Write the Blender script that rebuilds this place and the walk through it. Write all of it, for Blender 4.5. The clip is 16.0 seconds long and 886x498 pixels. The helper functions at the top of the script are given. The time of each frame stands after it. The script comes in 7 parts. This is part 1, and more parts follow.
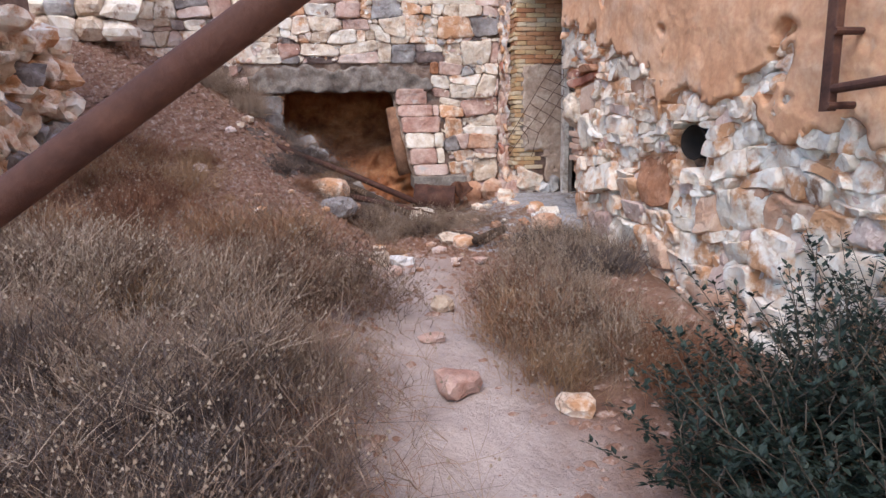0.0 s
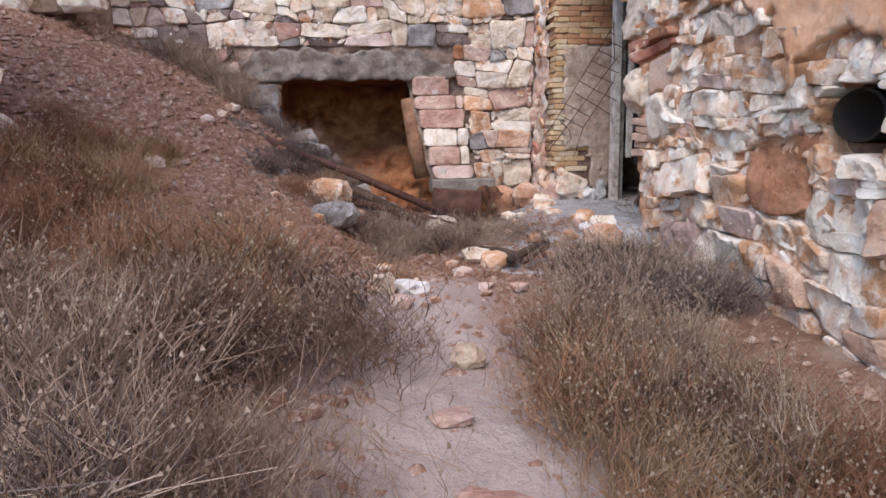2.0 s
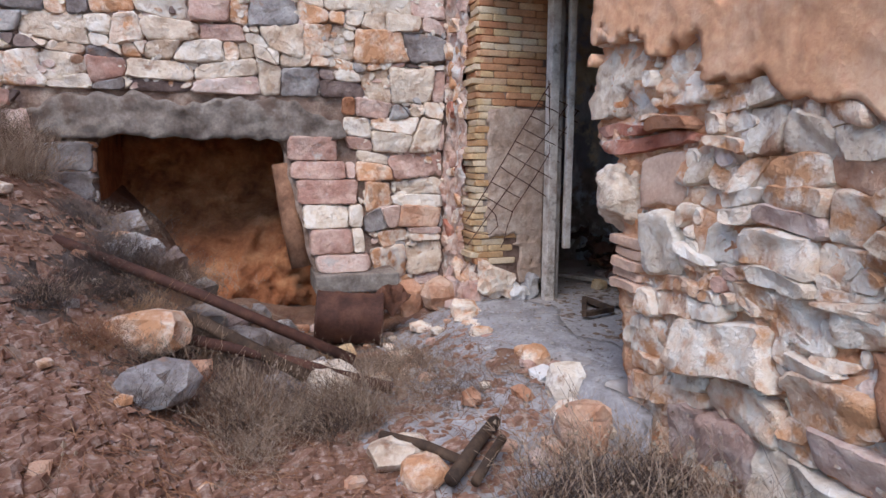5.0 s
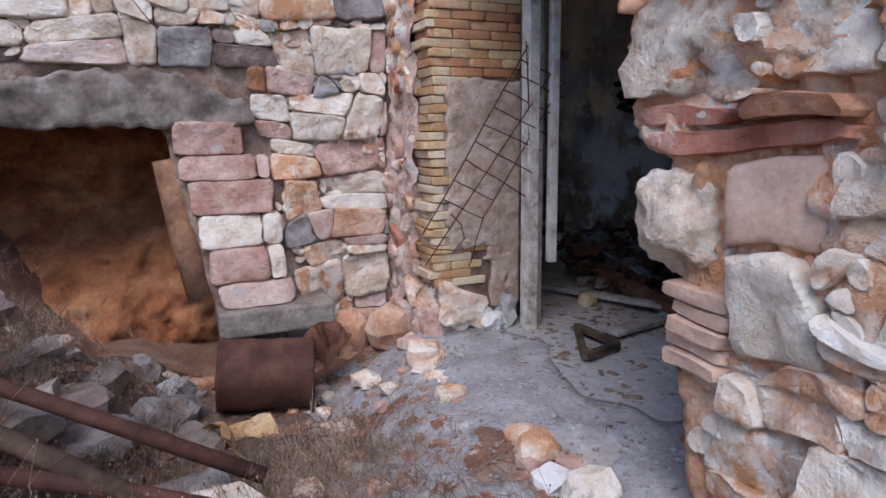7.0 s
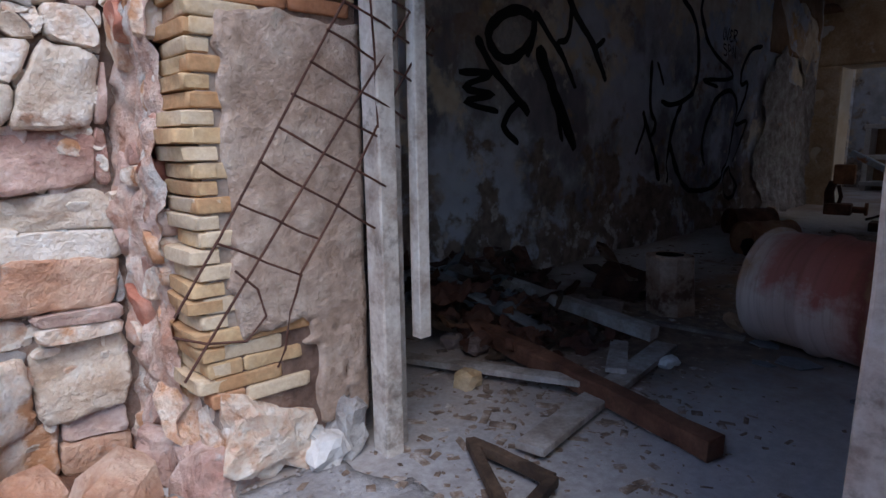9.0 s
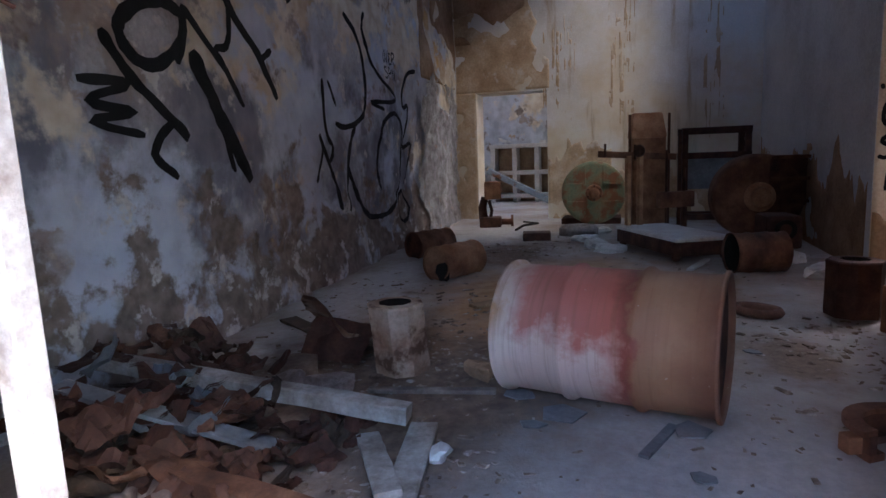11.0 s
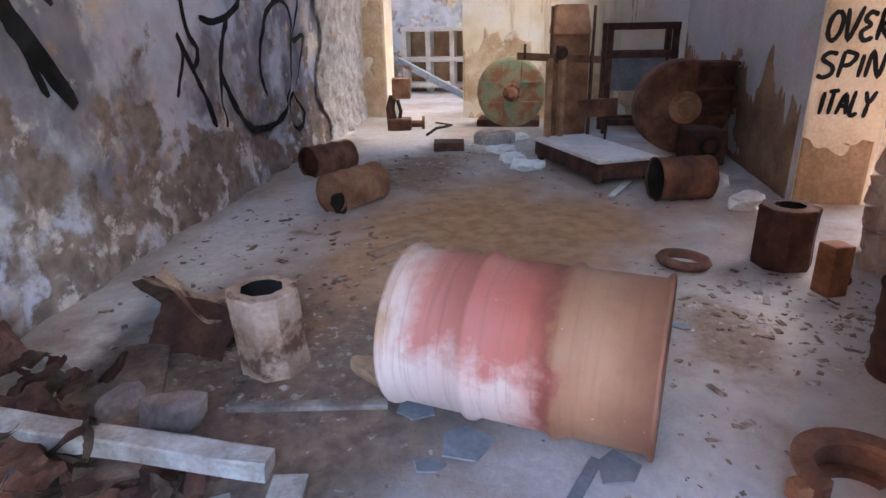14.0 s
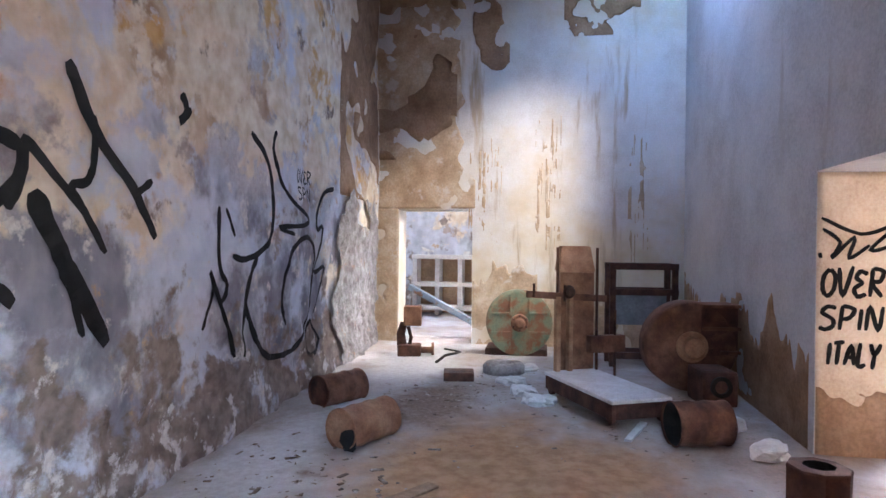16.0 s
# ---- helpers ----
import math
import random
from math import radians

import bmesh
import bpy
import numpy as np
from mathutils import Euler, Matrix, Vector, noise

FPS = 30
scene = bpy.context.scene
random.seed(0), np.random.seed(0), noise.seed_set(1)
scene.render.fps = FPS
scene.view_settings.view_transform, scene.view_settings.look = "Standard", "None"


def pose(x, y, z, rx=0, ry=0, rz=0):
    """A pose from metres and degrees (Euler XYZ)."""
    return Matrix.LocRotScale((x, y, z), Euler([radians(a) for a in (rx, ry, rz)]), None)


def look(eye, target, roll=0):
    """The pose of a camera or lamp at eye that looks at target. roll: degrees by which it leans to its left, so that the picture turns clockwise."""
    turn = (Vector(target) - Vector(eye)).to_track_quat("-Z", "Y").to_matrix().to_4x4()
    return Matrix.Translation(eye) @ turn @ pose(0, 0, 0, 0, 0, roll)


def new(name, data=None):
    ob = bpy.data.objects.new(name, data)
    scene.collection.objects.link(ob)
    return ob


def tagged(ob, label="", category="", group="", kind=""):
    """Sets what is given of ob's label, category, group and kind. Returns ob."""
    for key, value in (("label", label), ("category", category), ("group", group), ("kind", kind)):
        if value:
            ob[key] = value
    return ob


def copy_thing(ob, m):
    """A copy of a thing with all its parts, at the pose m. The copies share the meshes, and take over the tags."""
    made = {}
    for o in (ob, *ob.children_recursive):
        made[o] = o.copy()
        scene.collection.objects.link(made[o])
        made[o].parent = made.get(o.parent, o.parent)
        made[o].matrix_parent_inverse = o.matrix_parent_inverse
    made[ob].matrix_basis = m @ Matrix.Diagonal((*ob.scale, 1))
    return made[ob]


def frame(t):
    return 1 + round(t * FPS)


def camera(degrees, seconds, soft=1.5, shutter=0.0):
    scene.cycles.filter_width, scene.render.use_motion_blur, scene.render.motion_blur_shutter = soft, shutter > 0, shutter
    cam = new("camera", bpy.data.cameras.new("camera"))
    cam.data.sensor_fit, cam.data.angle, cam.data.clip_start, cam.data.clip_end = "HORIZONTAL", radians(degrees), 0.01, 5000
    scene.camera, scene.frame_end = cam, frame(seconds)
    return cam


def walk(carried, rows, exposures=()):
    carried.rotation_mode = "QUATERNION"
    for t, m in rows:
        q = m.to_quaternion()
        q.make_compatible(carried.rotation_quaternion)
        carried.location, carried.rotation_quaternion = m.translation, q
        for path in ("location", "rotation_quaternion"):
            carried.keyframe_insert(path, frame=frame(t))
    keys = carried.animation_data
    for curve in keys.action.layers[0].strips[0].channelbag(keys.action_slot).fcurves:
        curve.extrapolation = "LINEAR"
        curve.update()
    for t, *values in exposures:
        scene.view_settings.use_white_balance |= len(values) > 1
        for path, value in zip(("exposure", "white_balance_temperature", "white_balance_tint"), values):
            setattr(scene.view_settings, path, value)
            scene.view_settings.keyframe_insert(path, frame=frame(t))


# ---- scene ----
cam = camera(72.2, 16.0)
METRES, EYE, TILT, LEAN, TURN = 7.55, 0.83, 0.0, 0.0, -8.2
ROWS = [
    (0.0, 0.0, 0.0, 0.0, -0.22, -11.87, 1.06),
    (0.5, -0.0023, 0.0212, -0.0042, -0.58, -11.65, -0.67),
    (1.0, 0.0077, 0.062, -0.0098, 4.63, -8.23, -2.86),
    (1.5, 0.0096, 0.0988, -0.02, 5.32, -8.44, -1.56),
    (2.0, -0.0027, 0.1503, -0.0235, 1.86, -10.81, 0.91),
    (2.5, -0.0065, 0.1752, -0.0109, -0.07, -11.03, 0.23),
    (3.0, 0.0004, 0.208, 0.008, -0.08, -7.58, 0.22),
    (3.5, 0.0034, 0.2323, 0.0159, -2.65, -6.58, -1.56),
    (4.0, -0.0075, 0.2721, 0.0209, -4.44, -7.52, -1.88),
    (6.5, -0.0065, 0.4616, 0.0448, -15.23, -10.14, 0.85),
    (7.0, 0.0041, 0.5031, 0.0458, -15.08, -11.35, 0.55),
    (7.5, 0.0116, 0.5545, 0.0482, -19.79, -10.78, 1.02),
    (8.0, 0.0322, 0.6014, 0.0425, -21.58, -9.98, 1.0),
    (8.5, 0.048, 0.6402, 0.0394, -25.01, -10.39, 0.22),
    (9.0, 0.0664, 0.6977, 0.0297, -33.22, -9.92, 0.32),
    (9.5, 0.0855, 0.7365, 0.0299, -41.7, -11.1, 0.87),
    (10.0, 0.1142, 0.7678, 0.0329, -51.66, -9.63, 1.95),
    (12.5, 0.1702, 0.8162, 0.0358, -76.07, -14.29, -0.02),
    (13.0, 0.2191, 0.8172, 0.05, -75.67, -20.11, 1.22),
    (13.5, 0.2288, 0.8174, 0.0664, -73.91, -21.89, 1.63),
    (14.0, 0.2301, 0.8203, 0.0701, -72.9, -20.07, 1.02),
    (14.5, 0.2292, 0.8232, 0.0739, -72.19, -17.03, 0.56),
    (15.0, 0.2278, 0.8278, 0.0806, -72.1, -12.1, 0.15),
    (15.5, 0.2258, 0.8309, 0.0878, -72.19, -6.37, -0.36),
    (16.0, 0.2239, 0.8315, 0.0961, -72.45, -0.23, -0.62),
]
EXPOSURES = [(0.0, 2.0, 6250, 13), (4.0, 1.95, 6150, 13), (6.3, 1.75, 5850, 13), (9.0, 1.85, 5600, 12), (10.0, 2.9, 5700, 12), (11.2, 4.6, 5900, 12), (12.3, 5.9, 6350, 13), (14.5, 6.0, 6150, 13), (16.0, 6.25, 5850, 11)]
walk(cam, [(t, pose(0, 0, EYE, TILT, LEAN, TURN) @ pose(METRES * x, METRES * y, METRES * z, 90 + pitch, roll, yaw)) for t, x, y, z, yaw, pitch, roll in ROWS], EXPOSURES)

# ---- light: open shade under a clear sky ----
world = bpy.data.worlds.new("sky")
scene.world = world
world.use_nodes = True
wn = world.node_tree.nodes
sky = wn.new("ShaderNodeTexSky")
sky.sky_type, sky.sun_disc, sky.sun_elevation, sky.sun_rotation = "NISHITA", False, radians(38), radians(120)
wn["Background"].inputs["Strength"].default_value = 0.15
world.node_tree.links.new(sky.outputs[0], wn["Background"].inputs[0])
sun = new("sun", bpy.data.lights.new("sun", "SUN"))
sun.data.energy, sun.data.angle, sun.data.color = 0.9, radians(40), (1, 0.88, 0.75)
sun.matrix_world = look((-3.6, -6, 9.5), (0, 0, 0))

# ---- helpers of this scene ----


def nrm(x, y, z=0.0, s=1.0):
    return noise.noise(Vector((x * s, y * s, z * s)))


def fbm(x, y, z=0.0, s=1.0, n=4):
    return noise.fractal(Vector((x * s, y * s, z * s)), 1.0, 2.0, n)


def surface(name, ramp, scale=3.0, rough=0.85, bump=0.4, fine=60.0, metal=0.0, spread=0.0, dirt=None, dirt_scale=1.2, dirt_at=0.55, dist=0.01):
    """A procedural surface: coarse noise through a ramp of colours, fine grain, optional patches of dirt; spread varies it by object."""
    m = bpy.data.materials.new(name)
    m.use_nodes = True
    n, l = m.node_tree.nodes, m.node_tree.links
    b = n["Principled BSDF"]
    geo = n.new("ShaderNodeNewGeometry")
    big = n.new("ShaderNodeTexNoise")
    big.inputs["Scale"].default_value, big.inputs["Detail"].default_value, big.inputs["Roughness"].default_value = scale, 7, 0.62
    l.new(geo.outputs["Position"], big.inputs["Vector"])
    cr = n.new("ShaderNodeValToRGB")
    while len(cr.color_ramp.elements) < len(ramp):
        cr.color_ramp.elements.new(0.5)
    for i, (e, c) in enumerate(zip(cr.color_ramp.elements, ramp)):
        e.position = 0.3 + 0.4 * i / max(1, len(ramp) - 1)
        e.color = (*c, 1)
    fac = big.outputs["Fac"]
    if spread:
        info = n.new("ShaderNodeObjectInfo")
        ma = n.new("ShaderNodeMath")
        ma.operation = "MULTIPLY_ADD"
        l.new(info.outputs["Random"], ma.inputs[0])
        ma.inputs[1].default_value = spread
        half = n.new("ShaderNodeMath")
        half.operation = "ADD"
        l.new(fac, half.inputs[0])
        half.inputs[1].default_value = -spread / 2
        l.new(half.outputs[0], ma.inputs[2])
        fac = ma.outputs[0]
    l.new(fac, cr.inputs[0])
    colour = cr.outputs[0]
    gr = n.new("ShaderNodeTexNoise")
    gr.inputs["Scale"].default_value, gr.inputs["Detail"].default_value, gr.inputs["Roughness"].default_value = fine, 6, 0.66
    l.new(geo.outputs["Position"], gr.inputs["Vector"])
    mx = n.new("ShaderNodeMix")
    mx.data_type, mx.blend_type = "RGBA", "OVERLAY"
    mx.inputs[0].default_value = 0.45
    l.new(colour, mx.inputs[6])
    l.new(gr.outputs["Fac"], mx.inputs[7])
    colour = mx.outputs[2]
    if dirt:
        dn = n.new("ShaderNodeTexNoise")
        dn.inputs["Scale"].default_value, dn.inputs["Detail"].default_value, dn.inputs["Roughness"].default_value = dirt_scale, 8, 0.65
        off = n.new("ShaderNodeVectorMath")
        off.inputs[1].default_value = (7.3, 2.1, 4.4)
        l.new(geo.outputs["Position"], off.inputs[0])
        l.new(off.outputs[0], dn.inputs["Vector"])
        dr = n.new("ShaderNodeValToRGB")
        dr.color_ramp.elements[0].position, dr.color_ramp.elements[1].position = dirt_at, dirt_at + 0.09
        l.new(dn.outputs["Fac"], dr.inputs[0])
        md = n.new("ShaderNodeMix")
        md.data_type = "RGBA"
        l.new(dr.outputs[0], md.inputs[0])
        l.new(colour, md.inputs[6])
        md.inputs[7].default_value = (*dirt, 1)
        colour = md.outputs[2]
    l.new(colour, b.inputs["Base Color"])
    b.inputs["Roughness"].default_value, b.inputs["Metallic"].default_value = rough, metal
    b.inputs["Specular IOR Level"].default_value = 0.3
    if bump:
        s1 = n.new("ShaderNodeMath")
        s1.operation = "MULTIPLY_ADD"
        l.new(gr.outputs["Fac"], s1.inputs[0])
        s1.inputs[1].default_value = 0.5
        med = n.new("ShaderNodeTexNoise")
        med.inputs["Scale"].default_value, med.inputs["Detail"].default_value, med.inputs["Roughness"].default_value = fine * 0.3, 9, 0.68
        l.new(geo.outputs["Position"], med.inputs["Vector"])
        l.new(med.outputs["Fac"], s1.inputs[2])
        bp = n.new("ShaderNodeBump")
        bp.inputs["Strength"].default_value, bp.inputs["Distance"].default_value = bump, dist
        l.new(s1.outputs[0], bp.inputs["Height"])
        l.new(bp.outputs[0], b.inputs["Normal"])
    return m


def layer(m, colours, scale, shift, lo, hi, z0=0.0, z1=1.0, gain=0.0, stretch=1.0):
    """Lays patches of another colour over a surface: coarse noise cut between lo and hi, more of it towards z1 where gain is given; stretch draws it out downwards."""
    n, l = m.node_tree.nodes, m.node_tree.links
    b = n["Principled BSDF"]
    under = b.inputs["Base Color"].links[0].from_socket
    geo = n.new("ShaderNodeNewGeometry")
    mp = n.new("ShaderNodeMapping")
    mp.inputs["Location"].default_value, mp.inputs["Scale"].default_value = shift, (1, 1, stretch)
    l.new(geo.outputs["Position"], mp.inputs["Vector"])
    tx = n.new("ShaderNodeTexNoise")
    tx.inputs["Scale"].default_value, tx.inputs["Detail"].default_value, tx.inputs["Roughness"].default_value = scale, 10, 0.62
    l.new(mp.outputs[0], tx.inputs["Vector"])
    sp = n.new("ShaderNodeSeparateXYZ")
    l.new(geo.outputs["Position"], sp.inputs[0])
    mr = n.new("ShaderNodeMapRange")
    mr.inputs[1].default_value, mr.inputs[2].default_value, mr.inputs[3].default_value, mr.inputs[4].default_value = z0, z1, 0.0, gain
    l.new(sp.outputs["Z"], mr.inputs[0])
    ad = n.new("ShaderNodeMath")
    l.new(tx.outputs["Fac"], ad.inputs[0])
    l.new(mr.outputs[0], ad.inputs[1])
    cut = n.new("ShaderNodeMapRange")
    cut.interpolation_type = "SMOOTHSTEP"
    cut.inputs[1].default_value, cut.inputs[2].default_value = lo, hi
    l.new(ad.outputs[0], cut.inputs[0])
    t2 = n.new("ShaderNodeTexNoise")
    t2.inputs["Scale"].default_value, t2.inputs["Detail"].default_value = scale * 5, 8
    l.new(mp.outputs[0], t2.inputs["Vector"])
    cr = n.new("ShaderNodeValToRGB")
    cr.color_ramp.elements[0].position, cr.color_ramp.elements[1].position = 0.35, 0.65
    cr.color_ramp.elements[0].color, cr.color_ramp.elements[1].color = (*colours[0], 1), (*colours[1], 1)
    l.new(t2.outputs["Fac"], cr.inputs[0])
    mx = n.new("ShaderNodeMix")
    mx.data_type = "RGBA"
    l.new(cut.outputs[0], mx.inputs[0])
    l.new(under, mx.inputs[6])
    l.new(cr.outputs[0], mx.inputs[7])
    l.new(mx.outputs[2], b.inputs["Base Color"])
    return m


def blotch(m, colours, cx, cy, rx, ry, grain):
    """Spreads another colour, such as dust, soil or painted light, softly round one spot of a level surface, thinning
    out unevenly.
    """
    n, l = m.node_tree.nodes, m.node_tree.links
    b = n["Principled BSDF"]
    under = b.inputs["Base Color"].links[0].from_socket
    geo = n.new("ShaderNodeNewGeometry")
    mp = n.new("ShaderNodeMapping")
    mp.inputs["Location"].default_value, mp.inputs["Scale"].default_value = (-cx / rx, -cy / ry, 0), (1 / rx, 1 / ry, 0)
    l.new(geo.outputs["Position"], mp.inputs["Vector"])
    ln = n.new("ShaderNodeVectorMath")
    ln.operation = "LENGTH"
    l.new(mp.outputs[0], ln.inputs[0])
    tx = n.new("ShaderNodeTexNoise")
    tx.inputs["Scale"].default_value, tx.inputs["Detail"].default_value, tx.inputs["Roughness"].default_value = grain * 0.5, 9, 0.66
    l.new(geo.outputs["Position"], tx.inputs["Vector"])
    ad = n.new("ShaderNodeMath")
    ad.operation = "MULTIPLY_ADD"
    l.new(tx.outputs["Fac"], ad.inputs[0])
    ad.inputs[1].default_value = 1.5
    l.new(ln.outputs["Value"], ad.inputs[2])
    cut = n.new("ShaderNodeMapRange")
    cut.interpolation_type = "SMOOTHSTEP"
    cut.inputs[1].default_value, cut.inputs[2].default_value, cut.inputs[3].default_value, cut.inputs[4].default_value = 1.2, 2.0, 0.9, 0.0
    l.new(ad.outputs[0], cut.inputs[0])
    t2 = n.new("ShaderNodeTexNoise")
    t2.inputs["Scale"].default_value, t2.inputs["Detail"].default_value, t2.inputs["Roughness"].default_value = grain * 3, 8, 0.65
    l.new(geo.outputs["Position"], t2.inputs["Vector"])
    cr = n.new("ShaderNodeValToRGB")
    cr.color_ramp.elements[0].position, cr.color_ramp.elements[1].position = 0.38, 0.62
    cr.color_ramp.elements[0].color, cr.color_ramp.elements[1].color = (*colours[0], 1), (*colours[1], 1)
    l.new(t2.outputs["Fac"], cr.inputs[0])
    mx = n.new("ShaderNodeMix")
    mx.data_type = "RGBA"
    l.new(cut.outputs[0], mx.inputs[0])
    l.new(under, mx.inputs[6])
    l.new(cr.outputs[0], mx.inputs[7])
    l.new(mx.outputs[2], b.inputs["Base Color"])
    return m


def finish(name, bm, mat, smooth=False):
    me = bpy.data.meshes.new(name)
    bm.to_mesh(me)
    bm.free()
    me.materials.append(mat)
    if smooth:
        me.shade_smooth()
    return me


def part(name, bm, material, parent, label="", smooth=False):
    """Links a bmesh as one mesh object under a thing or a part."""
    ob = new(name, finish(name, bm, material, smooth))
    if parent is not None:
        ob.parent = parent
    if label:
        tagged(ob, label)
    return ob


def solid(name, bm, material, label, category, smooth=False, kind="", group="", m=None):
    """A top-level thing that is one mesh."""
    ob = new(name, finish(name, bm, material, smooth))
    if m is not None:
        ob.matrix_basis = m
    return tagged(ob, label, category, group, kind)


def empty(name, m, label, category, group="", kind=""):
    """The base of a thing that has parts."""
    ob = new(name)
    ob.matrix_basis = m
    ob.empty_display_size = 0.1
    return tagged(ob, label, category, group, kind)


def box(bm, x0, y0, z0, x1, y1, z1, m=None, bevel=0.0):
    vs = [bm.verts.new((x, y, z)) for z in (z0, z1) for y in (y0, y1) for x in (x0, x1)]
    fs = [bm.faces.new([vs[i] for i in q]) for q in ((0, 2, 3, 1), (4, 5, 7, 6), (0, 1, 5, 4), (1, 3, 7, 5), (3, 2, 6, 7), (2, 0, 4, 6))]
    if bevel:
        es = {e for f in fs for e in f.edges}
        r = bmesh.ops.bevel(bm, geom=list(es), offset=bevel, segments=2, affect="EDGES", profile=0.6)
        vs = list({v for f in r["faces"] for v in f.verts} | {v for v in vs if v.is_valid})
    if m is not None:
        bmesh.ops.transform(bm, matrix=m, verts=vs)
    return vs


def lathe(bm, profile, segs=32, m=None, dent=0.0, seed=0.0, close=True):
    """Revolves (radius, height) pairs round z."""
    rings = []
    for r, h in profile:
        ring = []
        for i in range(segs):
            a = 2 * math.pi * i / segs
            k = 1 + dent * fbm(math.cos(a), math.sin(a), h * 2 + seed, 1.3)
            ring.append(bm.verts.new((r * k * math.cos(a), r * k * math.sin(a), h)))
        rings.append(ring)
    for p, q in zip(rings, rings[1:]):
        for i in range(segs):
            bm.faces.new((p[i], p[(i + 1) % segs], q[(i + 1) % segs], q[i]))
    if close:
        bm.faces.new(rings[0][::-1])
        bm.faces.new(rings[-1])
    if m is not None:
        bmesh.ops.transform(bm, matrix=m, verts=[v for r in rings for v in r])
    return rings


def tube(bm, pts, r, segs=8, r1=None, cap=True):
    """A round bar along points, tapering from r to r1."""
    r1 = r if r1 is None else r1
    pts = [Vector(p) for p in pts]
    rings = []
    for i, p in enumerate(pts):
        d = (pts[min(i + 1, len(pts) - 1)] - pts[max(i - 1, 0)]).normalized()
        u = d.orthogonal().normalized() if abs(d.z) > 0.95 else d.cross(Vector((0, 0, 1))).normalized()
        w = d.cross(u)
        k = r + (r1 - r) * i / max(1, len(pts) - 1)
        rings.append([bm.verts.new(p + k * (math.cos(2 * math.pi * j / segs) * u + math.sin(2 * math.pi * j / segs) * w)) for j in range(segs)])
    for p, q in zip(rings, rings[1:]):
        for j in range(segs):
            bm.faces.new((p[j], p[(j + 1) % segs], q[(j + 1) % segs], q[j]))
    if cap and segs > 2:
        bm.faces.new(rings[0][::-1])
        bm.faces.new(rings[-1])


def beam(bm, p, q, w, h, rough=0.0, seed=0.0, n=8, roll=0.0):
    """A sawn timber or bar of section w x h from p to q, with a little wear along its edges."""
    p, q = Vector(p), Vector(q)
    d = (q - p).normalized()
    u = d.cross(Vector((0, 0, 1)))
    u = Vector((1, 0, 0)) if u.length < 1e-3 else u.normalized()
    v = u.cross(d)
    u, v = u * math.cos(roll) + v * math.sin(roll), v * math.cos(roll) - u * math.sin(roll)
    rings = []
    for i in range(n + 1):
        c = p.lerp(q, i / n)
        ring = []
        for sx, sy in ((-1, -0.85), (-0.85, -1), (0.85, -1), (1, -0.85), (1, 0.85), (0.85, 1), (-0.85, 1), (-1, 0.85)):
            k = rough * nrm(i * 0.7 + seed, sx * 2, sy * 2 + seed)
            ring.append(bm.verts.new(c + u * (sx * w / 2 + k) + v * (sy * h / 2 + k)))
        rings.append(ring)
    for a, b in zip(rings, rings[1:]):
        for j in range(8):
            bm.faces.new((a[j], b[j], b[(j + 1) % 8], a[(j + 1) % 8]))
    bm.faces.new(rings[0])
    bm.faces.new(rings[-1][::-1])


def rock(bm, r, seed, flat=0.7, m=None, sub=2, rough=0.35):
    vs = bmesh.ops.create_icosphere(bm, subdivisions=sub, radius=1)["verts"]
    for v in vs:
        c = v.co.normalized()
        k = 1 + rough * fbm(c.x + seed, c.y, c.z - seed, 1.1, 3)
        q = Vector([math.copysign(abs(t) ** 0.75, t) for t in c]) * k
        v.co = Vector((q.x * r[0], q.y * r[1], q.z * r[2]))
    if m is not None:
        bmesh.ops.transform(bm, matrix=m, verts=vs)
    return vs


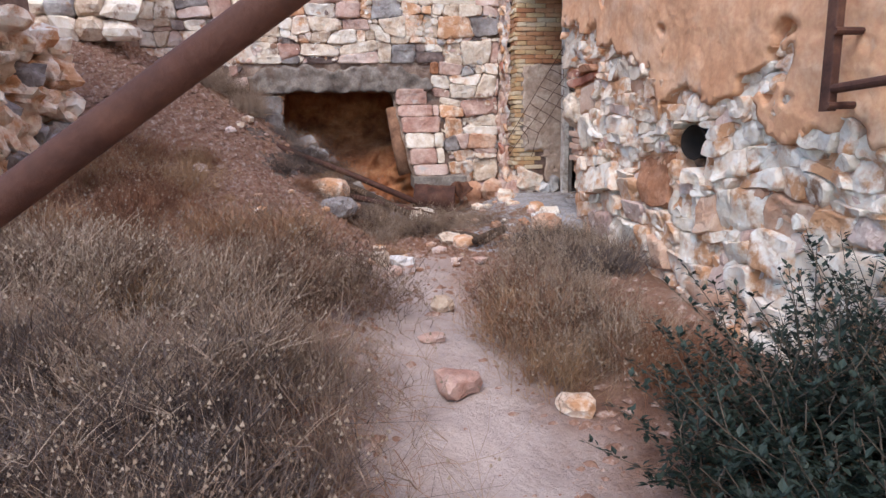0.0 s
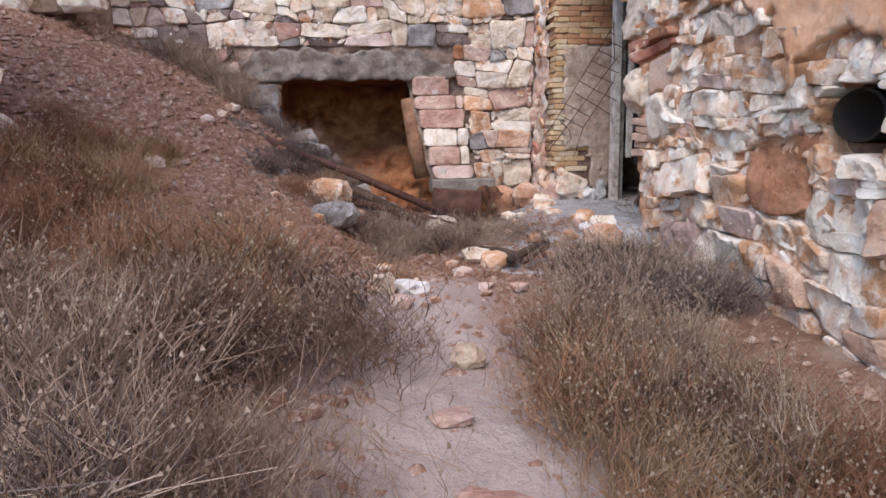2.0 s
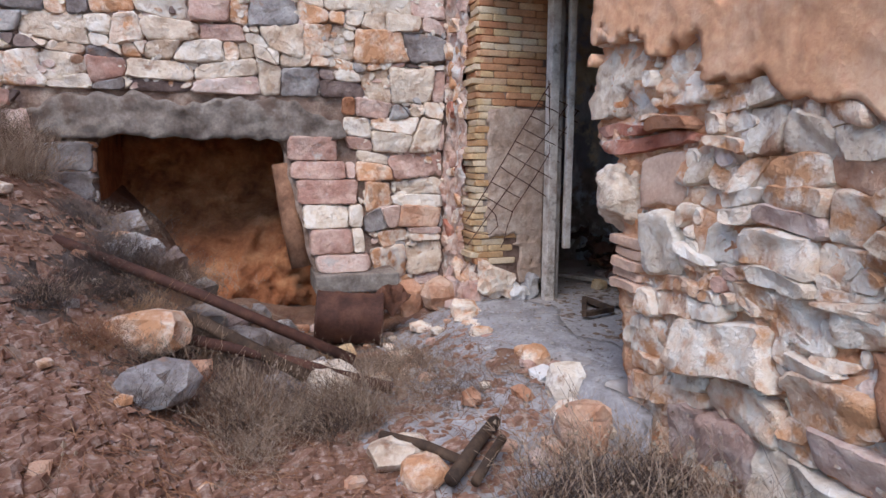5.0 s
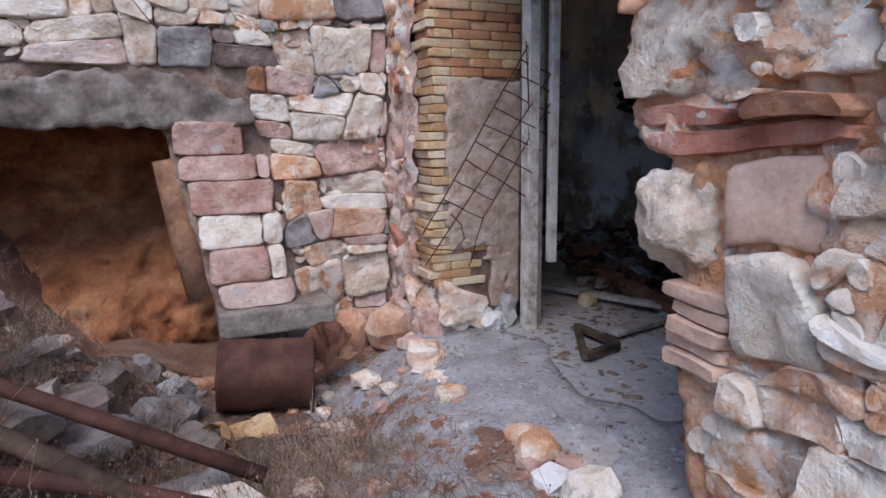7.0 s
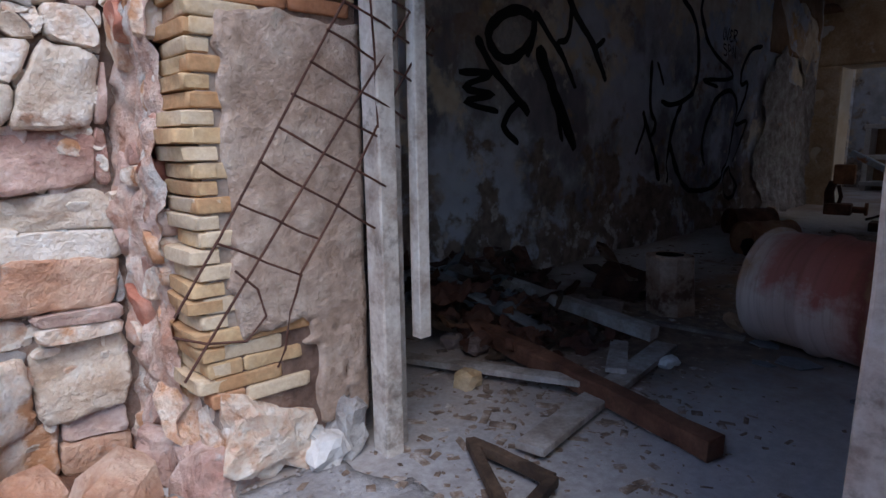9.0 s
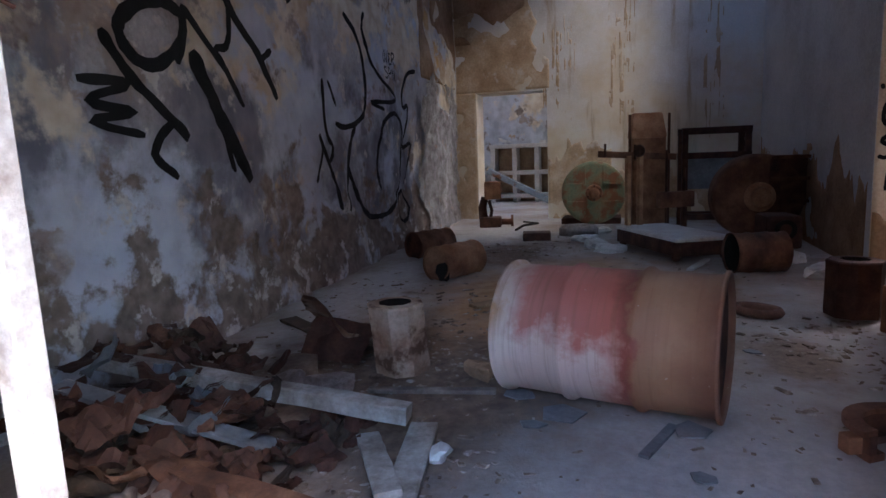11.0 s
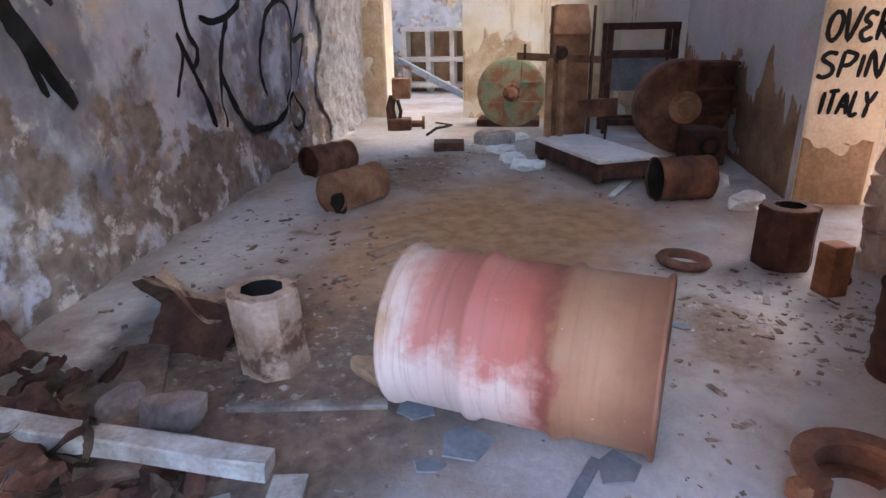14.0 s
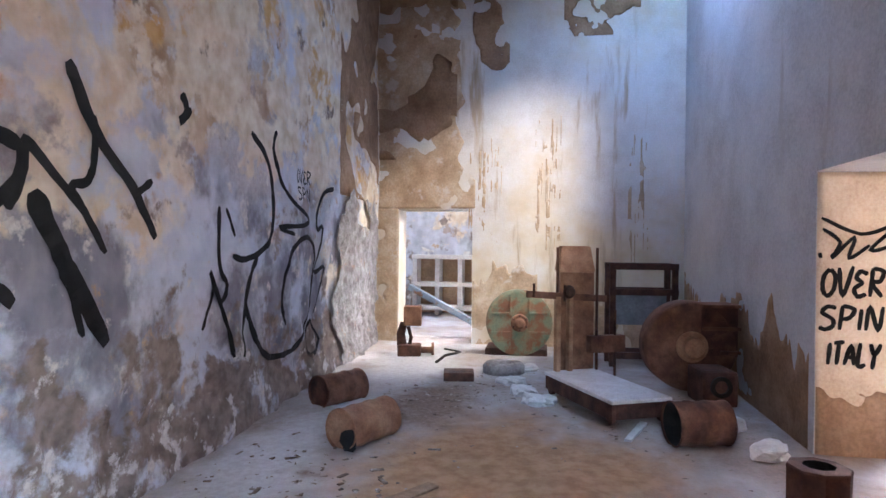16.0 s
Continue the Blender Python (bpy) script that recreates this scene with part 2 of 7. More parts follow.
def sheet(bm, a0, a1, b0, b1, step, place, keep=None, skirt=None):
    """A grid of faces over (a, b), laid by place(a, b) -> point; keep(a, b) cuts it out; skirt(a, b) -> point gives its cut edges depth."""
    na, nb = max(1, round((a1 - a0) / step)), max(1, round((b1 - b0) / step))
    ga = [a0 + (a1 - a0) * i / na for i in range(na + 1)]
    gb = [b0 + (b1 - b0) * j / nb for j in range(nb + 1)]
    front, back, at = {}, {}, {}

    def vert(i, j):
        if (i, j) not in front:
            front[i, j] = bm.verts.new(place(*at.get((i, j), (ga[i], gb[j]))))
        return front[i, j]

    def rear(i, j):
        if (i, j) not in back:
            back[i, j] = bm.verts.new(skirt(*at.get((i, j), (ga[i], gb[j]))))
        return back[i, j]

    on = {(i, j) for i in range(na) for j in range(nb) if keep is None or keep((ga[i] + ga[i + 1]) / 2, (gb[j] + gb[j + 1]) / 2)}
    if keep:
        # round off the steps of the cut edge
        ties = {}
        for i, j in on:
            for (di, dj), (p, q) in (((0, -1), ((i, j), (i + 1, j))), ((1, 0), ((i + 1, j), (i + 1, j + 1))), ((0, 1), ((i + 1, j + 1), (i, j + 1))), ((-1, 0), ((i, j + 1), (i, j)))):
                if (i + di, j + dj) not in on and 0 <= i + di < na and 0 <= j + dj < nb:
                    ties.setdefault(p, []).append(q)
                    ties.setdefault(q, []).append(p)
        at = {p: (ga[p[0]], gb[p[1]]) for p in ties}
        for _ in range(3):
            at = {p: (0.4 * at[p][0] + 0.6 * sum(at[q][0] for q in n) / len(n), 0.4 * at[p][1] + 0.6 * sum(at[q][1] for q in n) / len(n)) if len(n) == 2 else at[p] for p, n in ties.items()}
    for i, j in on:
        bm.faces.new((vert(i, j), vert(i + 1, j), vert(i + 1, j + 1), vert(i, j + 1)))
        if skirt:
            for (di, dj), (p, q) in (((0, -1), ((i, j), (i + 1, j))), ((1, 0), ((i + 1, j), (i + 1, j + 1))), ((0, 1), ((i + 1, j + 1), (i, j + 1))), ((-1, 0), ((i, j + 1), (i, j)))):
                if (i + di, j + dj) not in on:
                    bm.faces.new((vert(*q), vert(*p), rear(*p), rear(*q)))


def clip(poly, px, py, nx, ny):
    """Keeps the side of the line through (px, py) to which (nx, ny) points."""
    out = []
    for i, (x, y) in enumerate(poly):
        x2, y2 = poly[(i + 1) % len(poly)]
        d, d2 = (x - px) * nx + (y - py) * ny, (x2 - px) * nx + (y2 - py) * ny
        if d >= 0:
            out.append((x, y))
        if d * d2 < 0:
            t = d / (d - d2)
            out.append((x + t * (x2 - x), y + t * (y2 - y)))
    return out


def cells(a0, a1, b0, b1, size, aspect, jitter, rnd, holes=()):
    """Irregular courses of stones as convex outlines over a rectangle, cut round convex holes (counter-clockwise)."""
    seeds = []
    h = size / aspect
    b = b0 + h / 2
    while b < b1:
        hh = h * rnd.choice((0.55, 0.8, 1.0, 1.2, 1.45))
        a = a0 + size * rnd.uniform(-0.6, 0.2)
        while a < a1 + size:
            w = size * rnd.choice((0.42, 0.6, 0.8, 1.0, 1.25, 1.7))
            seeds.append((a + w / 2 + rnd.uniform(-1, 1) * jitter * size * 0.4, b + rnd.uniform(-1, 1) * jitter * h * 0.55))
            a += w
        b += hh
    for i, (sa, sb) in enumerate(seeds):
        if not (a0 - size * 0.3 < sa < a1 + size * 0.3 and b0 - h * 0.3 < sb < b1 + h * 0.3):
            continue
        poly = [(a0, b0), (a1, b0), (a1, b1), (a0, b1)]
        near = sorted((((ta - sa) / aspect) ** 2 + (tb - sb) ** 2, ta, tb) for ta, tb in seeds if abs(ta - sa) < 2.6 * size and abs(tb - sb) < 2.6 * h)
        for d, ta, tb in near[1:22]:
            nx, ny = (sa - ta) / aspect ** 2, sb - tb
            poly = clip(poly, (sa + ta) / 2, (sb + tb) / 2, nx, ny)
            if len(poly) < 3:
                break
        for hole in holes:
            if len(poly) < 3:
                break
            ca, cb = sum(p[0] for p in poly) / len(poly), sum(p[1] for p in poly) / len(poly)
            best = None
            for (x, y), (x2, y2) in zip(hole, hole[1:] + hole[:1]):
                nx, ny = y2 - y, x - x2
                ln = math.hypot(nx, ny)
                d = ((ca - x) * nx + (cb - y) * ny) / ln
                if best is None or d > best[0]:
                    best = (d, x, y, nx, ny)
            poly = clip(poly, *best[1:]) if best[0] > 0 else []
        if len(poly) >= 3:
            yield poly


def courses(a0, a1, b0, b1, size, height, rnd, holes=()):
    """Roughly coursed rubble: wavy beds, slanting joints, some stones split in two or three, cut round convex holes."""
    beds = [b0]
    while beds[-1] < b1:
        beds.append(beds[-1] + height * rnd.choice((0.55, 0.8, 1.0, 1.2, 1.6)))

    def bed(k, a):
        return beds[k] + height * (0.5 * fbm(a, k * 3.7, 1, 1.6) + 0.22 * fbm(a, k * 3.7, 5, 7))

    for k in range(len(beds) - 1):
        tall = (beds[k + 1] - beds[k]) / height
        a, slant = a0 - size * rnd.random(), 0.0
        while a < a1:
            w = size * rnd.choice((0.55, 0.75, 0.95, 1.15, 1.5)) * (0.6 + 0.4 * tall)
            s2 = rnd.gauss(0, 0.13) * height
            l0, l1, r0, r1 = a - slant, a + slant, a + w - s2, a + w + s2
            q = [(l0, bed(k, l0)), (r0, bed(k, r0)), (r1, bed(k + 1, r1)), (l1, bed(k + 1, l1))]

            def at(u, v):
                x0, x1 = q[0][0] + (q[1][0] - q[0][0]) * u, q[3][0] + (q[2][0] - q[3][0]) * u
                y0, y1 = q[0][1] + (q[1][1] - q[0][1]) * u, q[3][1] + (q[2][1] - q[3][1]) * u
                return (x0 + (x1 - x0) * v, y0 + (y1 - y0) * v)

            pieces = [((0, 0), (1, 0), (1, 1), (0, 1))]
            c, c2, kind = rnd.uniform(0.3, 0.7), rnd.uniform(0.3, 0.7), rnd.random()
            if kind < 0.22 and tall > 0.7:
                pieces = [((0, 0), (1, 0), (1, c2), (0, c)), ((0, c), (1, c2), (1, 1), (0, 1))]
            elif kind < 0.34 and tall > 0.9:
                pieces = [((0, 0), (1, 0), (1, c), (0, c)), ((0, c), (c2, c), (c2 * 0.9, 1), (0, 1)), ((c2, c), (1, c), (1, 1), (c2 * 0.9, 1))]
            elif kind < 0.36:
                pieces = [((0, 0), (1, 0), (c, 1), (0, 1)), ((1, 0), (1, 1), (c, 1))]
            for piece in pieces:
                poly = [at(u, v) for u, v in piece]
                poly = clip(clip(poly, a0, 0, 1, 0), a1, 0, -1, 0)
                for hole in holes:
                    if len(poly) < 3:
                        break
                    ca, cb = sum(p[0] for p in poly) / len(poly), sum(p[1] for p in poly) / len(poly)
                    best = None
                    for (x, y), (x2, y2) in zip(hole, hole[1:] + hole[:1]):
                        nx, ny = y2 - y, x - x2
                        d = ((ca - x) * nx + (cb - y) * ny) / math.hypot(nx, ny)
                        if best is None or d > best[0]:
                            best = (d, x, y, nx, ny)
                    poly = clip(poly, *best[1:]) if best[0] > 0 else []
                if len(poly) >= 3:
                    yield poly
            a, slant = a + w, s2


def stone_mesh(poly, rnd, place, proud, gap, back=0.05, rug=1.0):
    """One stone: its outline drawn in from the joint, corners worn, edges chipped, face broken and uneven."""
    ca, cb = sum(p[0] for p in poly) / len(poly), sum(p[1] for p in poly) / len(poly)
    rad = sum(math.hypot(p[0] - ca, p[1] - cb) for p in poly) / len(poly)
    if rad < 0.018:
        return None
    k = max(0.5, 1 - gap / rad)
    poly = [(ca + (x - ca) * k, cb + (y - cb) * k) for x, y in poly]
    step = 0.032 if rug > 0.4 else 0.07
    worn = []
    for (x, y), (x2, y2) in zip(poly, poly[1:] + poly[:1]):
        ln = math.hypot(x2 - x, y2 - y)
        if ln < 0.012:
            continue
        n = min(9, max(2, round(ln / step)))
        for t in ([(i + 0.5) / n for i in range(n)] if rug > 0.5 else (0.05, 0.5, 0.95) if ln > 0.08 else (0.12, 0.88)):
            worn.append((x + (x2 - x) * t, y + (y2 - y) * t))
    if len(worn) < 5:
        return None
    if rug > 0.5:
        worn = [(0.76 * p[0] + 0.12 * (a[0] + c[0]), 0.76 * p[1] + 0.12 * (a[1] + c[1])) for a, p, c in zip(worn[-1:] + worn[:-1], worn, worn[1:] + worn[:1])]
    chipped = []
    for px, py in worn:
        q = 1 + rug * (0.09 * fbm(px, py, ca * 7, 8, 2) + 0.09 * fbm(px, py, ca * 7, 34, 2))
        chipped.append((ca + (px - ca) * q, cb + (py - cb) * q))
    worn = chipped
    ta, tb, lift = rug * rnd.uniform(-0.14, 0.14), rug * rnd.uniform(-0.22, 0.22), proud * rnd.uniform(0.4, 1.25)
    rings = ((1.0, -back), (1.0, 0.45), (0.975, 0.8), (0.9, 1.0), (0.72, 1.0), (0.48, 1.0), (0.22, 1.0)) if rug > 0.4 else ((1.0, -back), (1.0, 0.45), (0.95, 0.86), (0.84, 1.0), (0.45, 1.0))

    def relief(a, b):
        return rug * (0.03 * fbm(a + ca, b, ca * 3, 6, 2) + 0.012 * fbm(a, b + cb, ca * 3, 16, 2))

    v, n = [], len(worn)
    for ring, (s, d) in enumerate(rings):
        for x, y in worn:
            q = s * (1 + (0.03 * rug * rnd.uniform(-1, 1) if ring > 1 else 0))
            a, b = ca + (x - ca) * q, cb + (y - cb) * q
            v.append(place(a, b, d if ring == 0 else lift * d + (a - ca) * ta + (b - cb) * tb + relief(a, b)))
    v.append(place(ca, cb, lift + relief(ca, cb)))
    m = len(rings) - 1
    f = [(r * n + i, r * n + (i + 1) % n, (r + 1) * n + (i + 1) % n, (r + 1) * n + i) for r in range(m) for i in range(n)]
    f += [(m * n + i, m * n + (i + 1) % n, (m + 1) * n) for i in range(n)]
    me = bpy.data.meshes.new("stone")
    me.from_pydata(v, [], f)
    me.shade_smooth()
    me.set_sharp_from_angle(angle=radians(48))
    return me


def stonework(owner, polys, rnd, place, proud, gap, mats, single, rug=1.0, sooty=None):
    """Lays stones into a wall: those for which single(a, b) holds, up to 290, as pieces of their own, the others joined."""
    count, verts, faces, count_mats = 0, [], [], []
    for poly in polys:
        me = stone_mesh(poly, rnd, place, proud, gap, 0.05, rug)
        if me is None:
            continue
        ca, cb = sum(p[0] for p in poly) / len(poly), sum(p[1] for p in poly) / len(poly)
        mi = rnd.choices(range(len(mats)), [w for _, w in mats])[0]
        if sooty and sooty(ca, cb) and rnd.random() < 0.4:
            mi = len(mats) - 1
        if single(ca, cb) and count < 290:
            me.materials.append(mats[mi][0])
            ob = new("stone", me)
            ob.parent = owner
            count += 1
        else:
            o = len(verts)
            verts += [tuple(q.co) for q in me.vertices]
            faces += [tuple(o + i for i in p.vertices) for p in me.polygons]
            count_mats += [mi] * len(me.polygons)
            bpy.data.meshes.remove(me)
    if verts:
        me = bpy.data.meshes.new("rubble_stones")
        me.from_pydata(verts, [], faces)
        for m, _ in mats:
            me.materials.append(m)
        me.polygons.foreach_set("material_index", count_mats)
        me.shade_smooth()
        me.set_sharp_from_angle(angle=radians(48))
        ob = new("rubble_stones", me)
        ob.parent = owner
        tagged(ob, "joined smaller rubble stones", kind="stuff")


def strands(items, segs=3):
    """Many thin tapering stalks as plain vertex and face lists: items of (points, radius at foot, radius at tip)."""
    verts, faces = [], []
    for pts, r0, r1 in items:
        o, n = len(verts), len(pts)
        for i, p in enumerate(pts):
            r = r0 + (r1 - r0) * i / (n - 1)
            for j in range(segs):
                a = 2 * math.pi * j / segs + 0.5
                verts.append((p[0] + r * math.cos(a), p[1] + r * math.sin(a), p[2] + (r * math.sin(a + 1) * 0.5)))
        for i in range(n - 1):
            for j in range(segs):
                faces.append((o + i * segs + j, o + i * segs + (j + 1) % segs, o + (i + 1) * segs + (j + 1) % segs, o + (i + 1) * segs + j))
    return verts, faces


def raw(name, verts, faces, mat, parent=None, label="", smooth=False):
    me = bpy.data.meshes.new(name)
    me.from_pydata(verts, [], faces)
    me.materials.append(mat)
    if smooth:
        me.shade_smooth()
    ob = new(name, me)
    ob.parent = parent
    if label:
        tagged(ob, label)
    return ob


def ribbon(bm, pts, width, place, taper=1.0):
    """A painted stroke of the given width along (a, b) points, laid by place(a, b)."""
    fine = []
    n = len(pts)
    for i in range(n - 1):
        p0, p1, p2, p3 = pts[max(0, i - 1)], pts[i], pts[i + 1], pts[min(n - 1, i + 2)]
        for k in range(6):
            t = k / 6
            fine.append(tuple(p1[c] + (p2[c] - p1[c]) * t + 0.12 * math.sin(math.pi * t) * ((p1[c] - p0[c]) * (1 - t) - (p3[c] - p2[c]) * t) for c in (0, 1)))
    fine.append(pts[-1])
    prev = None
    for i, (a, b) in enumerate(fine):
        a2, b2 = fine[min(i + 1, len(fine) - 1)]
        a1, b1 = fine[max(i - 1, 0)]
        da, db = a2 - a1, b2 - b1
        ln = math.hypot(da, db) or 1
        w = width / 2 * (1 + (taper - 1) * i / len(fine)) * (0.9 + 0.2 * nrm(i * 0.6, a, b))
        if i in (0, len(fine) - 1):
            w *= 0.6
        cur = [bm.verts.new(place(a + s * w * -db / ln, b + s * w * da / ln)) for s in (-1, 0, 1)]
        if prev:
            bm.faces.new((prev[0], prev[1], cur[1], cur[0]))
            bm.faces.new((prev[1], prev[2], cur[2], cur[1]))
        prev = cur


def grid(bm, ga, gb, place):
    vs = [[bm.verts.new(place(a, b)) for b in gb] for a in ga]
    for i in range(len(ga) - 1):
        for j in range(len(gb) - 1):
            bm.faces.new((vs[i][j], vs[i + 1][j], vs[i + 1][j + 1], vs[i][j + 1]))


def smooth01(x, a, b):
    t = min(1, max(0, (x - a) / (b - a)))
    return t * t * (3 - 2 * t)


# ---- materials ----
M_EARTH = surface("dry_earth", [(0.115, 0.054, 0.034), (0.21, 0.115, 0.077), (0.3, 0.195, 0.142)], 2.6, 0.95, 1.0, 38, dirt=(0.3, 0.22, 0.17), dirt_scale=2.2, dist=0.03)
M_STONE_CREAM = surface("cream_stone", [(0.54, 0.4, 0.29), (0.74, 0.63, 0.51), (0.84, 0.77, 0.68)], 9, 0.92, 1.0, 34, spread=0.3, dirt=(0.34, 0.2, 0.13), dirt_scale=5, dirt_at=0.58, dist=0.034)
M_STONE_PINK = surface("pink_stone", [(0.42, 0.23, 0.18), (0.58, 0.4, 0.33), (0.72, 0.58, 0.51)], 5, 0.92, 1.0, 34, spread=0.3, dirt=(0.5, 0.45, 0.42), dirt_scale=6, dirt_at=0.6, dist=0.035)
M_STONE_GREY = surface("grey_stone", [(0.16, 0.13, 0.12), (0.32, 0.29, 0.28), (0.5, 0.48, 0.46)], 6, 0.92, 1.0, 34, spread=0.3, dirt=(0.36, 0.22, 0.15), dirt_scale=5, dirt_at=0.6, dist=0.035)
M_STONE_OCHRE = surface("ochre_stone", [(0.38, 0.17, 0.09), (0.54, 0.29, 0.18), (0.66, 0.46, 0.34)], 5, 0.92, 1.0, 34, spread=0.3, dirt=(0.55, 0.48, 0.42), dirt_scale=5, dirt_at=0.6, dist=0.035)
M_STONE_WHITE = surface("limewashed_stone", [(0.64, 0.34, 0.19), (0.83, 0.67, 0.53), (0.9, 0.83, 0.74)], 11, 0.93, 1.0, 36, spread=0.25, dirt=(0.6, 0.32, 0.17), dirt_scale=5, dirt_at=0.5, dist=0.036)
M_MORTAR = surface("earth_mortar", [(0.1, 0.06, 0.045), (0.2, 0.13, 0.1), (0.36, 0.26, 0.2)], 5, 0.95, 0.8, 30, dist=0.03)
M_STONE_SOOT = surface("sooty_dark_stone", [(0.1, 0.07, 0.062), (0.2, 0.145, 0.13), (0.32, 0.25, 0.22)], 6, 0.92, 1.0, 34, spread=0.3, dist=0.035)
M_JOINT = surface("crumbling_lime_mortar", [(0.13, 0.08, 0.06), (0.26, 0.18, 0.14), (0.46, 0.37, 0.3)], 7, 0.95, 1.0, 30, dist=0.03)
M_BED = surface("limewashed_mortar", [(0.58, 0.25, 0.11), (0.76, 0.45, 0.28), (0.85, 0.7, 0.55)], 6, 0.95, 1.0, 28, dirt=(0.72, 0.67, 0.62), dirt_scale=6, dirt_at=0.55, dist=0.045)
M_PLASTER_ORANGE = surface("orange_plaster", [(0.52, 0.25, 0.13), (0.64, 0.35, 0.2), (0.72, 0.48, 0.33)], 2.2, 0.92, 0.5, 35, dirt=(0.56, 0.42, 0.33), dirt_scale=1.7, dirt_at=0.57, dist=0.02)
M_PLASTER_GREY = surface("grey_render", [(0.2, 0.15, 0.12), (0.28, 0.22, 0.18), (0.36, 0.3, 0.25)], 4, 0.9, 0.6, 35, dist=0.015)
M_CONCRETE = surface("old_concrete", [(0.12, 0.095, 0.08), (0.21, 0.175, 0.15), (0.33, 0.29, 0.25)], 5, 0.92, 0.7, 40, dirt=(0.14, 0.1, 0.08), dirt_scale=3, dist=0.015)
M_BRICK = surface("yellow_brick", [(0.44, 0.25, 0.12), (0.54, 0.38, 0.21), (0.58, 0.46, 0.32)], 4, 0.9, 0.6, 60, spread=0.5, dirt=(0.4, 0.2, 0.12), dirt_scale=4, dirt_at=0.62, dist=0.008)
M_BRICK_ORANGE = surface("orange_brick", [(0.36, 0.16, 0.08), (0.48, 0.25, 0.13), (0.54, 0.36, 0.22)], 4, 0.9, 0.6, 60, spread=0.5, dirt=(0.5, 0.38, 0.26), dirt_scale=4, dirt_at=0.6, dist=0.008)
M_ROOM = surface("weathered_shaded_plaster", [(0.3, 0.25, 0.23), (0.45, 0.43, 0.44), (0.56, 0.56, 0.58)], 1.6, 0.9, 0.35, 30, dist=0.012)
layer(M_ROOM, ((0.38, 0.39, 0.44), (0.6, 0.62, 0.68)), 0.9, (3.1, 0.4, 7.7), 0.45, 0.55, 2.6, 0.6, 0.07)
layer(M_ROOM, ((0.36, 0.24, 0.15), (0.62, 0.5, 0.37)), 0.85, (9.3, 2.2, 1.4), 0.58, 0.62, 1.6, 3.6, 0.12)
layer(M_ROOM, ((0.3, 0.23, 0.19), (0.42, 0.35, 0.31)), 1.5, (1.7, 5.2, 3.9), 0.56, 0.6)
layer(M_ROOM, ((0.62, 0.58, 0.53), (0.7, 0.68, 0.65)), 2.6, (4.4, 8.2, 0.9), 0.6, 0.64)
layer(M_ROOM, ((0.4, 0.23, 0.1), (0.5, 0.33, 0.18)), 1.1, (6.4, 1.2, 5.9), 0.64, 0.69, 1.5, 4.0, 0.03)
# dark blue-grey mottling with the wall's bluish shade painted in, denser below
layer(M_ROOM, ((0.17, 0.17, 0.2), (0.28, 0.27, 0.3)), 1.2, (8.8, 3.3, 2.1), 0.58, 0.7, 2.5, 1.3, 0.16, 0.6)
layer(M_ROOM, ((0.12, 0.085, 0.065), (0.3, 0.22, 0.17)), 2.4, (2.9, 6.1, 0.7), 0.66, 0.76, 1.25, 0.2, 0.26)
layer(M_ROOM, ((0.42, 0.42, 0.46), (0.66, 0.65, 0.66)), 2.6, (0.7, 9.1, 4.2), 0.66, 0.8, 1.7, 0.7, 0.13, 0.4)
layer(M_ROOM, ((0.56, 0.53, 0.5), (0.7, 0.68, 0.66)), 7.0, (5.7, 0.1, 8.2), 0.7, 0.8, 0.9, 0.35, 0.13)
# cream patches, denser upward: the upper wall's brightness put into colour
layer(M_ROOM, ((0.6, 0.48, 0.34), (0.78, 0.7, 0.58)), 1.3, (12.7, 3.1, 6.2), 0.55, 0.62, 1.4, 3.4, 0.17)
layer(M_ROOM, ((0.5, 0.29, 0.11), (0.64, 0.42, 0.2)), 1.6, (2.7, 13.1, 9.2), 0.62, 0.7, 1.6, 3.6, 0.08)
layer(M_ROOM, ((0.5, 0.53, 0.62), (0.62, 0.65, 0.72)), 1.0, (7.7, 11.1, 2.2), 0.54, 0.66, 2.6, 1.2, 0.05)
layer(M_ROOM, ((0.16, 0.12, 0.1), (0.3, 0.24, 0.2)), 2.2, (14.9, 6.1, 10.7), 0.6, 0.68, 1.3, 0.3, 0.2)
layer(M_ROOM, ((0.5, 0.45, 0.42), (0.66, 0.62, 0.58)), 5.0, (3.9, 16.1, 0.7), 0.6, 0.68, 1.0, 0.4, 0.04)
M_ROOM_BACK = surface("limewash_with_warm_glow", [(0.56, 0.51, 0.46), (0.7, 0.67, 0.64), (0.77, 0.75, 0.74)], 1.1, 0.9, 0.2, 40, dist=0.006)
# warm glow on the lower wall, painted as yellowish cream towards the floor
layer(M_ROOM_BACK, ((0.62, 0.5, 0.34), (0.7, 0.6, 0.46)), 0.7, (2.2, 7.1, 3.3), 0.5, 0.75, 3.2, 0.6, 0.22)
layer(M_ROOM_BACK, ((0.42, 0.31, 0.2), (0.55, 0.45, 0.33)), 2.2, (5.2, 1.1, 0.3), 0.6, 0.68, stretch=0.12)
M_ROOM_SIDE = surface("lilac_grey_limewash", [(0.46, 0.45, 0.47), (0.58, 0.58, 0.61), (0.66, 0.66, 0.69)], 1.1, 0.9, 0.25, 40, dist=0.006)
layer(M_ROOM_SIDE, ((0.4, 0.36, 0.35), (0.5, 0.47, 0.46)), 2.0, (5.2, 1.1, 0.3), 0.58, 0.7, stretch=0.15)
M_STAIN = surface("bare_brown_plaster", [(0.2, 0.12, 0.07), (0.32, 0.2, 0.12), (0.42, 0.28, 0.18)], 3, 0.93, 0.6, 30, dist=0.015)
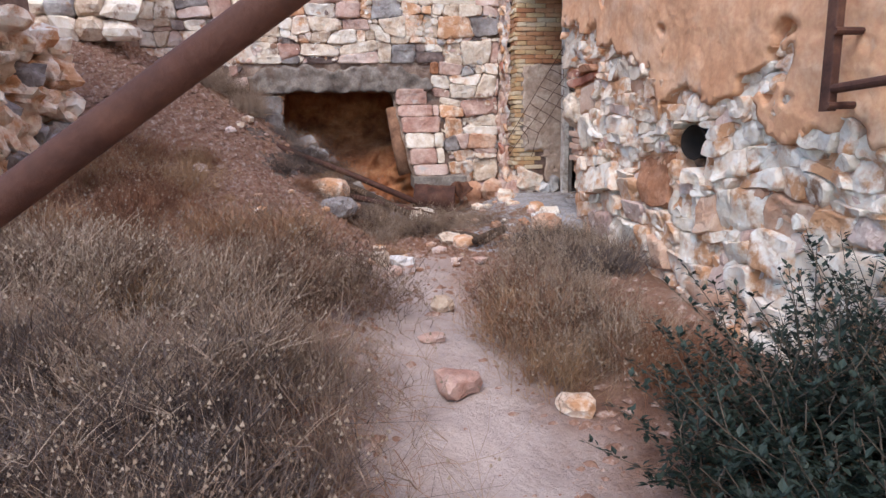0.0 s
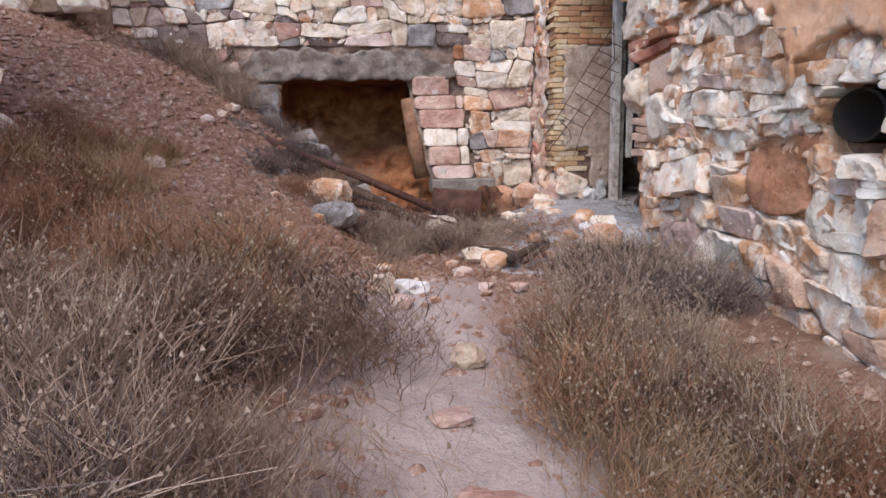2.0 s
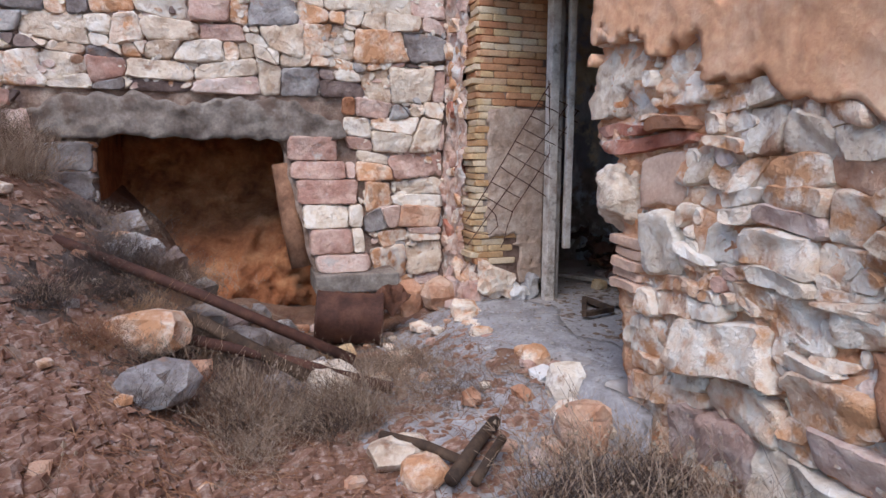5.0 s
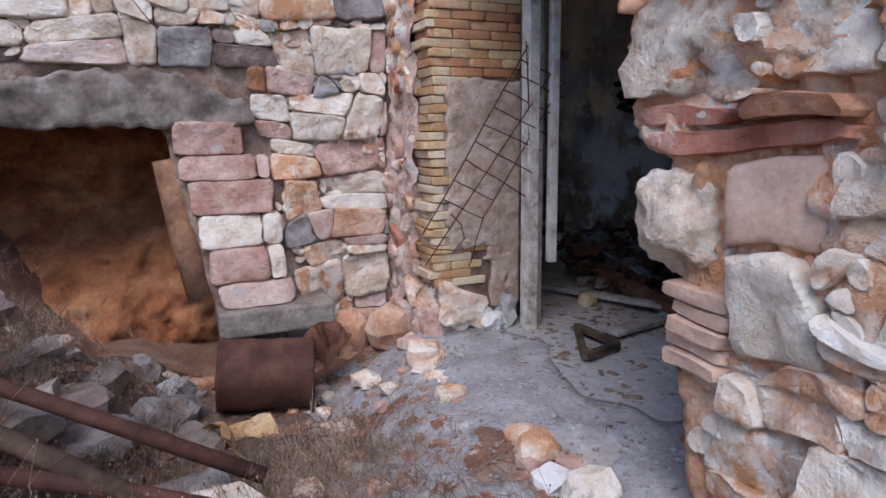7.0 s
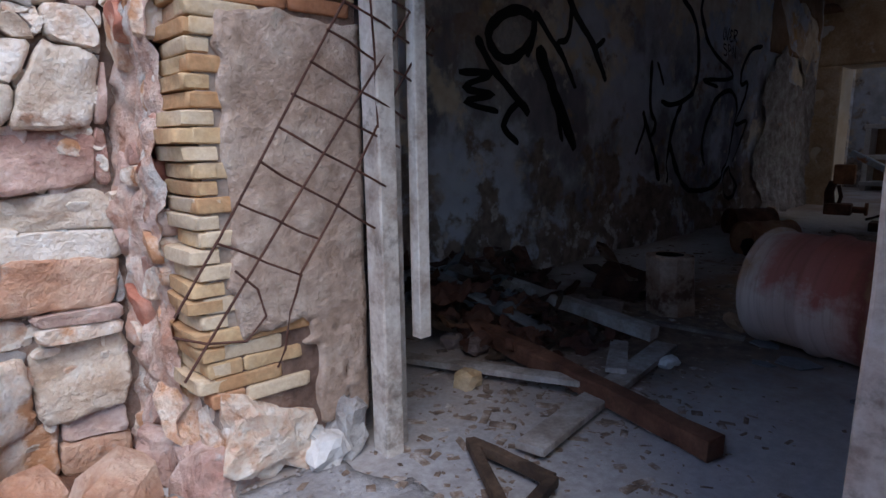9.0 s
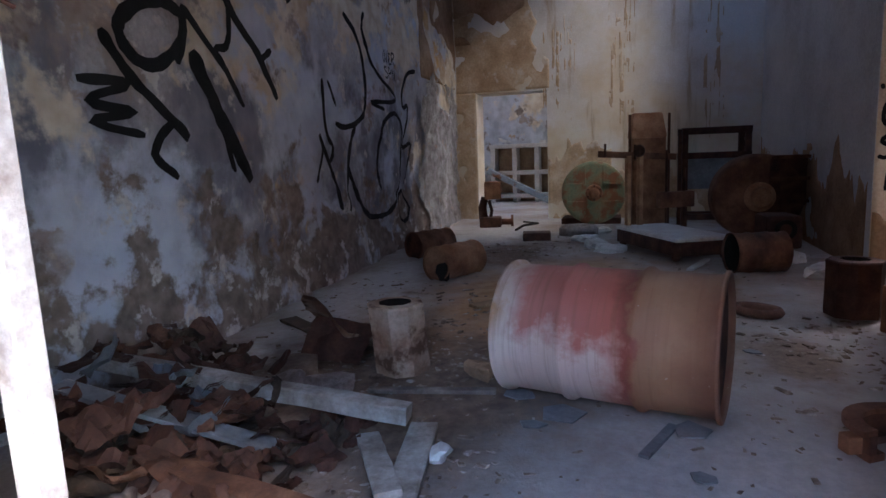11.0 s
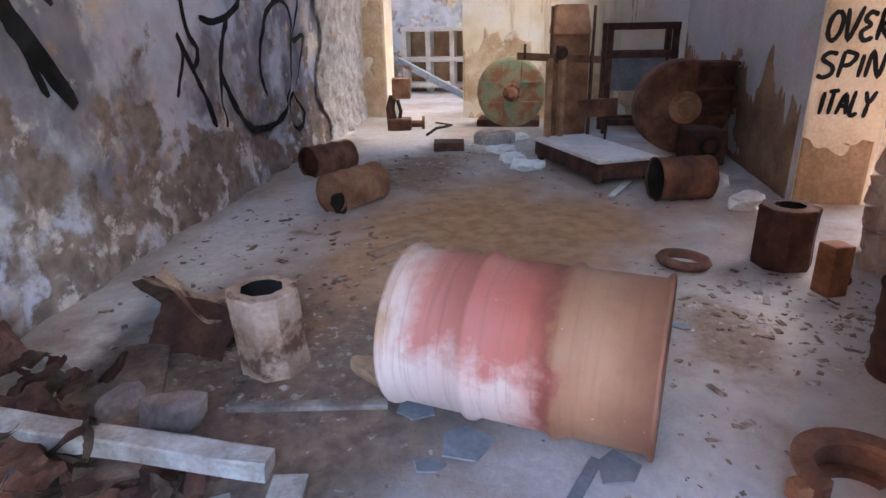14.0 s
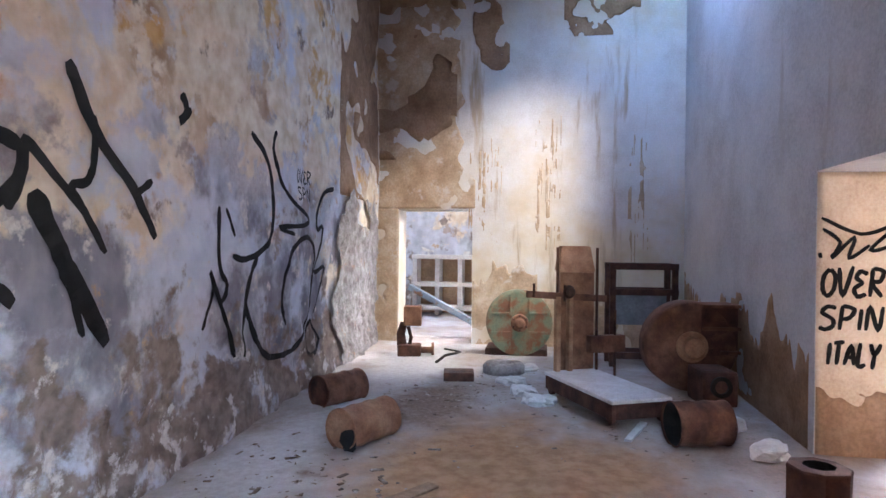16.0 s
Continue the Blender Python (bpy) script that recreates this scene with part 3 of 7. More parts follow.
M_FLOOR = surface("dusty_concrete_floor", [(0.25, 0.19, 0.15), (0.36, 0.3, 0.26), (0.46, 0.42, 0.4)], 0.9, 0.95, 0.5, 50, dist=0.01)
layer(M_FLOOR, ((0.38, 0.35, 0.34), (0.5, 0.47, 0.46)), 1.1, (3, 1, 2), 0.38, 0.72)
layer(M_FLOOR, ((0.17, 0.11, 0.075), (0.27, 0.19, 0.14)), 3.2, (1, 6, 2), 0.54, 0.82)
M_RUST = surface("rusted_steel", [(0.055, 0.026, 0.018), (0.13, 0.058, 0.036), (0.23, 0.115, 0.07)], 6, 0.85, 0.5, 80, metal=0.2, spread=0.25, dist=0.004)
M_WOOD_GREY = surface("weathered_grey_wood", [(0.14, 0.11, 0.095), (0.26, 0.22, 0.19), (0.41, 0.37, 0.34)], 8, 0.88, 0.5, 60, spread=0.3, dist=0.006)
M_WOOD_DARK = surface("dark_charred_wood", [(0.03, 0.02, 0.016), (0.07, 0.045, 0.03), (0.14, 0.09, 0.06)], 8, 0.9, 0.6, 50, dist=0.008)


# ---- ground of the yard ----
def gz(x, y):
    base = -0.62 + 0.105 * y if y < 4.2 else -0.18 + 0.02 * (y - 4.2)
    base = max(base, -1.0)
    edge = 0.25 - 0.1 * smooth01(y, 5, 7.4) + 0.15 * nrm(y, 3.1, 0, 0.7)
    d = max(0.0, edge - x)
    top = 0.7 + 2.8 * smooth01(y, 4.0, 7.3)
    rise = top * (1 - math.exp(-(0.55 + 0.45 * smooth01(y, 4.5, 7.2)) * d * smooth01(d, -0.2, 0.6) / top))
    base += rise * (0.35 + 0.65 * smooth01(y, 0.5, 4.2))
    step = smooth01(x, 1.15 + 0.25 * (y - 6.2), 1.75) * smooth01(y, 4.9, 5.7) * smooth01(8.0 - y, 0.5, 1.4)
    base = base * (1 - step) - 0.015 * step
    if x > 1.95:
        base = min(base, -0.25) - 0.2 * smooth01(x, 1.95, 2.2)
    base -= 0.12 * smooth01(x, 0.1, 0.5) * smooth01(1.5 - x, 0, 0.4) * smooth01(y, 5.6, 6.3)
    bank = smooth01(x, 0.7, 1.7) * (1 - smooth01(y, 3.6, 5.2))
    base += 0.12 * bank
    return base + 0.035 * fbm(x, y, 0, 1.7) + 0.012 * fbm(x, y, 4, 7)


fine_x = [-4.2 + 0.06 * i for i in range(105)]
fine_y = [-1.5 + 0.06 * i for i in range(165)]
gx = [-80, -50, -30, -18, -12, -9, -7, -5.5, -4.8] + fine_x + [2.3, 3, 4, 6, 9, 13, 20, 30, 50, 80]
gy = [-80, -50, -30, -18, -10, -6, -4, -2.8, -2] + fine_y + [8.8, 9.5, 11, 14, 20, 30, 50, 80]
bm = bmesh.new()
grid(bm, gx, gy, lambda x, y: (x, y, gz(x, y)))
ground = solid("ground", bm, M_EARTH, "dry reddish earth with dust, gravel and a trodden path", "ground", True, "structure")

def trodden(m):
    """Pale dust along the trodden line, fading unevenly into the earth."""
    n, l = m.node_tree.nodes, m.node_tree.links
    b = n["Principled BSDF"]
    under = b.inputs["Base Color"].links[0].from_socket

    def maths(op, a, c, e=None):
        k = n.new("ShaderNodeMath")
        k.operation = op
        for i, v in enumerate((a, c, e)):
            if isinstance(v, (int, float)):
                k.inputs[i].default_value = v
            elif v is not None:
                l.new(v, k.inputs[i])
        return k.outputs[0]

    geo = n.new("ShaderNodeNewGeometry")
    sp = n.new("ShaderNodeSeparateXYZ")
    l.new(geo.outputs["Position"], sp.inputs[0])
    tx = n.new("ShaderNodeTexNoise")
    tx.inputs["Scale"].default_value, tx.inputs["Detail"].default_value, tx.inputs["Roughness"].default_value = 4, 9, 0.66
    l.new(geo.outputs["Position"], tx.inputs["Vector"])
    mid = maths("MULTIPLY_ADD", maths("SINE", maths("MULTIPLY", sp.outputs["Y"], 1.1), 0), 0.1, 0.32)
    off = maths("ABSOLUTE", maths("SUBTRACT", sp.outputs["X"], mid), 0)
    past = maths("MAXIMUM", maths("SUBTRACT", sp.outputs["Y"], 4.3), 0)
    d = maths("ADD", maths("MULTIPLY_ADD", tx.outputs["Fac"], 0.5, off), past)
    cut = n.new("ShaderNodeMapRange")
    cut.interpolation_type = "SMOOTHSTEP"
    cut.inputs[1].default_value, cut.inputs[2].default_value, cut.inputs[3].default_value, cut.inputs[4].default_value = 0.46, 0.95, 0.94, 0.0
    l.new(d, cut.inputs[0])
    t2 = n.new("ShaderNodeTexNoise")
    t2.inputs["Scale"].default_value, t2.inputs["Detail"].default_value, t2.inputs["Roughness"].default_value = 3, 9, 0.7
    l.new(geo.outputs["Position"], t2.inputs["Vector"])
    cr = n.new("ShaderNodeValToRGB")
    cr.color_ramp.elements[0].position, cr.color_ramp.elements[1].position = 0.35, 0.62
    cr.color_ramp.elements[0].color, cr.color_ramp.elements[1].color = (0.34, 0.27, 0.245, 1), (0.5, 0.41, 0.37, 1)
    l.new(t2.outputs["Fac"], cr.inputs[0])
    mx = n.new("ShaderNodeMix")
    mx.data_type = "RGBA"
    l.new(cut.outputs[0], mx.inputs[0])
    l.new(under, mx.inputs[6])
    l.new(cr.outputs[0], mx.inputs[7])
    l.new(mx.outputs[2], b.inputs["Base Color"])


trodden(M_EARTH)
bm = bmesh.new()
sheet(bm, -0.5, 1.4, -1.4, 4.6, 0.06, lambda a, b: (a, b, gz(a, b) + 0.004), lambda a, b: abs(a - 0.32 - 0.1 * math.sin(b * 1.1)) < 0.3 + 0.1 * fbm(a, b, 3, 2))
solid("path", bm, M_EARTH, "trodden dusty path, pale and bare", "path", True, "structure")

M_GRIT = surface("grey_grit", [(0.24, 0.22, 0.215), (0.34, 0.325, 0.33), (0.46, 0.45, 0.46)], 4, 0.95, 0.9, 50, dirt=(0.54, 0.53, 0.53), dirt_scale=9, dirt_at=0.6, dist=0.02)
bm = bmesh.new()
sheet(bm, 0.5, 2.35, 4.3, 7.0, 0.045, lambda a, b: (a, b, max(gz(min(a, 1.9), b) + 0.007, -9 if a < 1.72 else 0.004 + 0.006 * fbm(a, b, 0, 1.5)) + 0.008 * fbm(a, b, 6, 9)), lambda a, b: fbm(a, b, 11, 1.3) + 0.3 * fbm(a, b, 11, 6) > -0.45 + 0.9 * smooth01(1.3 - a, 0, 0.7) + 0.5 * smooth01(a, 2.05, 2.35) + 0.6 * smooth01(4.8 - b, 0, 0.4) and not (a > 1.85 and not 5.12 < b < 6.8), lambda a, b: (a, b, -0.3))
solid("threshold_grit", bm, M_GRIT, "grey gritty dust spread over the threshold", "grit", True, "structure")

# ---- the stone building: its outer wall along the yard ----
wall_west = empty("wall_west", Matrix(), "rubble stone wall with flaking orange plaster, limewashed below", "wall", kind="structure")
bm = bmesh.new()
for y0, y1, z0, z1 in ((-6, 3.04, -1.2, 5.6), (3.32, 4.94, -1.2, 5.6), (3.04, 3.32, -1.2, 0.59), (3.04, 3.32, 0.79, 5.6), (4.94, 5.05, 0.3, 5.6), (5.05, 5.27, 1.1, 5.6)):
    box(bm, 1.97, y0, z0, 2.4, y1, z1)
box(bm, 2.3, 3.0, 0.5, 2.4, 3.35, 0.9)
box(bm, 1.95, 6.88, -1.2, 2.4, 9.0, 5.6)
box(bm, 1.95, 5.27, 2.45, 2.4, 6.88, 5.6)
part("wall_core", bm, M_MORTAR, wall_west)


def west(a, b, d):
    """On the outer face: a along y, b up, d out of the wall."""
    wa, wb = a + 0.05 * fbm(a, b, 1, 1.6), b + 0.09 * fbm(a, b, 5, 1.1)
    return (1.9 - d - 0.03 * fbm(a, b, 9, 0.8), wa, wb)


def along(x, pts):
    """Straight runs between (x, value) pairs."""
    for (x0, v0), (x1, v1) in zip(pts, pts[1:]):
        if x <= x1:
            return v0 + (v1 - v0) * max(0, (x - x0) / (x1 - x0))
    return pts[-1][1]


def jamb_y(z):
    """Where the broken edge of the wall stands at each height."""
    return along(z, [(-0.3, 4.86), (0.1, 4.95), (0.3, 5.02), (0.48, 5.06), (0.56, 5.13), (0.64, 5.08), (0.76, 5.09), (1.05, 5.15), (1.12, 5.24), (1.2, 5.32), (1.3, 5.35), (3.0, 5.36)])


PLASTER_FOOT = [(-3, 0.7), (2.0, 0.68), (2.5, 0.74), (2.65, 0.84), (3.2, 0.93), (3.55, 1.0), (3.8, 1.17), (4.1, 1.33), (4.3, 1.3), (4.55, 1.26), (4.85, 1.42), (5.4, 1.55)]
BARE = [(2.5, 1.0, 0.13, 0.12), (2.46, 1.16, 0.08, 0.06), (4.7, 1.38, 0.13, 0.2), (5.1, 1.42, 0.2, 0.2)]


def plaster_on(a, b):
    if a > jamb_y(b) - 0.01:
        return False
    low = along(a, PLASTER_FOOT) + 0.14 * fbm(a, 2, 1, 3.2) + 0.05 * fbm(a, b, 3, 9) + 0.025 * fbm(a, b, 3, 24)
    for ca, cb, ra, rb in BARE:
        if ((a - ca) / ra) ** 2 + ((b - cb) / rb) ** 2 < 0.8 + 0.8 * fbm(a, b, 4, 9) + 0.4 * fbm(a, b, 4, 25):
            return False
    return b > low and fbm(a, b, 8, 2.6) + 0.3 * fbm(a, b, 2, 9) < 0.44


bm = bmesh.new()
sheet(bm, -6, 0.5, -1.2, 5.6, 0.15, lambda a, b: west(a, b, 0.02 + 0.03 * fbm(a, b, 2, 4)))
sheet(bm, 0.5, 5.4, -0.9, 3.4, 0.022, lambda a, b: west(a, b, 0.006 + 0.025 * fbm(a, b, 2, 4) + 0.03 * fbm(a, b, 2, 13) + 0.02 * fbm(a, b, 2, 32)), lambda a, b: ((a - 3.18) / 0.19) ** 2 + ((b - 0.69) / 0.16) ** 2 > 1 and a < jamb_y(b) - 0.02, lambda a, b: (2.1, a, b))
sheet(bm, 0.5, 5.3, 3.4, 5.6, 0.15, lambda a, b: west(a, b, 0.02))
part("mortar_bed", bm, M_BED, wall_west, smooth=True)
bm = bmesh.new()
sheet(bm, 0.9, 5.38, 0.45, 3.0, 0.02, lambda a, b: west(a, b, 0.064 + 0.014 * fbm(a, b, 5, 1.6) + 0.008 * fbm(a, b, 5, 6) + 0.006 * fbm(a, b, 5, 22)), plaster_on, lambda a, b: west(a, b, -0.02))
sheet(bm, -2.0, 0.9, 0.3, 3.0, 0.1, lambda a, b: west(a, b, 0.075 + 0.02 * fbm(a, b, 5, 1.6)), plaster_on, lambda a, b: west(a, b, -0.02))
sheet(bm, -2.0, 5.3, 3.0, 5.6, 0.1, lambda a, b: west(a, b, 0.075 + 0.02 * fbm(a, b, 5, 1.6)))
part("plaster", bm, M_PLASTER_ORANGE, wall_west, "flaking orange plaster", True)

# ---- the terrace wall with the low opening ----
NICHE = [(-0.8, -0.2), (0.8, -0.2), (0.49, 1.21), (-0.77, 1.21)]
wall_north = empty("wall_north", Matrix(), "terrace wall of cream, pink and grey rubble stone", "wall", kind="structure")


def in_niche(a, b):
    return b < 1.21 and -0.78 < a < 0.8 - 0.22 * (b + 0.2)


def north(a, b, d):
    """On the terrace wall's face: a along x, b up, d out of the wall; the foot right of the opening leans out."""
    lean = 0.38 * smooth01(1.3 - b, 0, 1.4) * smooth01(a, 0.2, 0.6) * (1 - smooth01(a, 1.0, 1.5))
    return (a + 0.03 * fbm(a, b, 7, 1.4), 7.58 - d - lean - 0.02 * fbm(a, b, 1, 0.9), b + 0.05 * fbm(a, b, 3, 1.1) * smooth01(b, 1.5, 1.9))


bm = bmesh.new()
box(bm, -8, 7.62, -1, -0.85, 8.6, 5.2)
box(bm, 0.85, 7.62, -1, 1.95, 8.6, 5.2)
box(bm, -0.85, 7.62, 1.3, 0.85, 8.6, 5.2)
part("wall_core", bm, M_MORTAR, wall_north)
bm = bmesh.new()
sheet(bm, -8, 1.92, -0.6, 5.2, 0.07, lambda a, b: north(a, b, -0.012 + 0.02 * fbm(a, b, 2, 4) + 0.012 * fbm(a, b, 2, 15)), lambda a, b: not in_niche(a, b), lambda a, b: (a, 7.75, b))
part("mortar_bed", bm, M_JOINT, wall_north, smooth=True)
bm = bmesh.new()
sheet(bm, -1.0, 1.0, -0.5, 1.45, 0.03, lambda a, b: (a, 8.95 - 1.0 * smooth01(1.05 - b, 0, 1.1) + 0.2 * fbm(a, b, 3, 1.8) + 0.13 * fbm(a, b, 3, 5) + 0.05 * fbm(a, b, 3, 14), b))
M_NICHE = surface("orange_earth", [(0.16, 0.06, 0.03), (0.4, 0.16, 0.07), (0.54, 0.28, 0.14)], 4, 0.95, 1.0, 28, dist=0.04)
part("earth_face", bm, M_NICHE, wall_north, "orange earth and rock inside the opening", True)

# ---- the room ----
def fz(x, y):
    return 0.075 * smooth01(x, 4, 11.8) + 0.006 * fbm(x, y, 0, 1.5)


bm = bmesh.new()
sheet(bm, 1.5, 12.4, 3.2, 9.3, 0.07, lambda a, b: (a, b, fz(a, b)), lambda a, b: a > 2.1 or (5.0 < b < 6.9 and a > 1.82 + 0.1 * fbm(b, a, 0, 6)), lambda a, b: (a, b, -0.25))
floor = solid("floor", bm, M_FLOOR, "dusty stained concrete floor strewn with debris", "floor", True, "structure")


def nwall(a, b):
    """The plastered face of the room's long wall."""
    return left_y(a) - 0.05 * fbm(a, b, 2, 0.8) - 0.012 * fbm(a, b, 2, 5) - 0.06 * smooth01(0.5 - b, 0, 0.5) - 0.035 * fbm(a, b, 12, 4.5) * smooth01(1.5 - b, 0, 0.9)


def left_y(x):
    return 8.36 + 0.024 * (x - 4)


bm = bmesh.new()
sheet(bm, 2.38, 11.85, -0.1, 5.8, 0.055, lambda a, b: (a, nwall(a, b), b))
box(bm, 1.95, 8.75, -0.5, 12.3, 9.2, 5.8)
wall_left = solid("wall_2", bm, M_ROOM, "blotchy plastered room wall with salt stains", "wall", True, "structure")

BX, DY0, DY1, DZ = 11.8, 7.04, 8.19, 2.12
bm = bmesh.new()
for y0, y1, z0, z1 in ((3.4, DY0, -0.5, 5.8), (DY1, 9.2, -0.5, 5.8), (DY0, DY1, DZ, 5.8), (DY0, DY1, -0.5, 0.05)):
    box(bm, BX, y0, z0, BX + 0.5, y1, z1)
wall_back = solid("wall_3", bm, M_ROOM_BACK, "limewashed end wall with a doorway and rust streaks", "wall", kind="structure")

SY, OX0, OX1, OZ = 3.96, 6.36, 7.5, 2.15
bm = bmesh.new()
for x0, x1, z0, z1 in ((1.95, OX0, -0.5, 5.8), (OX1, BX, -0.5, 5.8), (OX0, OX1, OZ, 5.8), (OX0, OX1, -0.5, 0.0)):
    box(bm, x0, SY - 0.55, z0, x1, SY, z1)
wall_right = solid("wall_4", bm, M_ROOM_SIDE, "limewashed side wall with an open doorway", "wall", kind="structure")

bm = bmesh.new()
for x0, x1, y0, y1 in ((1.9, 9.2, 3.4, 9.2), (9.2, 10.4, 5.0, 9.2), (10.4, 12.3, 3.4, 9.2), (9.2, 10.4, 3.4, 4.1)):
    box(bm, x0, y0, 5.6, x1, y1, 5.75)
ceiling = solid("ceiling", bm, M_WOOD_DARK, "dark boarded roof, partly fallen in", "ceiling", kind="structure")

# ---- more materials ----
M_DRY = surface("dry_stalks", [(0.1, 0.064, 0.045), (0.21, 0.14, 0.098), (0.38, 0.285, 0.21)], 9, 0.9, 0, spread=0.4)
M_DRY_RED = surface("reddish_dry_stalks", [(0.14, 0.06, 0.035), (0.27, 0.14, 0.08), (0.36, 0.23, 0.13)], 9, 0.9, 0, spread=0.4)
M_SEED = surface("pale_seed_heads", [(0.22, 0.16, 0.11), (0.36, 0.28, 0.21)], 9, 0.9, 0)
M_LEAF = surface("dark_green_leaf", [(0.008, 0.014, 0.011), (0.018, 0.03, 0.022), (0.034, 0.052, 0.038)], 14, 0.6, 0)
M_TWIG = surface("twig_bark", [(0.07, 0.05, 0.035), (0.16, 0.12, 0.09)], 9, 0.9, 0)
M_BLACK = surface("black_spray_paint", [(0.003, 0.003, 0.0035), (0.008, 0.008, 0.009)], 4, 0.8, 0)
M_OCHRE_WALL = surface("ochre_plaster", [(0.34, 0.22, 0.13), (0.5, 0.36, 0.23), (0.64, 0.53, 0.4)], 2.5, 0.92, 0.5, 30, dirt=(0.6, 0.52, 0.43), dirt_scale=3, dirt_at=0.57)
M_SALT = surface("salt_crust", [(0.5, 0.45, 0.42), (0.64, 0.61, 0.59)], 6, 0.95, 0.6, 40)
M_CREAMCAN = surface("rusty_cream_tin", [(0.25, 0.13, 0.08), (0.43, 0.31, 0.23), (0.54, 0.43, 0.34)], 4, 0.75, 0.4, 50, dirt=(0.12, 0.06, 0.035), dirt_scale=5, dirt_at=0.5)
M_GREEN_RUST = surface("green_paint_over_rust", [(0.13, 0.17, 0.11), (0.2, 0.2, 0.12), (0.26, 0.13, 0.06)], 5, 0.75, 0.4, 50, dirt=(0.22, 0.1, 0.05), dirt_scale=5, dirt_at=0.48)
M_WOOD_BROWN = surface("brown_timber", [(0.08, 0.05, 0.035), (0.17, 0.11, 0.08), (0.28, 0.2, 0.15)], 7, 0.9, 0.5, 50, dist=0.006)
M_RUST_LIGHT = surface("orange_rust", [(0.14, 0.062, 0.033), (0.26, 0.125, 0.068), (0.38, 0.21, 0.12)], 5, 0.85, 0.4, 60, spread=0.25)
M_RUST_DARK = surface("dark_rust", [(0.035, 0.016, 0.012), (0.075, 0.032, 0.022), (0.12, 0.055, 0.035)], 7, 0.8, 0.4, 60)
M_SLATE = surface("blue_grey_slate", [(0.13, 0.135, 0.145), (0.24, 0.245, 0.26)], 6, 0.6, 0.3, 40)
M_WHITE = surface("chalky_white", [(0.55, 0.52, 0.5), (0.7, 0.68, 0.66)], 8, 0.9, 0.5, 40)
M_BLUE_PIPE = surface("blue_painted_steel", [(0.2, 0.25, 0.32), (0.34, 0.4, 0.48)], 5, 0.6, 0.2, 40, dirt=(0.25, 0.12, 0.07), dirt_scale=5)
# near-black: shade painted into hollows, and the hose's own black
M_DARK = surface("black_and_hollow_shade", [(0.012, 0.009, 0.008), (0.03, 0.022, 0.018)], 5, 0.95, 0)


def drum_paint():
    """White ends, a faded red middle and brown rust along the drum's length."""
    m = surface("faded_red_and_white_drum", [(0.4, 0.3, 0.25), (0.6, 0.52, 0.47)], 4, 0.6, 0.3, 50)
    n, l = m.node_tree.nodes, m.node_tree.links
    b = n["Principled BSDF"]
    tc = n.new("ShaderNodeTexCoord")
    sp = n.new("ShaderNodeSeparateXYZ")
    l.new(tc.outputs["Object"], sp.inputs[0])
    nz = n.new("ShaderNodeTexNoise")
    nz.inputs["Scale"].default_value, nz.inputs["Detail"].default_value, nz.inputs["Roughness"].default_value = 5, 8, 0.65
    l.new(tc.outputs["Object"], nz.inputs["Vector"])
    ad = n.new("ShaderNodeMath")
    ad.operation = "MULTIPLY_ADD"
    l.new(nz.outputs["Fac"], ad.inputs[0])
    ad.inputs[1].default_value = 0.32
    l.new(sp.outputs["Z"], ad.inputs[2])
    cr = n.new("ShaderNodeValToRGB")
    stops = [(0.17, (0.2, 0.09, 0.055)), (0.36, (0.34, 0.18, 0.1)), (0.46, (0.3, 0.14, 0.075)), (0.5, (0.24, 0.07, 0.05)), (0.58, (0.42, 0.12, 0.085)), (0.92, (0.46, 0.17, 0.13)), (0.98, (0.5, 0.3, 0.24)), (1.03, (0.56, 0.41, 0.33)), (1.08, (0.46, 0.26, 0.14))]
    el = cr.color_ramp.elements
    while len(el) < len(stops):
        el.new(0.5)
    for e, (p, c) in zip(el, stops):
        e.position, e.color = p / 1.1, (*c, 1)
    dv = n.new("ShaderNodeMath")
    dv.operation = "DIVIDE"
    l.new(ad.outputs[0], dv.inputs[0])
    dv.inputs[1].default_value = 1.1
    l.new(dv.outputs[0], cr.inputs[0])
    up = n.new("ShaderNodeMath")
    up.operation = "MULTIPLY_ADD"
    l.new(nz.outputs["Fac"], up.inputs[0])
    up.inputs[1].default_value = 0.5
    neg = n.new("ShaderNodeMath")
    neg.operation = "MULTIPLY"
    neg.inputs[1].default_value = -1.0
    l.new(sp.outputs["X"], neg.inputs[0])
    l.new(neg.outputs[0], up.inputs[2])
    fade = n.new("ShaderNodeValToRGB")
    fade.color_ramp.elements[0].position, fade.color_ramp.elements[1].position = 0.16, 0.27
    l.new(up.outputs[0], fade.inputs[0])
    chalk = n.new("ShaderNodeMix")
    chalk.data_type = "RGBA"
    gate = n.new("ShaderNodeValToRGB")
    gate.color_ramp.elements[0].position, gate.color_ramp.elements[1].position = 0.52, 0.64
    l.new(ad.outputs[0], gate.inputs[0])
    mu = n.new("ShaderNodeMath")
    mu.operation = "MULTIPLY"
    l.new(fade.outputs[0], mu.inputs[0])
    l.new(gate.outputs[0], mu.inputs[1])
    mu2 = n.new("ShaderNodeMath")
    mu2.operation = "MULTIPLY"
    mu2.inputs[1].default_value = 0.8
    l.new(mu.outputs[0], mu2.inputs[0])
    l.new(mu2.outputs[0], chalk.inputs[0])
    l.new(cr.outputs[0], chalk.inputs[6])
    chalk.inputs[7].default_value = (0.68, 0.55, 0.47, 1)
    mp = n.new("ShaderNodeMapping")
    mp.inputs["Scale"].default_value = (1.2, 1.2, 26)
    l.new(tc.outputs["Object"], mp.inputs["Vector"])
    st = n.new("ShaderNodeTexNoise")
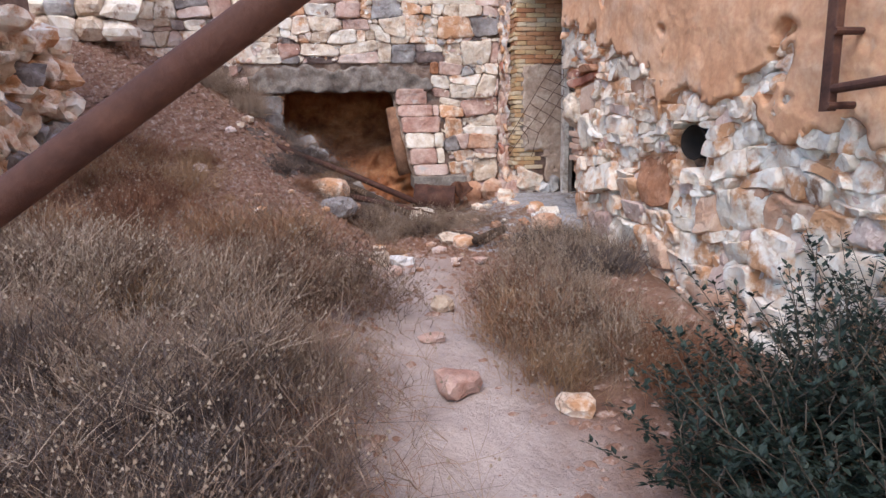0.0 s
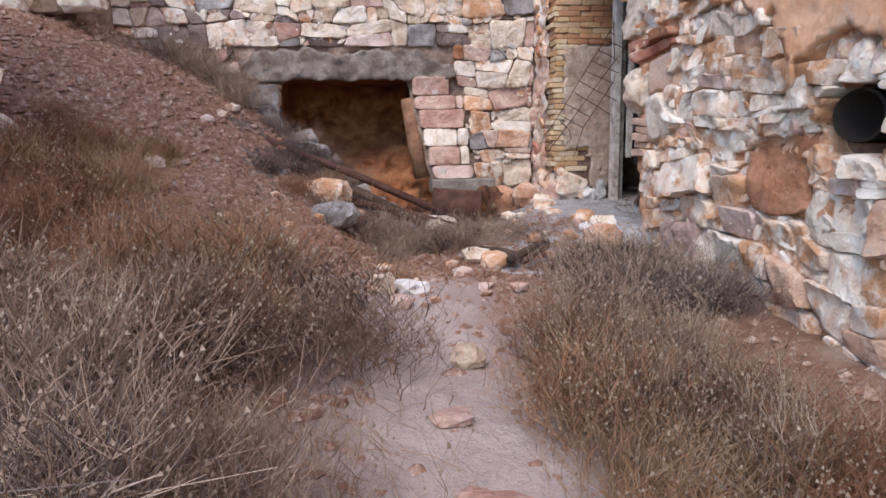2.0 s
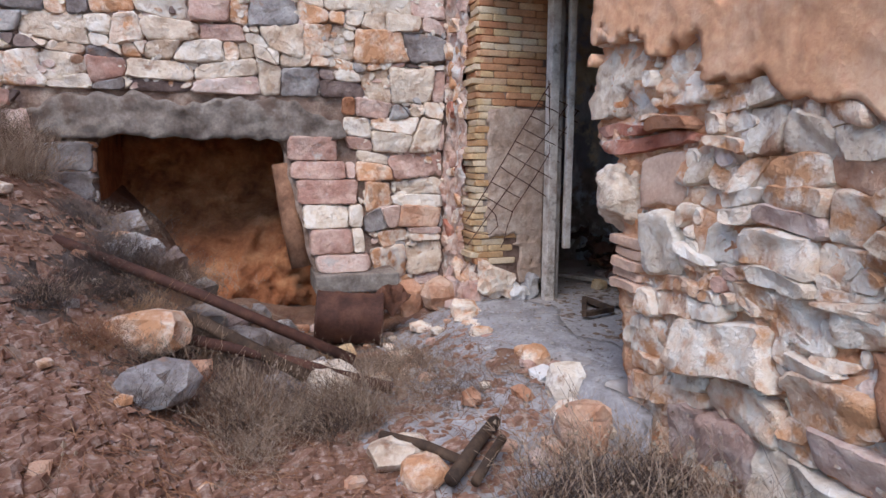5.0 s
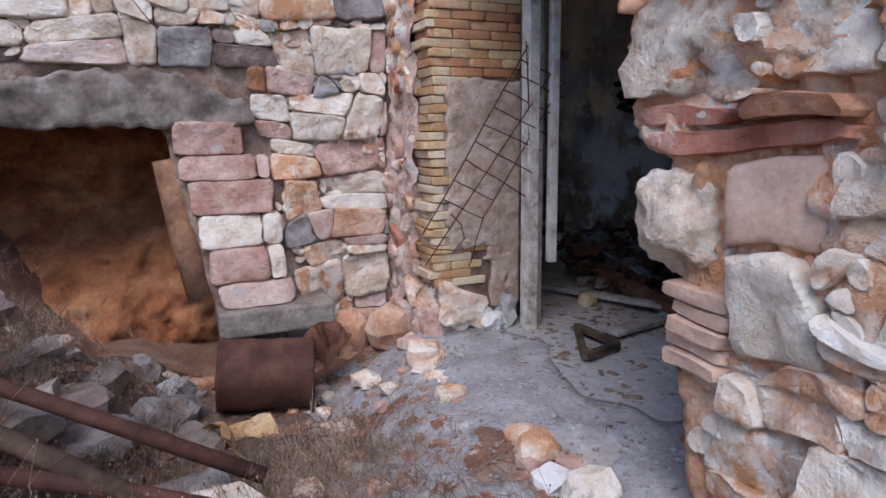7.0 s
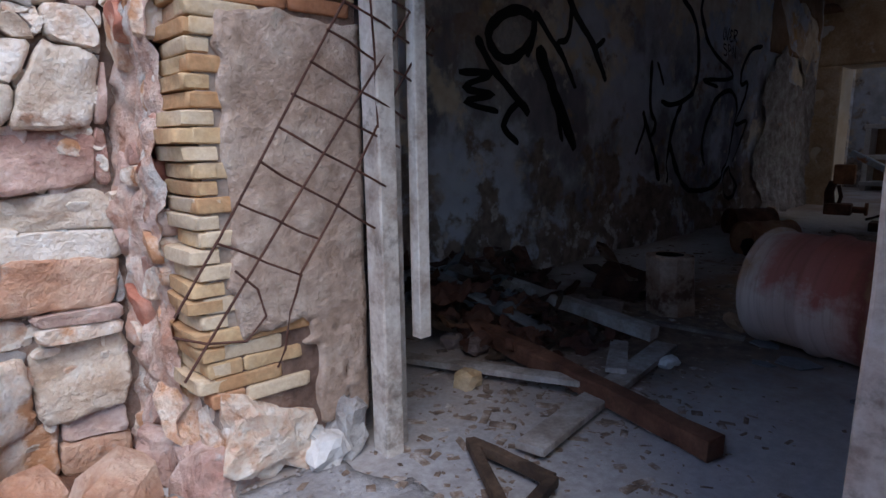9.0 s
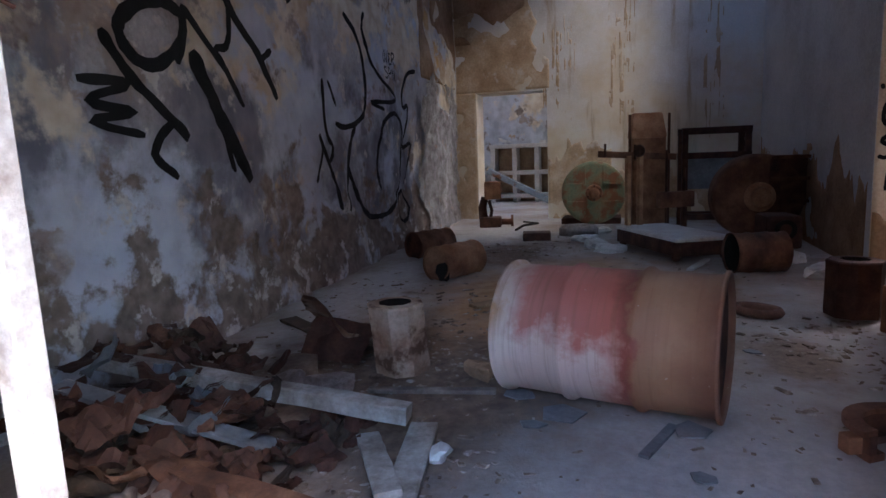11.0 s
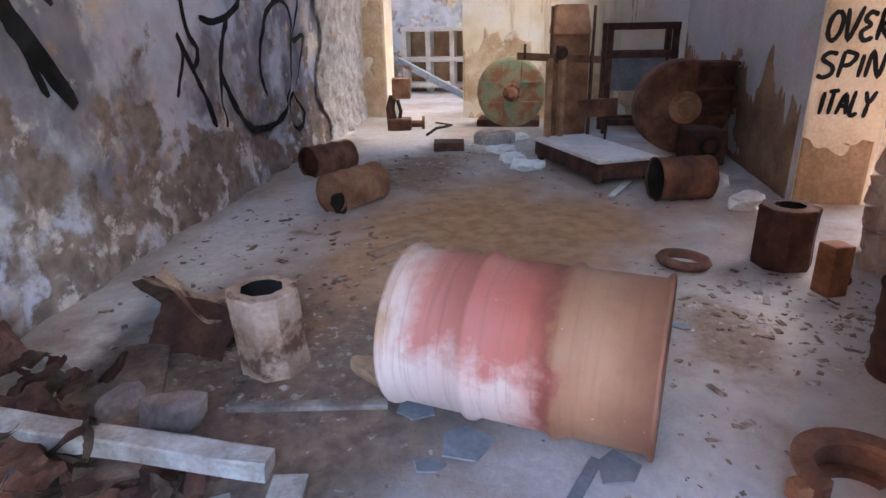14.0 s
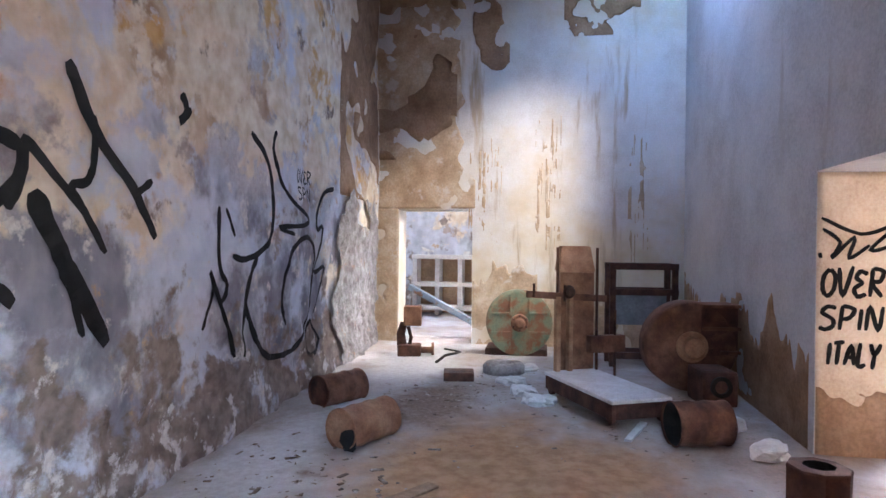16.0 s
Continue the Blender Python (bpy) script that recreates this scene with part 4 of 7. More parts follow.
    st.inputs["Scale"].default_value, st.inputs["Detail"].default_value = 2.5, 6
    l.new(mp.outputs[0], st.inputs["Vector"])
    sr = n.new("ShaderNodeMapRange")
    sr.inputs[1].default_value, sr.inputs[2].default_value, sr.inputs[4].default_value = 0.5, 0.8, 0.5
    l.new(st.outputs["Fac"], sr.inputs[0])
    ru = n.new("ShaderNodeMix")
    ru.data_type = "RGBA"
    l.new(sr.outputs[0], ru.inputs[0])
    l.new(chalk.outputs[2], ru.inputs[6])
    ru.inputs[7].default_value = (0.22, 0.1, 0.052, 1)
    ch = n.new("ShaderNodeTexNoise")
    ch.inputs["Scale"].default_value, ch.inputs["Detail"].default_value = 38, 8
    l.new(tc.outputs["Object"], ch.inputs["Vector"])
    cm = n.new("ShaderNodeMapRange")
    cm.inputs[1].default_value, cm.inputs[2].default_value = 0.71, 0.78
    l.new(ch.outputs["Fac"], cm.inputs[0])
    chips = n.new("ShaderNodeMix")
    chips.data_type = "RGBA"
    l.new(cm.outputs[0], chips.inputs[0])
    l.new(ru.outputs[2], chips.inputs[6])
    chips.inputs[7].default_value = (0.56, 0.42, 0.35, 1)
    l.new(chips.outputs[2], b.inputs["Base Color"])
    return m


M_DRUM = drum_paint()
M_FELL = surface("woven_render", [(0.33, 0.23, 0.17), (0.46, 0.34, 0.265), (0.54, 0.44, 0.36)], 6, 0.95, 1.0, 24, dirt=(0.5, 0.42, 0.34), dirt_scale=7, dirt_at=0.6, dist=0.03)

# ---- terrace wall: lintel, blocks beside the opening, slab at its foot ----
bm = bmesh.new()
sheet(bm, -1.3, 1.05, 1.05, 1.66, 0.025, lambda a, b: (a, 7.5 - 0.045 * fbm(a, b, 4, 2.5) - 0.02 * fbm(a, b, 4, 9) - 0.012 * fbm(a, b, 4, 26), b), lambda a, b: 1.19 + 0.03 * fbm(a, 1, 0, 3) + 0.03 * fbm(a, 1, 0, 14) < b < 1.46 + 0.12 * fbm(a, 7, 0, 3) + 0.04 * fbm(a, 7, 0, 13) - 0.12 * smooth01(a, 0.5, 1.0) and -1.15 + 0.08 * fbm(b, 1, 0, 6) < a < 0.95 + 0.08 * fbm(b, 4, 0, 6), lambda a, b: (a, 7.85, b + 0.05))
part("lintel", bm, M_CONCRETE, wall_north, "grey weathered concrete lintel", True)
bm = bmesh.new()
box(bm, 0.69, 7.08, 0.06, 1.32, 7.5, 0.2, bevel=0.015)
part("slab", bm, M_CONCRETE, wall_north, "grey concrete slab")
blk = random.Random(21)
z = 0.2
while z < 1.2:
    h = blk.uniform(0.12, 0.2)
    h = min(h, 1.22 - z)
    x = 0.76 - 0.22 * z
    end = 1.12 + blk.uniform(-0.05, 0.08) - 0.15 * z
    while x < end - 0.05:
        w = min(blk.uniform(0.26, 0.5), end - x)
        me = stone_mesh([(x, z), (x + w, z), (x + w, z + h), (x, z + h)], blk, lambda a, b, d: north(a, b, d + 0.06), 0.03, 0.003, 0.15, 0.6)
        if me:
            me.materials.append(M_STONE_PINK if blk.random() < 0.75 else M_STONE_CREAM)
            ob = new("block", me)
            ob.parent = wall_north
        x += w
    z += h
for x0, z0, w, h in ((-1.15, 0.95, 0.36, 0.2), (-1.2, 0.75, 0.42, 0.2), (-1.1, 0.55, 0.32, 0.2)):
    me = stone_mesh([(x0, z0), (x0 + w, z0), (x0 + w, z0 + h), (x0, z0 + h)], blk, lambda a, b, d: north(a, b, d + 0.05), 0.03, 0.006, 0.15)
    me.materials.append(M_STONE_GREY)
    ob = new("block", me)
    ob.parent = wall_north
bm = bmesh.new()
for sx in (-1, 1):
    box(bm, sx * 0.92 - 0.08, 7.6, -0.5, sx * 0.92 + 0.08, 9.3, 1.4)
box(bm, -1.0, 7.7, 1.24, 1.0, 9.3, 1.42)
part("side_face", bm, M_NICHE, wall_north)
bm = bmesh.new()
tube(bm, [(0.5, 7.62, 1.0), (0.56, 7.55, 0.55), (0.63, 7.5, 0.2)], 0.075, 12, 0.085)
solid("wooden_stump", bm, surface("rotten_orange_wood", [(0.11, 0.055, 0.035), (0.22, 0.115, 0.07), (0.34, 0.19, 0.115)], 7, 0.9, 0.6, 50), "brown rotten timber leaning in the low opening", "timber", True)

# ---- doorway: brick pier, render, rebar, posts, lintel ----
pier = empty("brick_pier", Matrix(), "yellow brick door pier with grey render on its lower part", "pier", kind="structure")
bm = bmesh.new()
box(bm, 1.875, 6.883, 0.2, 2.4, 7.12, 2.5)
part("pier_core", bm, M_PLASTER_GREY, pier)


def render_on(a, b):
    return a > 1.94 + 0.03 * fbm(b, a, 0, 3) + 0.03 * fbm(b, a, 3, 16) and b < 1.42 + 0.04 * fbm(a, 2, 0, 4) + 0.02 * fbm(a, b, 2, 20) and (a > 2.2 + 0.1 * fbm(b, 3, 1, 4) or b > 0.45 + 0.1 * fbm(a, b, 5, 5) + 0.04 * fbm(a, b, 5, 18)) and abs(a - 2.3 - 0.09 * fbm(b, 5, 2, 3)) > 0.006 * (b < 0.5)


bm = bmesh.new()
sheet(bm, 1.86, 2.4, 0.12, 1.5, 0.018, lambda a, b: (a, 6.858 - 0.006 * fbm(a, b, 2, 3.5) - 0.008 * fbm(a, b, 6, 9) - 0.004 * fbm(a, b, 6, 28), b), render_on, lambda a, b: (a, 6.91, b))
part("render", bm, M_FELL, pier, "grey-brown cracked render", True)
bm = bmesh.new()
box(bm, 1.86, 5.0, 2.3, 2.44, 6.95, 2.5, bevel=0.01)
part("lintel", bm, M_CONCRETE, wall_west, "concrete door lintel")
for k, (x, y, z, r, mt) in enumerate(((2.02, 6.92, 0.13, (0.17, 0.12, 0.14), M_STONE_WHITE), (1.86, 6.97, 0.02, (0.1, 0.14, 0.15), M_STONE_PINK), (1.85, 7.1, 0.2, (0.06, 0.1, 0.1), M_STONE_WHITE), (1.84, 7.2, 0.0, (0.08, 0.12, 0.1), M_STONE_PINK), (2.2, 6.87, 0.05, (0.1, 0.08, 0.07), M_WHITE), (2.3, 6.9, 0.08, (0.1, 0.07, 0.12), M_STONE_GREY))):
    bm = bmesh.new()
    rock(bm, r, 3.0 + k * 2.7, m=pose(x, y, z, 0, 12, 20 * k), sub=3, rough=0.6)
    part("base_stone", bm, mt, pier)
mesh_panel = empty("rebar_mesh", Matrix(), "bent rusty steel reinforcing mesh leaning on the pier", "wire mesh")
MESH_BARS = [((2.34, 1.6), (1.72, 0.62)), ((2.52, 1.5), (1.73, 0.45)), ((2.57, 1.42), (2.07, 0.68)), ((2.29, 1.53), (2.59, 1.41)), ((2.25, 1.46), (2.57, 1.33)), ((2.19, 1.37), (2.5, 1.24)), ((2.13, 1.28), (2.47, 1.13)), ((2.07, 1.19), (2.44, 1.04)), ((2.02, 1.1), (2.38, 0.92)), ((1.96, 1.01), (2.34, 0.79)), ((1.9, 0.9), (2.13, 0.78)), ((1.84, 0.8), (2.07, 0.68)), ((2.07, 0.68), (1.99, 0.42)), ((2.33, 1.62), (2.36, 1.1))]
for i, ((x0, z0), (x1, z1)) in enumerate(MESH_BARS):
    bm = bmesh.new()
    tube(bm, [(x0 + (x1 - x0) * t / 5 + 0.004 * math.sin(t * 2 + i), 6.7 + 0.008 * math.sin(t * 1.7 + i * 2), z0 + (z1 - z0) * t / 5) for t in range(6)], 0.0038, 6)
    part("bar", bm, M_RUST_DARK, mesh_panel)
bm = bmesh.new()
tube(bm, [(1.72, 6.74, 0.56), (1.8, 6.72, 0.53), (1.9, 6.7, 0.52), (1.96, 6.7, 0.58), (1.94, 6.7, 0.66), (1.88, 6.7, 0.72)], 0.0038, 6)
part("bar", bm, M_RUST_DARK, mesh_panel, "bent loose end")

M_POST = surface("peeling_white_wood", [(0.32, 0.24, 0.19), (0.58, 0.52, 0.46), (0.71, 0.66, 0.6)], 9, 0.85, 0.5, 60, dirt=(0.2, 0.16, 0.13), dirt_scale=5, dirt_at=0.57, dist=0.006)
door_frame = empty("door_frame", Matrix(), "weathered grey wooden door frame with peeling white paint", "door frame", kind="structure")
bm = bmesh.new()
beam(bm, (2.40, 6.74, 0.0), (2.375, 6.74, 2.32), 0.09, 0.07, 0.006, 1.0, 14)
part("post", bm, M_POST, door_frame)
bm = bmesh.new()
beam(bm, (2.462, 6.765, 0.0), (2.437, 6.765, 2.32), 0.034, 0.06, 0.004, 2.0, 14)
part("rebate_strip", bm, M_WOOD_GREY, door_frame, "bare grey strip of the frame")
bm = bmesh.new()
beam(bm, (2.52, 6.7, 0.4), (2.5, 6.7, 2.32), 0.045, 0.05, 0.004, 4.0, 12)
part("hanging_board", bm, M_POST, door_frame, "broken board hanging inside the frame")
bm = bmesh.new()
beam(bm, (2.36, 5.36, 0.0), (2.36, 5.32, 2.32), 0.1, 0.08, 0.006, 7.0, 14)
part("post", bm, M_POST, door_frame)

# ---- broken jamb of the outer wall: stones, brick ends and a big cream boulder ----
jrnd = random.Random(5)
z = -0.2
while z < 2.4:
    h = jrnd.uniform(0.09, 0.2)
    for xj in (2.08, 2.28):
        bm = bmesh.new()
        rock(bm, (0.16, 0.14, h * 0.56), z * 3 + xj, m=pose(xj, jamb_y(z + h / 2) - 0.15 + jrnd.uniform(-0.03, 0.02), z + h / 2), rough=0.4)
        part("jamb_stone", bm, jrnd.choice([M_STONE_WHITE, M_STONE_CREAM, M_STONE_PINK]), wall_west)
    z += h * 0.92
M_RED = surface("red_brick_rubble", [(0.3, 0.1, 0.065), (0.44, 0.18, 0.12), (0.56, 0.34, 0.26)], 5, 0.92, 0.8, 34, dirt=(0.6, 0.45, 0.36), dirt_scale=6, dirt_at=0.6, dist=0.02)
M_BROWN_RENDER = surface("brown_render_patch", [(0.4, 0.24, 0.16), (0.52, 0.34, 0.25), (0.6, 0.44, 0.34)], 3, 0.94, 0.6, 40, dist=0.012)
FACE = [
    ([(4.6, 1.08), (5.2, 1.07), (5.24, 1.13), (4.6, 1.14)], M_RED, 0.05, 0.7, "brick", "worn red brick course"),
    ([(4.92, 1.145), (5.22, 1.145), (5.32, 1.21), (4.9, 1.19)], M_RED, 0.055, 0.7, "brick", "worn red brick course"),
    ([(4.58, 1.145), (4.88, 1.145), (4.86, 1.2), (4.6, 1.2)], M_STONE_OCHRE, 0.07, 0.6, "brick", "worn red brick course"),
    ([(4.64, 0.86), (4.91, 0.84), (4.92, 1.05), (4.66, 1.06)], M_BROWN_RENDER, 0.06, 0.45, "render_patch", "smooth brown render patch"),
    ([(4.86, 1.22), (5.34, 1.23), (5.34, 1.4), (5.22, 1.55), (4.95, 1.54)], M_STONE_CREAM, 0.05, 1.2, "jamb_stone", "rough pitted pale limestone"),
    ([(4.56, 1.22), (4.83, 1.24), (4.84, 1.48), (4.66, 1.53), (4.56, 1.42)], M_STONE_WHITE, 0.055, 1.1, "jamb_stone", "chalky white stone"),
    ([(3.38, 0.33), (3.7, 0.25), (3.84, 0.55), (3.76, 0.64), (3.4, 0.66)], M_STONE_OCHRE, 0.05, 0.8, "stone", "broad flat orange stone"),
    ([(4.62, 0.62), (4.86, 0.6), (4.88, 0.82), (4.66, 0.84)], M_STONE_CREAM, 0.07, 0.8, "stone", ""),
    ([(4.1, 0.28), (4.62, 0.22), (4.64, 0.44), (4.14, 0.5)], M_STONE_WHITE, 0.08, 1.0, "stone", ""),
    ([(3.2, -0.28), (3.72, -0.36), (3.8, -0.14), (3.3, -0.06)], M_STONE_WHITE, 0.08, 1.0, "stone", ""),
]
BOULDER = [(4.93, 0.76), (5.27, 0.76), (5.25, 1.06), (4.94, 1.05)]
bm = bmesh.new()
for v in rock(bm, (0.15, 0.165, 0.155), 8.0, m=pose(1.97, 5.095, 0.905), sub=5, rough=0.22):
    q = v.co
    k = 0.028 * fbm(q.x, q.y, q.z, 9, 3) + 0.014 * abs(fbm(q.x, q.y, q.z, 24, 3))
    v.co += (q - Vector((1.97, 5.095, 0.905))).normalized() * k
part("jamb_stone", bm, M_STONE_CREAM, wall_west, "large pitted cream boulder in the door jamb", True)
for k in range(5):
    z, e = 0.5 + 0.05 * k, 0.02 * math.sin(k * 2)
    FACE.append(([(4.88, z), (5.08 + e, z), (5.08 + e, z + 0.044), (4.88, z + 0.044)], M_BROWN_RENDER, 0.05, 0.5, "brick", ""))
for poly, mat, proud, rug, name, lab in FACE:
    me = stone_mesh(poly, jrnd, west, proud, 0.002, 0.1, rug)
    me.materials.append(mat)
    ob = new(name, me)
    ob.parent = wall_west
    if lab:
        tagged(ob, lab)

# flue lining coloured near-black to paint the hole's inner shade
bm = bmesh.new()
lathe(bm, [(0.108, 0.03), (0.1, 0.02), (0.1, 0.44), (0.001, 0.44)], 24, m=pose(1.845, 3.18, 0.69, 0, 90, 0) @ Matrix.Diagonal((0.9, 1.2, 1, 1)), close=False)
part("flue_lining", bm, M_DARK, wall_west, "round flue opening in the wall, its inner shade painted near-black", True)

# ---- left stone wall end on the bank ----
bank_wall = empty("wall_5", Matrix(), "broken end of a rubble retaining wall on the bank", "wall", kind="structure")
brnd = random.Random(9)
bm = bmesh.new()
box(bm, -3.6, 2.6, 0.0, -2.2, 4.9, 3.6)
box(bm, -3.6, 6.8, 1.2, -2.3, 7.6, 3.6)
part("wall_core", bm, M_MORTAR, bank_wall)
for i in range(95):
    t = i % 19
    zz = 0.35 + 0.2 * (i // 19) + brnd.uniform(-0.05, 0.05)
    if i % 2:
        xx, yy = -2.15 + brnd.uniform(-0.06, 0.08), 4.9 - 0.25 * (t % 9) + brnd.uniform(-0.05, 0.05)
    else:
        xx, yy = -2.2 - 0.17 * (t % 9), 4.93 + brnd.uniform(-0.04, 0.06)
    bm = bmesh.new()
    rock(bm, (brnd.uniform(0.1, 0.17), brnd.uniform(0.1, 0.17), brnd.uniform(0.09, 0.13)), i * 1.7, m=pose(xx, yy, zz + 0.25, brnd.uniform(-15, 15), 0, brnd.uniform(0, 90)), sub=3, rough=0.75)
    part("stone", bm, brnd.choices([M_STONE_WHITE, M_STONE_CREAM, M_STONE_GREY, M_STONE_OCHRE], [5, 3, 1.5, 0.7])[0], bank_wall)
for i in range(24):
    bm = bmesh.new()
    rock(bm, (brnd.uniform(0.14, 0.2), 0.14, brnd.uniform(0.1, 0.15)), i * 2.3, m=pose(-2.15 - 0.28 * (i % 5) + brnd.uniform(-0.05, 0.05), 6.6 + 0.3 * (i // 15), 1.75 + 0.22 * (i // 5), 0, 0, brnd.uniform(-15, 15)), rough=0.45)
    part("stone", bm, brnd.choices([M_STONE_CREAM, M_STONE_GREY, M_STONE_OCHRE], [3, 1, 1])[0], bank_wall)

# ---- room walls: paint, stains, bare patches and painted light over the plaster ----
def patch(name, owner, a0, a1, b0, b1, step, keep, place, mat, label, lift=0.006, invert=False):
    bm = bmesh.new()
    sheet(bm, a0, a1, b0, b1, step, lambda a, b: place(a, b, lift), keep, lambda a, b: place(a, b, -0.004))
    if invert:
        bmesh.ops.reverse_faces(bm, faces=bm.faces[:])
    return part(name, bm, mat, owner, label, True)


def on_left(a, b, d):
    return (a, nwall(a, b) - d, b)


def on_back(a, b, d):
    return (BX - d - 0.006 * fbm(a, b, 1, 2), a, b)


def on_right(a, b, d):
    return (a, SY + d + 0.006 * fbm(a, b, 1, 2), b)


patch("stone_patch", wall_left, 9.5, 11.7, 0.05, 2.6, 0.04, lambda a, b: b < 2.0 + 0.5 * fbm(a, b, 3, 2) and a > 9.75 + 0.3 * fbm(b, a, 3, 2), lambda a, b, d: (a, nwall(a, b) - 0.03 - 0.05 * abs(fbm(a, b, 7, 5)), b), M_STONE_GREY, "rough exposed masonry")
patch("brown_stain", wall_left, 9.9, 11.75, 2.2, 5.6, 0.05, lambda a, b: fbm(a, b, 31, 1.0) > -0.15, on_left, M_STAIN, "brown damp-stained plaster", 0.003)


def spikes(a, top, amp, f=2.2):
    return top + amp * fbm(a, 0.3, 0, f) + amp * 0.7 * abs(fbm(a, 5.5, 0, f * 5))


patch("bare_patch", wall_back, 7.0, 8.6, DZ + 0.02, 5.5, 0.04, lambda a, b: a > 7.25 + 0.12 * fbm(b, 3, 0, 3) - 0.35 * smooth01(2.9 - b, 0, 0.5) and not (a > 8.2 and b > 5), on_back, M_OCHRE_WALL, "brown and ochre bare plaster above the doorway", 0.002, True)
patch("bare_patch", wall_back, 8.2, 8.6, 0.05, DZ + 0.02, 0.04, lambda a, b: fbm(a, b, 9, 2) > -0.3, on_back, M_OCHRE_WALL, "", 0.002, True)
patch("dark_patch", wall_back, 7.3, 8.6, 2.9, 5.5, 0.05, lambda a, b: fbm(a, b, 3, 1.1) > -0.05, on_back, M_STAIN, "dark damp stain", 0.004, True)
patch("bare_patch", wall_back, 6.05, 7.03, 0.05, 1.7, 0.03, lambda a, b: b < spikes(a, 1.0, 0.35), on_back, M_OCHRE_WALL, "bare brown plaster with a ragged top", 0.002, True)
patch("bare_patch", wall_back, 6.5, 7.15, 3.6, 5.5, 0.04, lambda a, b: abs(a - 6.75 - 0.1 * (b - 4.4)) < 0.22 + 0.15 * fbm(a, b, 0, 2.5) - 0.5 * smooth01(4.4 - b, 0, 0.4), on_back, M_STAIN, "fallen paint patch", 0.002, True)
patch("bare_patch", wall_back, 4.6, 5.7, 4.7, 5.5, 0.03, lambda a, b: fbm(a, b, 4, 2.6) > 0.15 - 0.5 * smooth01(b, 4.8, 5.5), on_back, M_STAIN, "fallen paint patch", 0.002, True)
patch("bare_patch", wall_back, 4.0, 6.05, 0.05, 1.2, 0.035, lambda a, b: b < spikes(a, 0.55, 0.4), on_back, M_OCHRE_WALL, "", 0.002, True)
for a0, a1, b0, b1 in ((5.72, 6.1, 1.3, 3.8), (4.45, 4.75, 1.2, 3.4), (6.6, 7.1, 1.6, 3.4)):
    patch("streaks", wall_back, a0, a1, b0, b1, 0.012, lambda a, b, a0=a0, a1=a1, b0=b0, b1=b1: fbm(a, b * 0.03, 2, 22) + 0.2 * fbm(a, b, 2, 6) > 0.16 + 0.5 * smooth01(abs(b - (b0 + b1) / 2), 0.3 * (b1 - b0), 0.5 * (b1 - b0)), on_back, M_OCHRE_WALL, "rusty water streaks", 0.0015, True)
patch("bare_patch", wall_right, 7.6, 11.75, 0.0, 1.8, 0.035, lambda a, b: b < spikes(a, 0.75 + 0.06 * (a - 7.6), 0.45), on_right, M_STAIN, "bare brown plaster with a ragged top", 0.002, True)
patch("bare_patch", wall_right, 3.0, 6.34, 0.0, 2.6, 0.045, lambda a, b: fbm(a, b, 6, 0.9) > -0.25, on_right, M_STAIN, "bare brown plaster", 0.002, True)
patch("bare_patch", wall_right, SY - 0.5, SY - 0.01, 0.0, 0.9, 0.03, lambda a, b: b < 0.5 + 0.2 * fbm(a, b, 0, 5) + 0.08 * fbm(a, b, 0, 18), lambda a, b, d: (OX1 - d - 0.004, a, b), M_STAIN, "brown foot of the door reveal", 0.002, True)
# the side doorway's warm light is put into this reveal's cream colour
patch("reveal_paint", wall_right, SY - 0.54, SY - 0.004, 0.0, OZ - 0.01, 0.05, None, lambda a, b, d: (OX1 - d, a, b), surface("warm_lit_cream_paint", [(0.6, 0.47, 0.33), (0.72, 0.6, 0.46), (0.78, 0.68, 0.54)], 2.5, 0.9, 0.3, 40), "cream paint on the door reveal with the doorway's warm light painted in", 0.001, True)
srn = random.Random(31)
for poly in cells(4.9, 6.34, 0.0, 1.0, 0.2, 1.4, 0.9, srn):
    if sum(p[1] for p in poly) / len(poly) < 0.85 - 0.3 * abs(sum(p[0] for p in poly) / len(poly) - 5.8):
        me = stone_mesh(poly, srn, lambda a, b, d: (a, SY + d + 0.01, b), 0.05, 0.01)
        if me:
            me.flip_normals()
            me.materials.append(M_STONE_PINK)
            ob = new("stone", me)
            ob.parent = wall_right

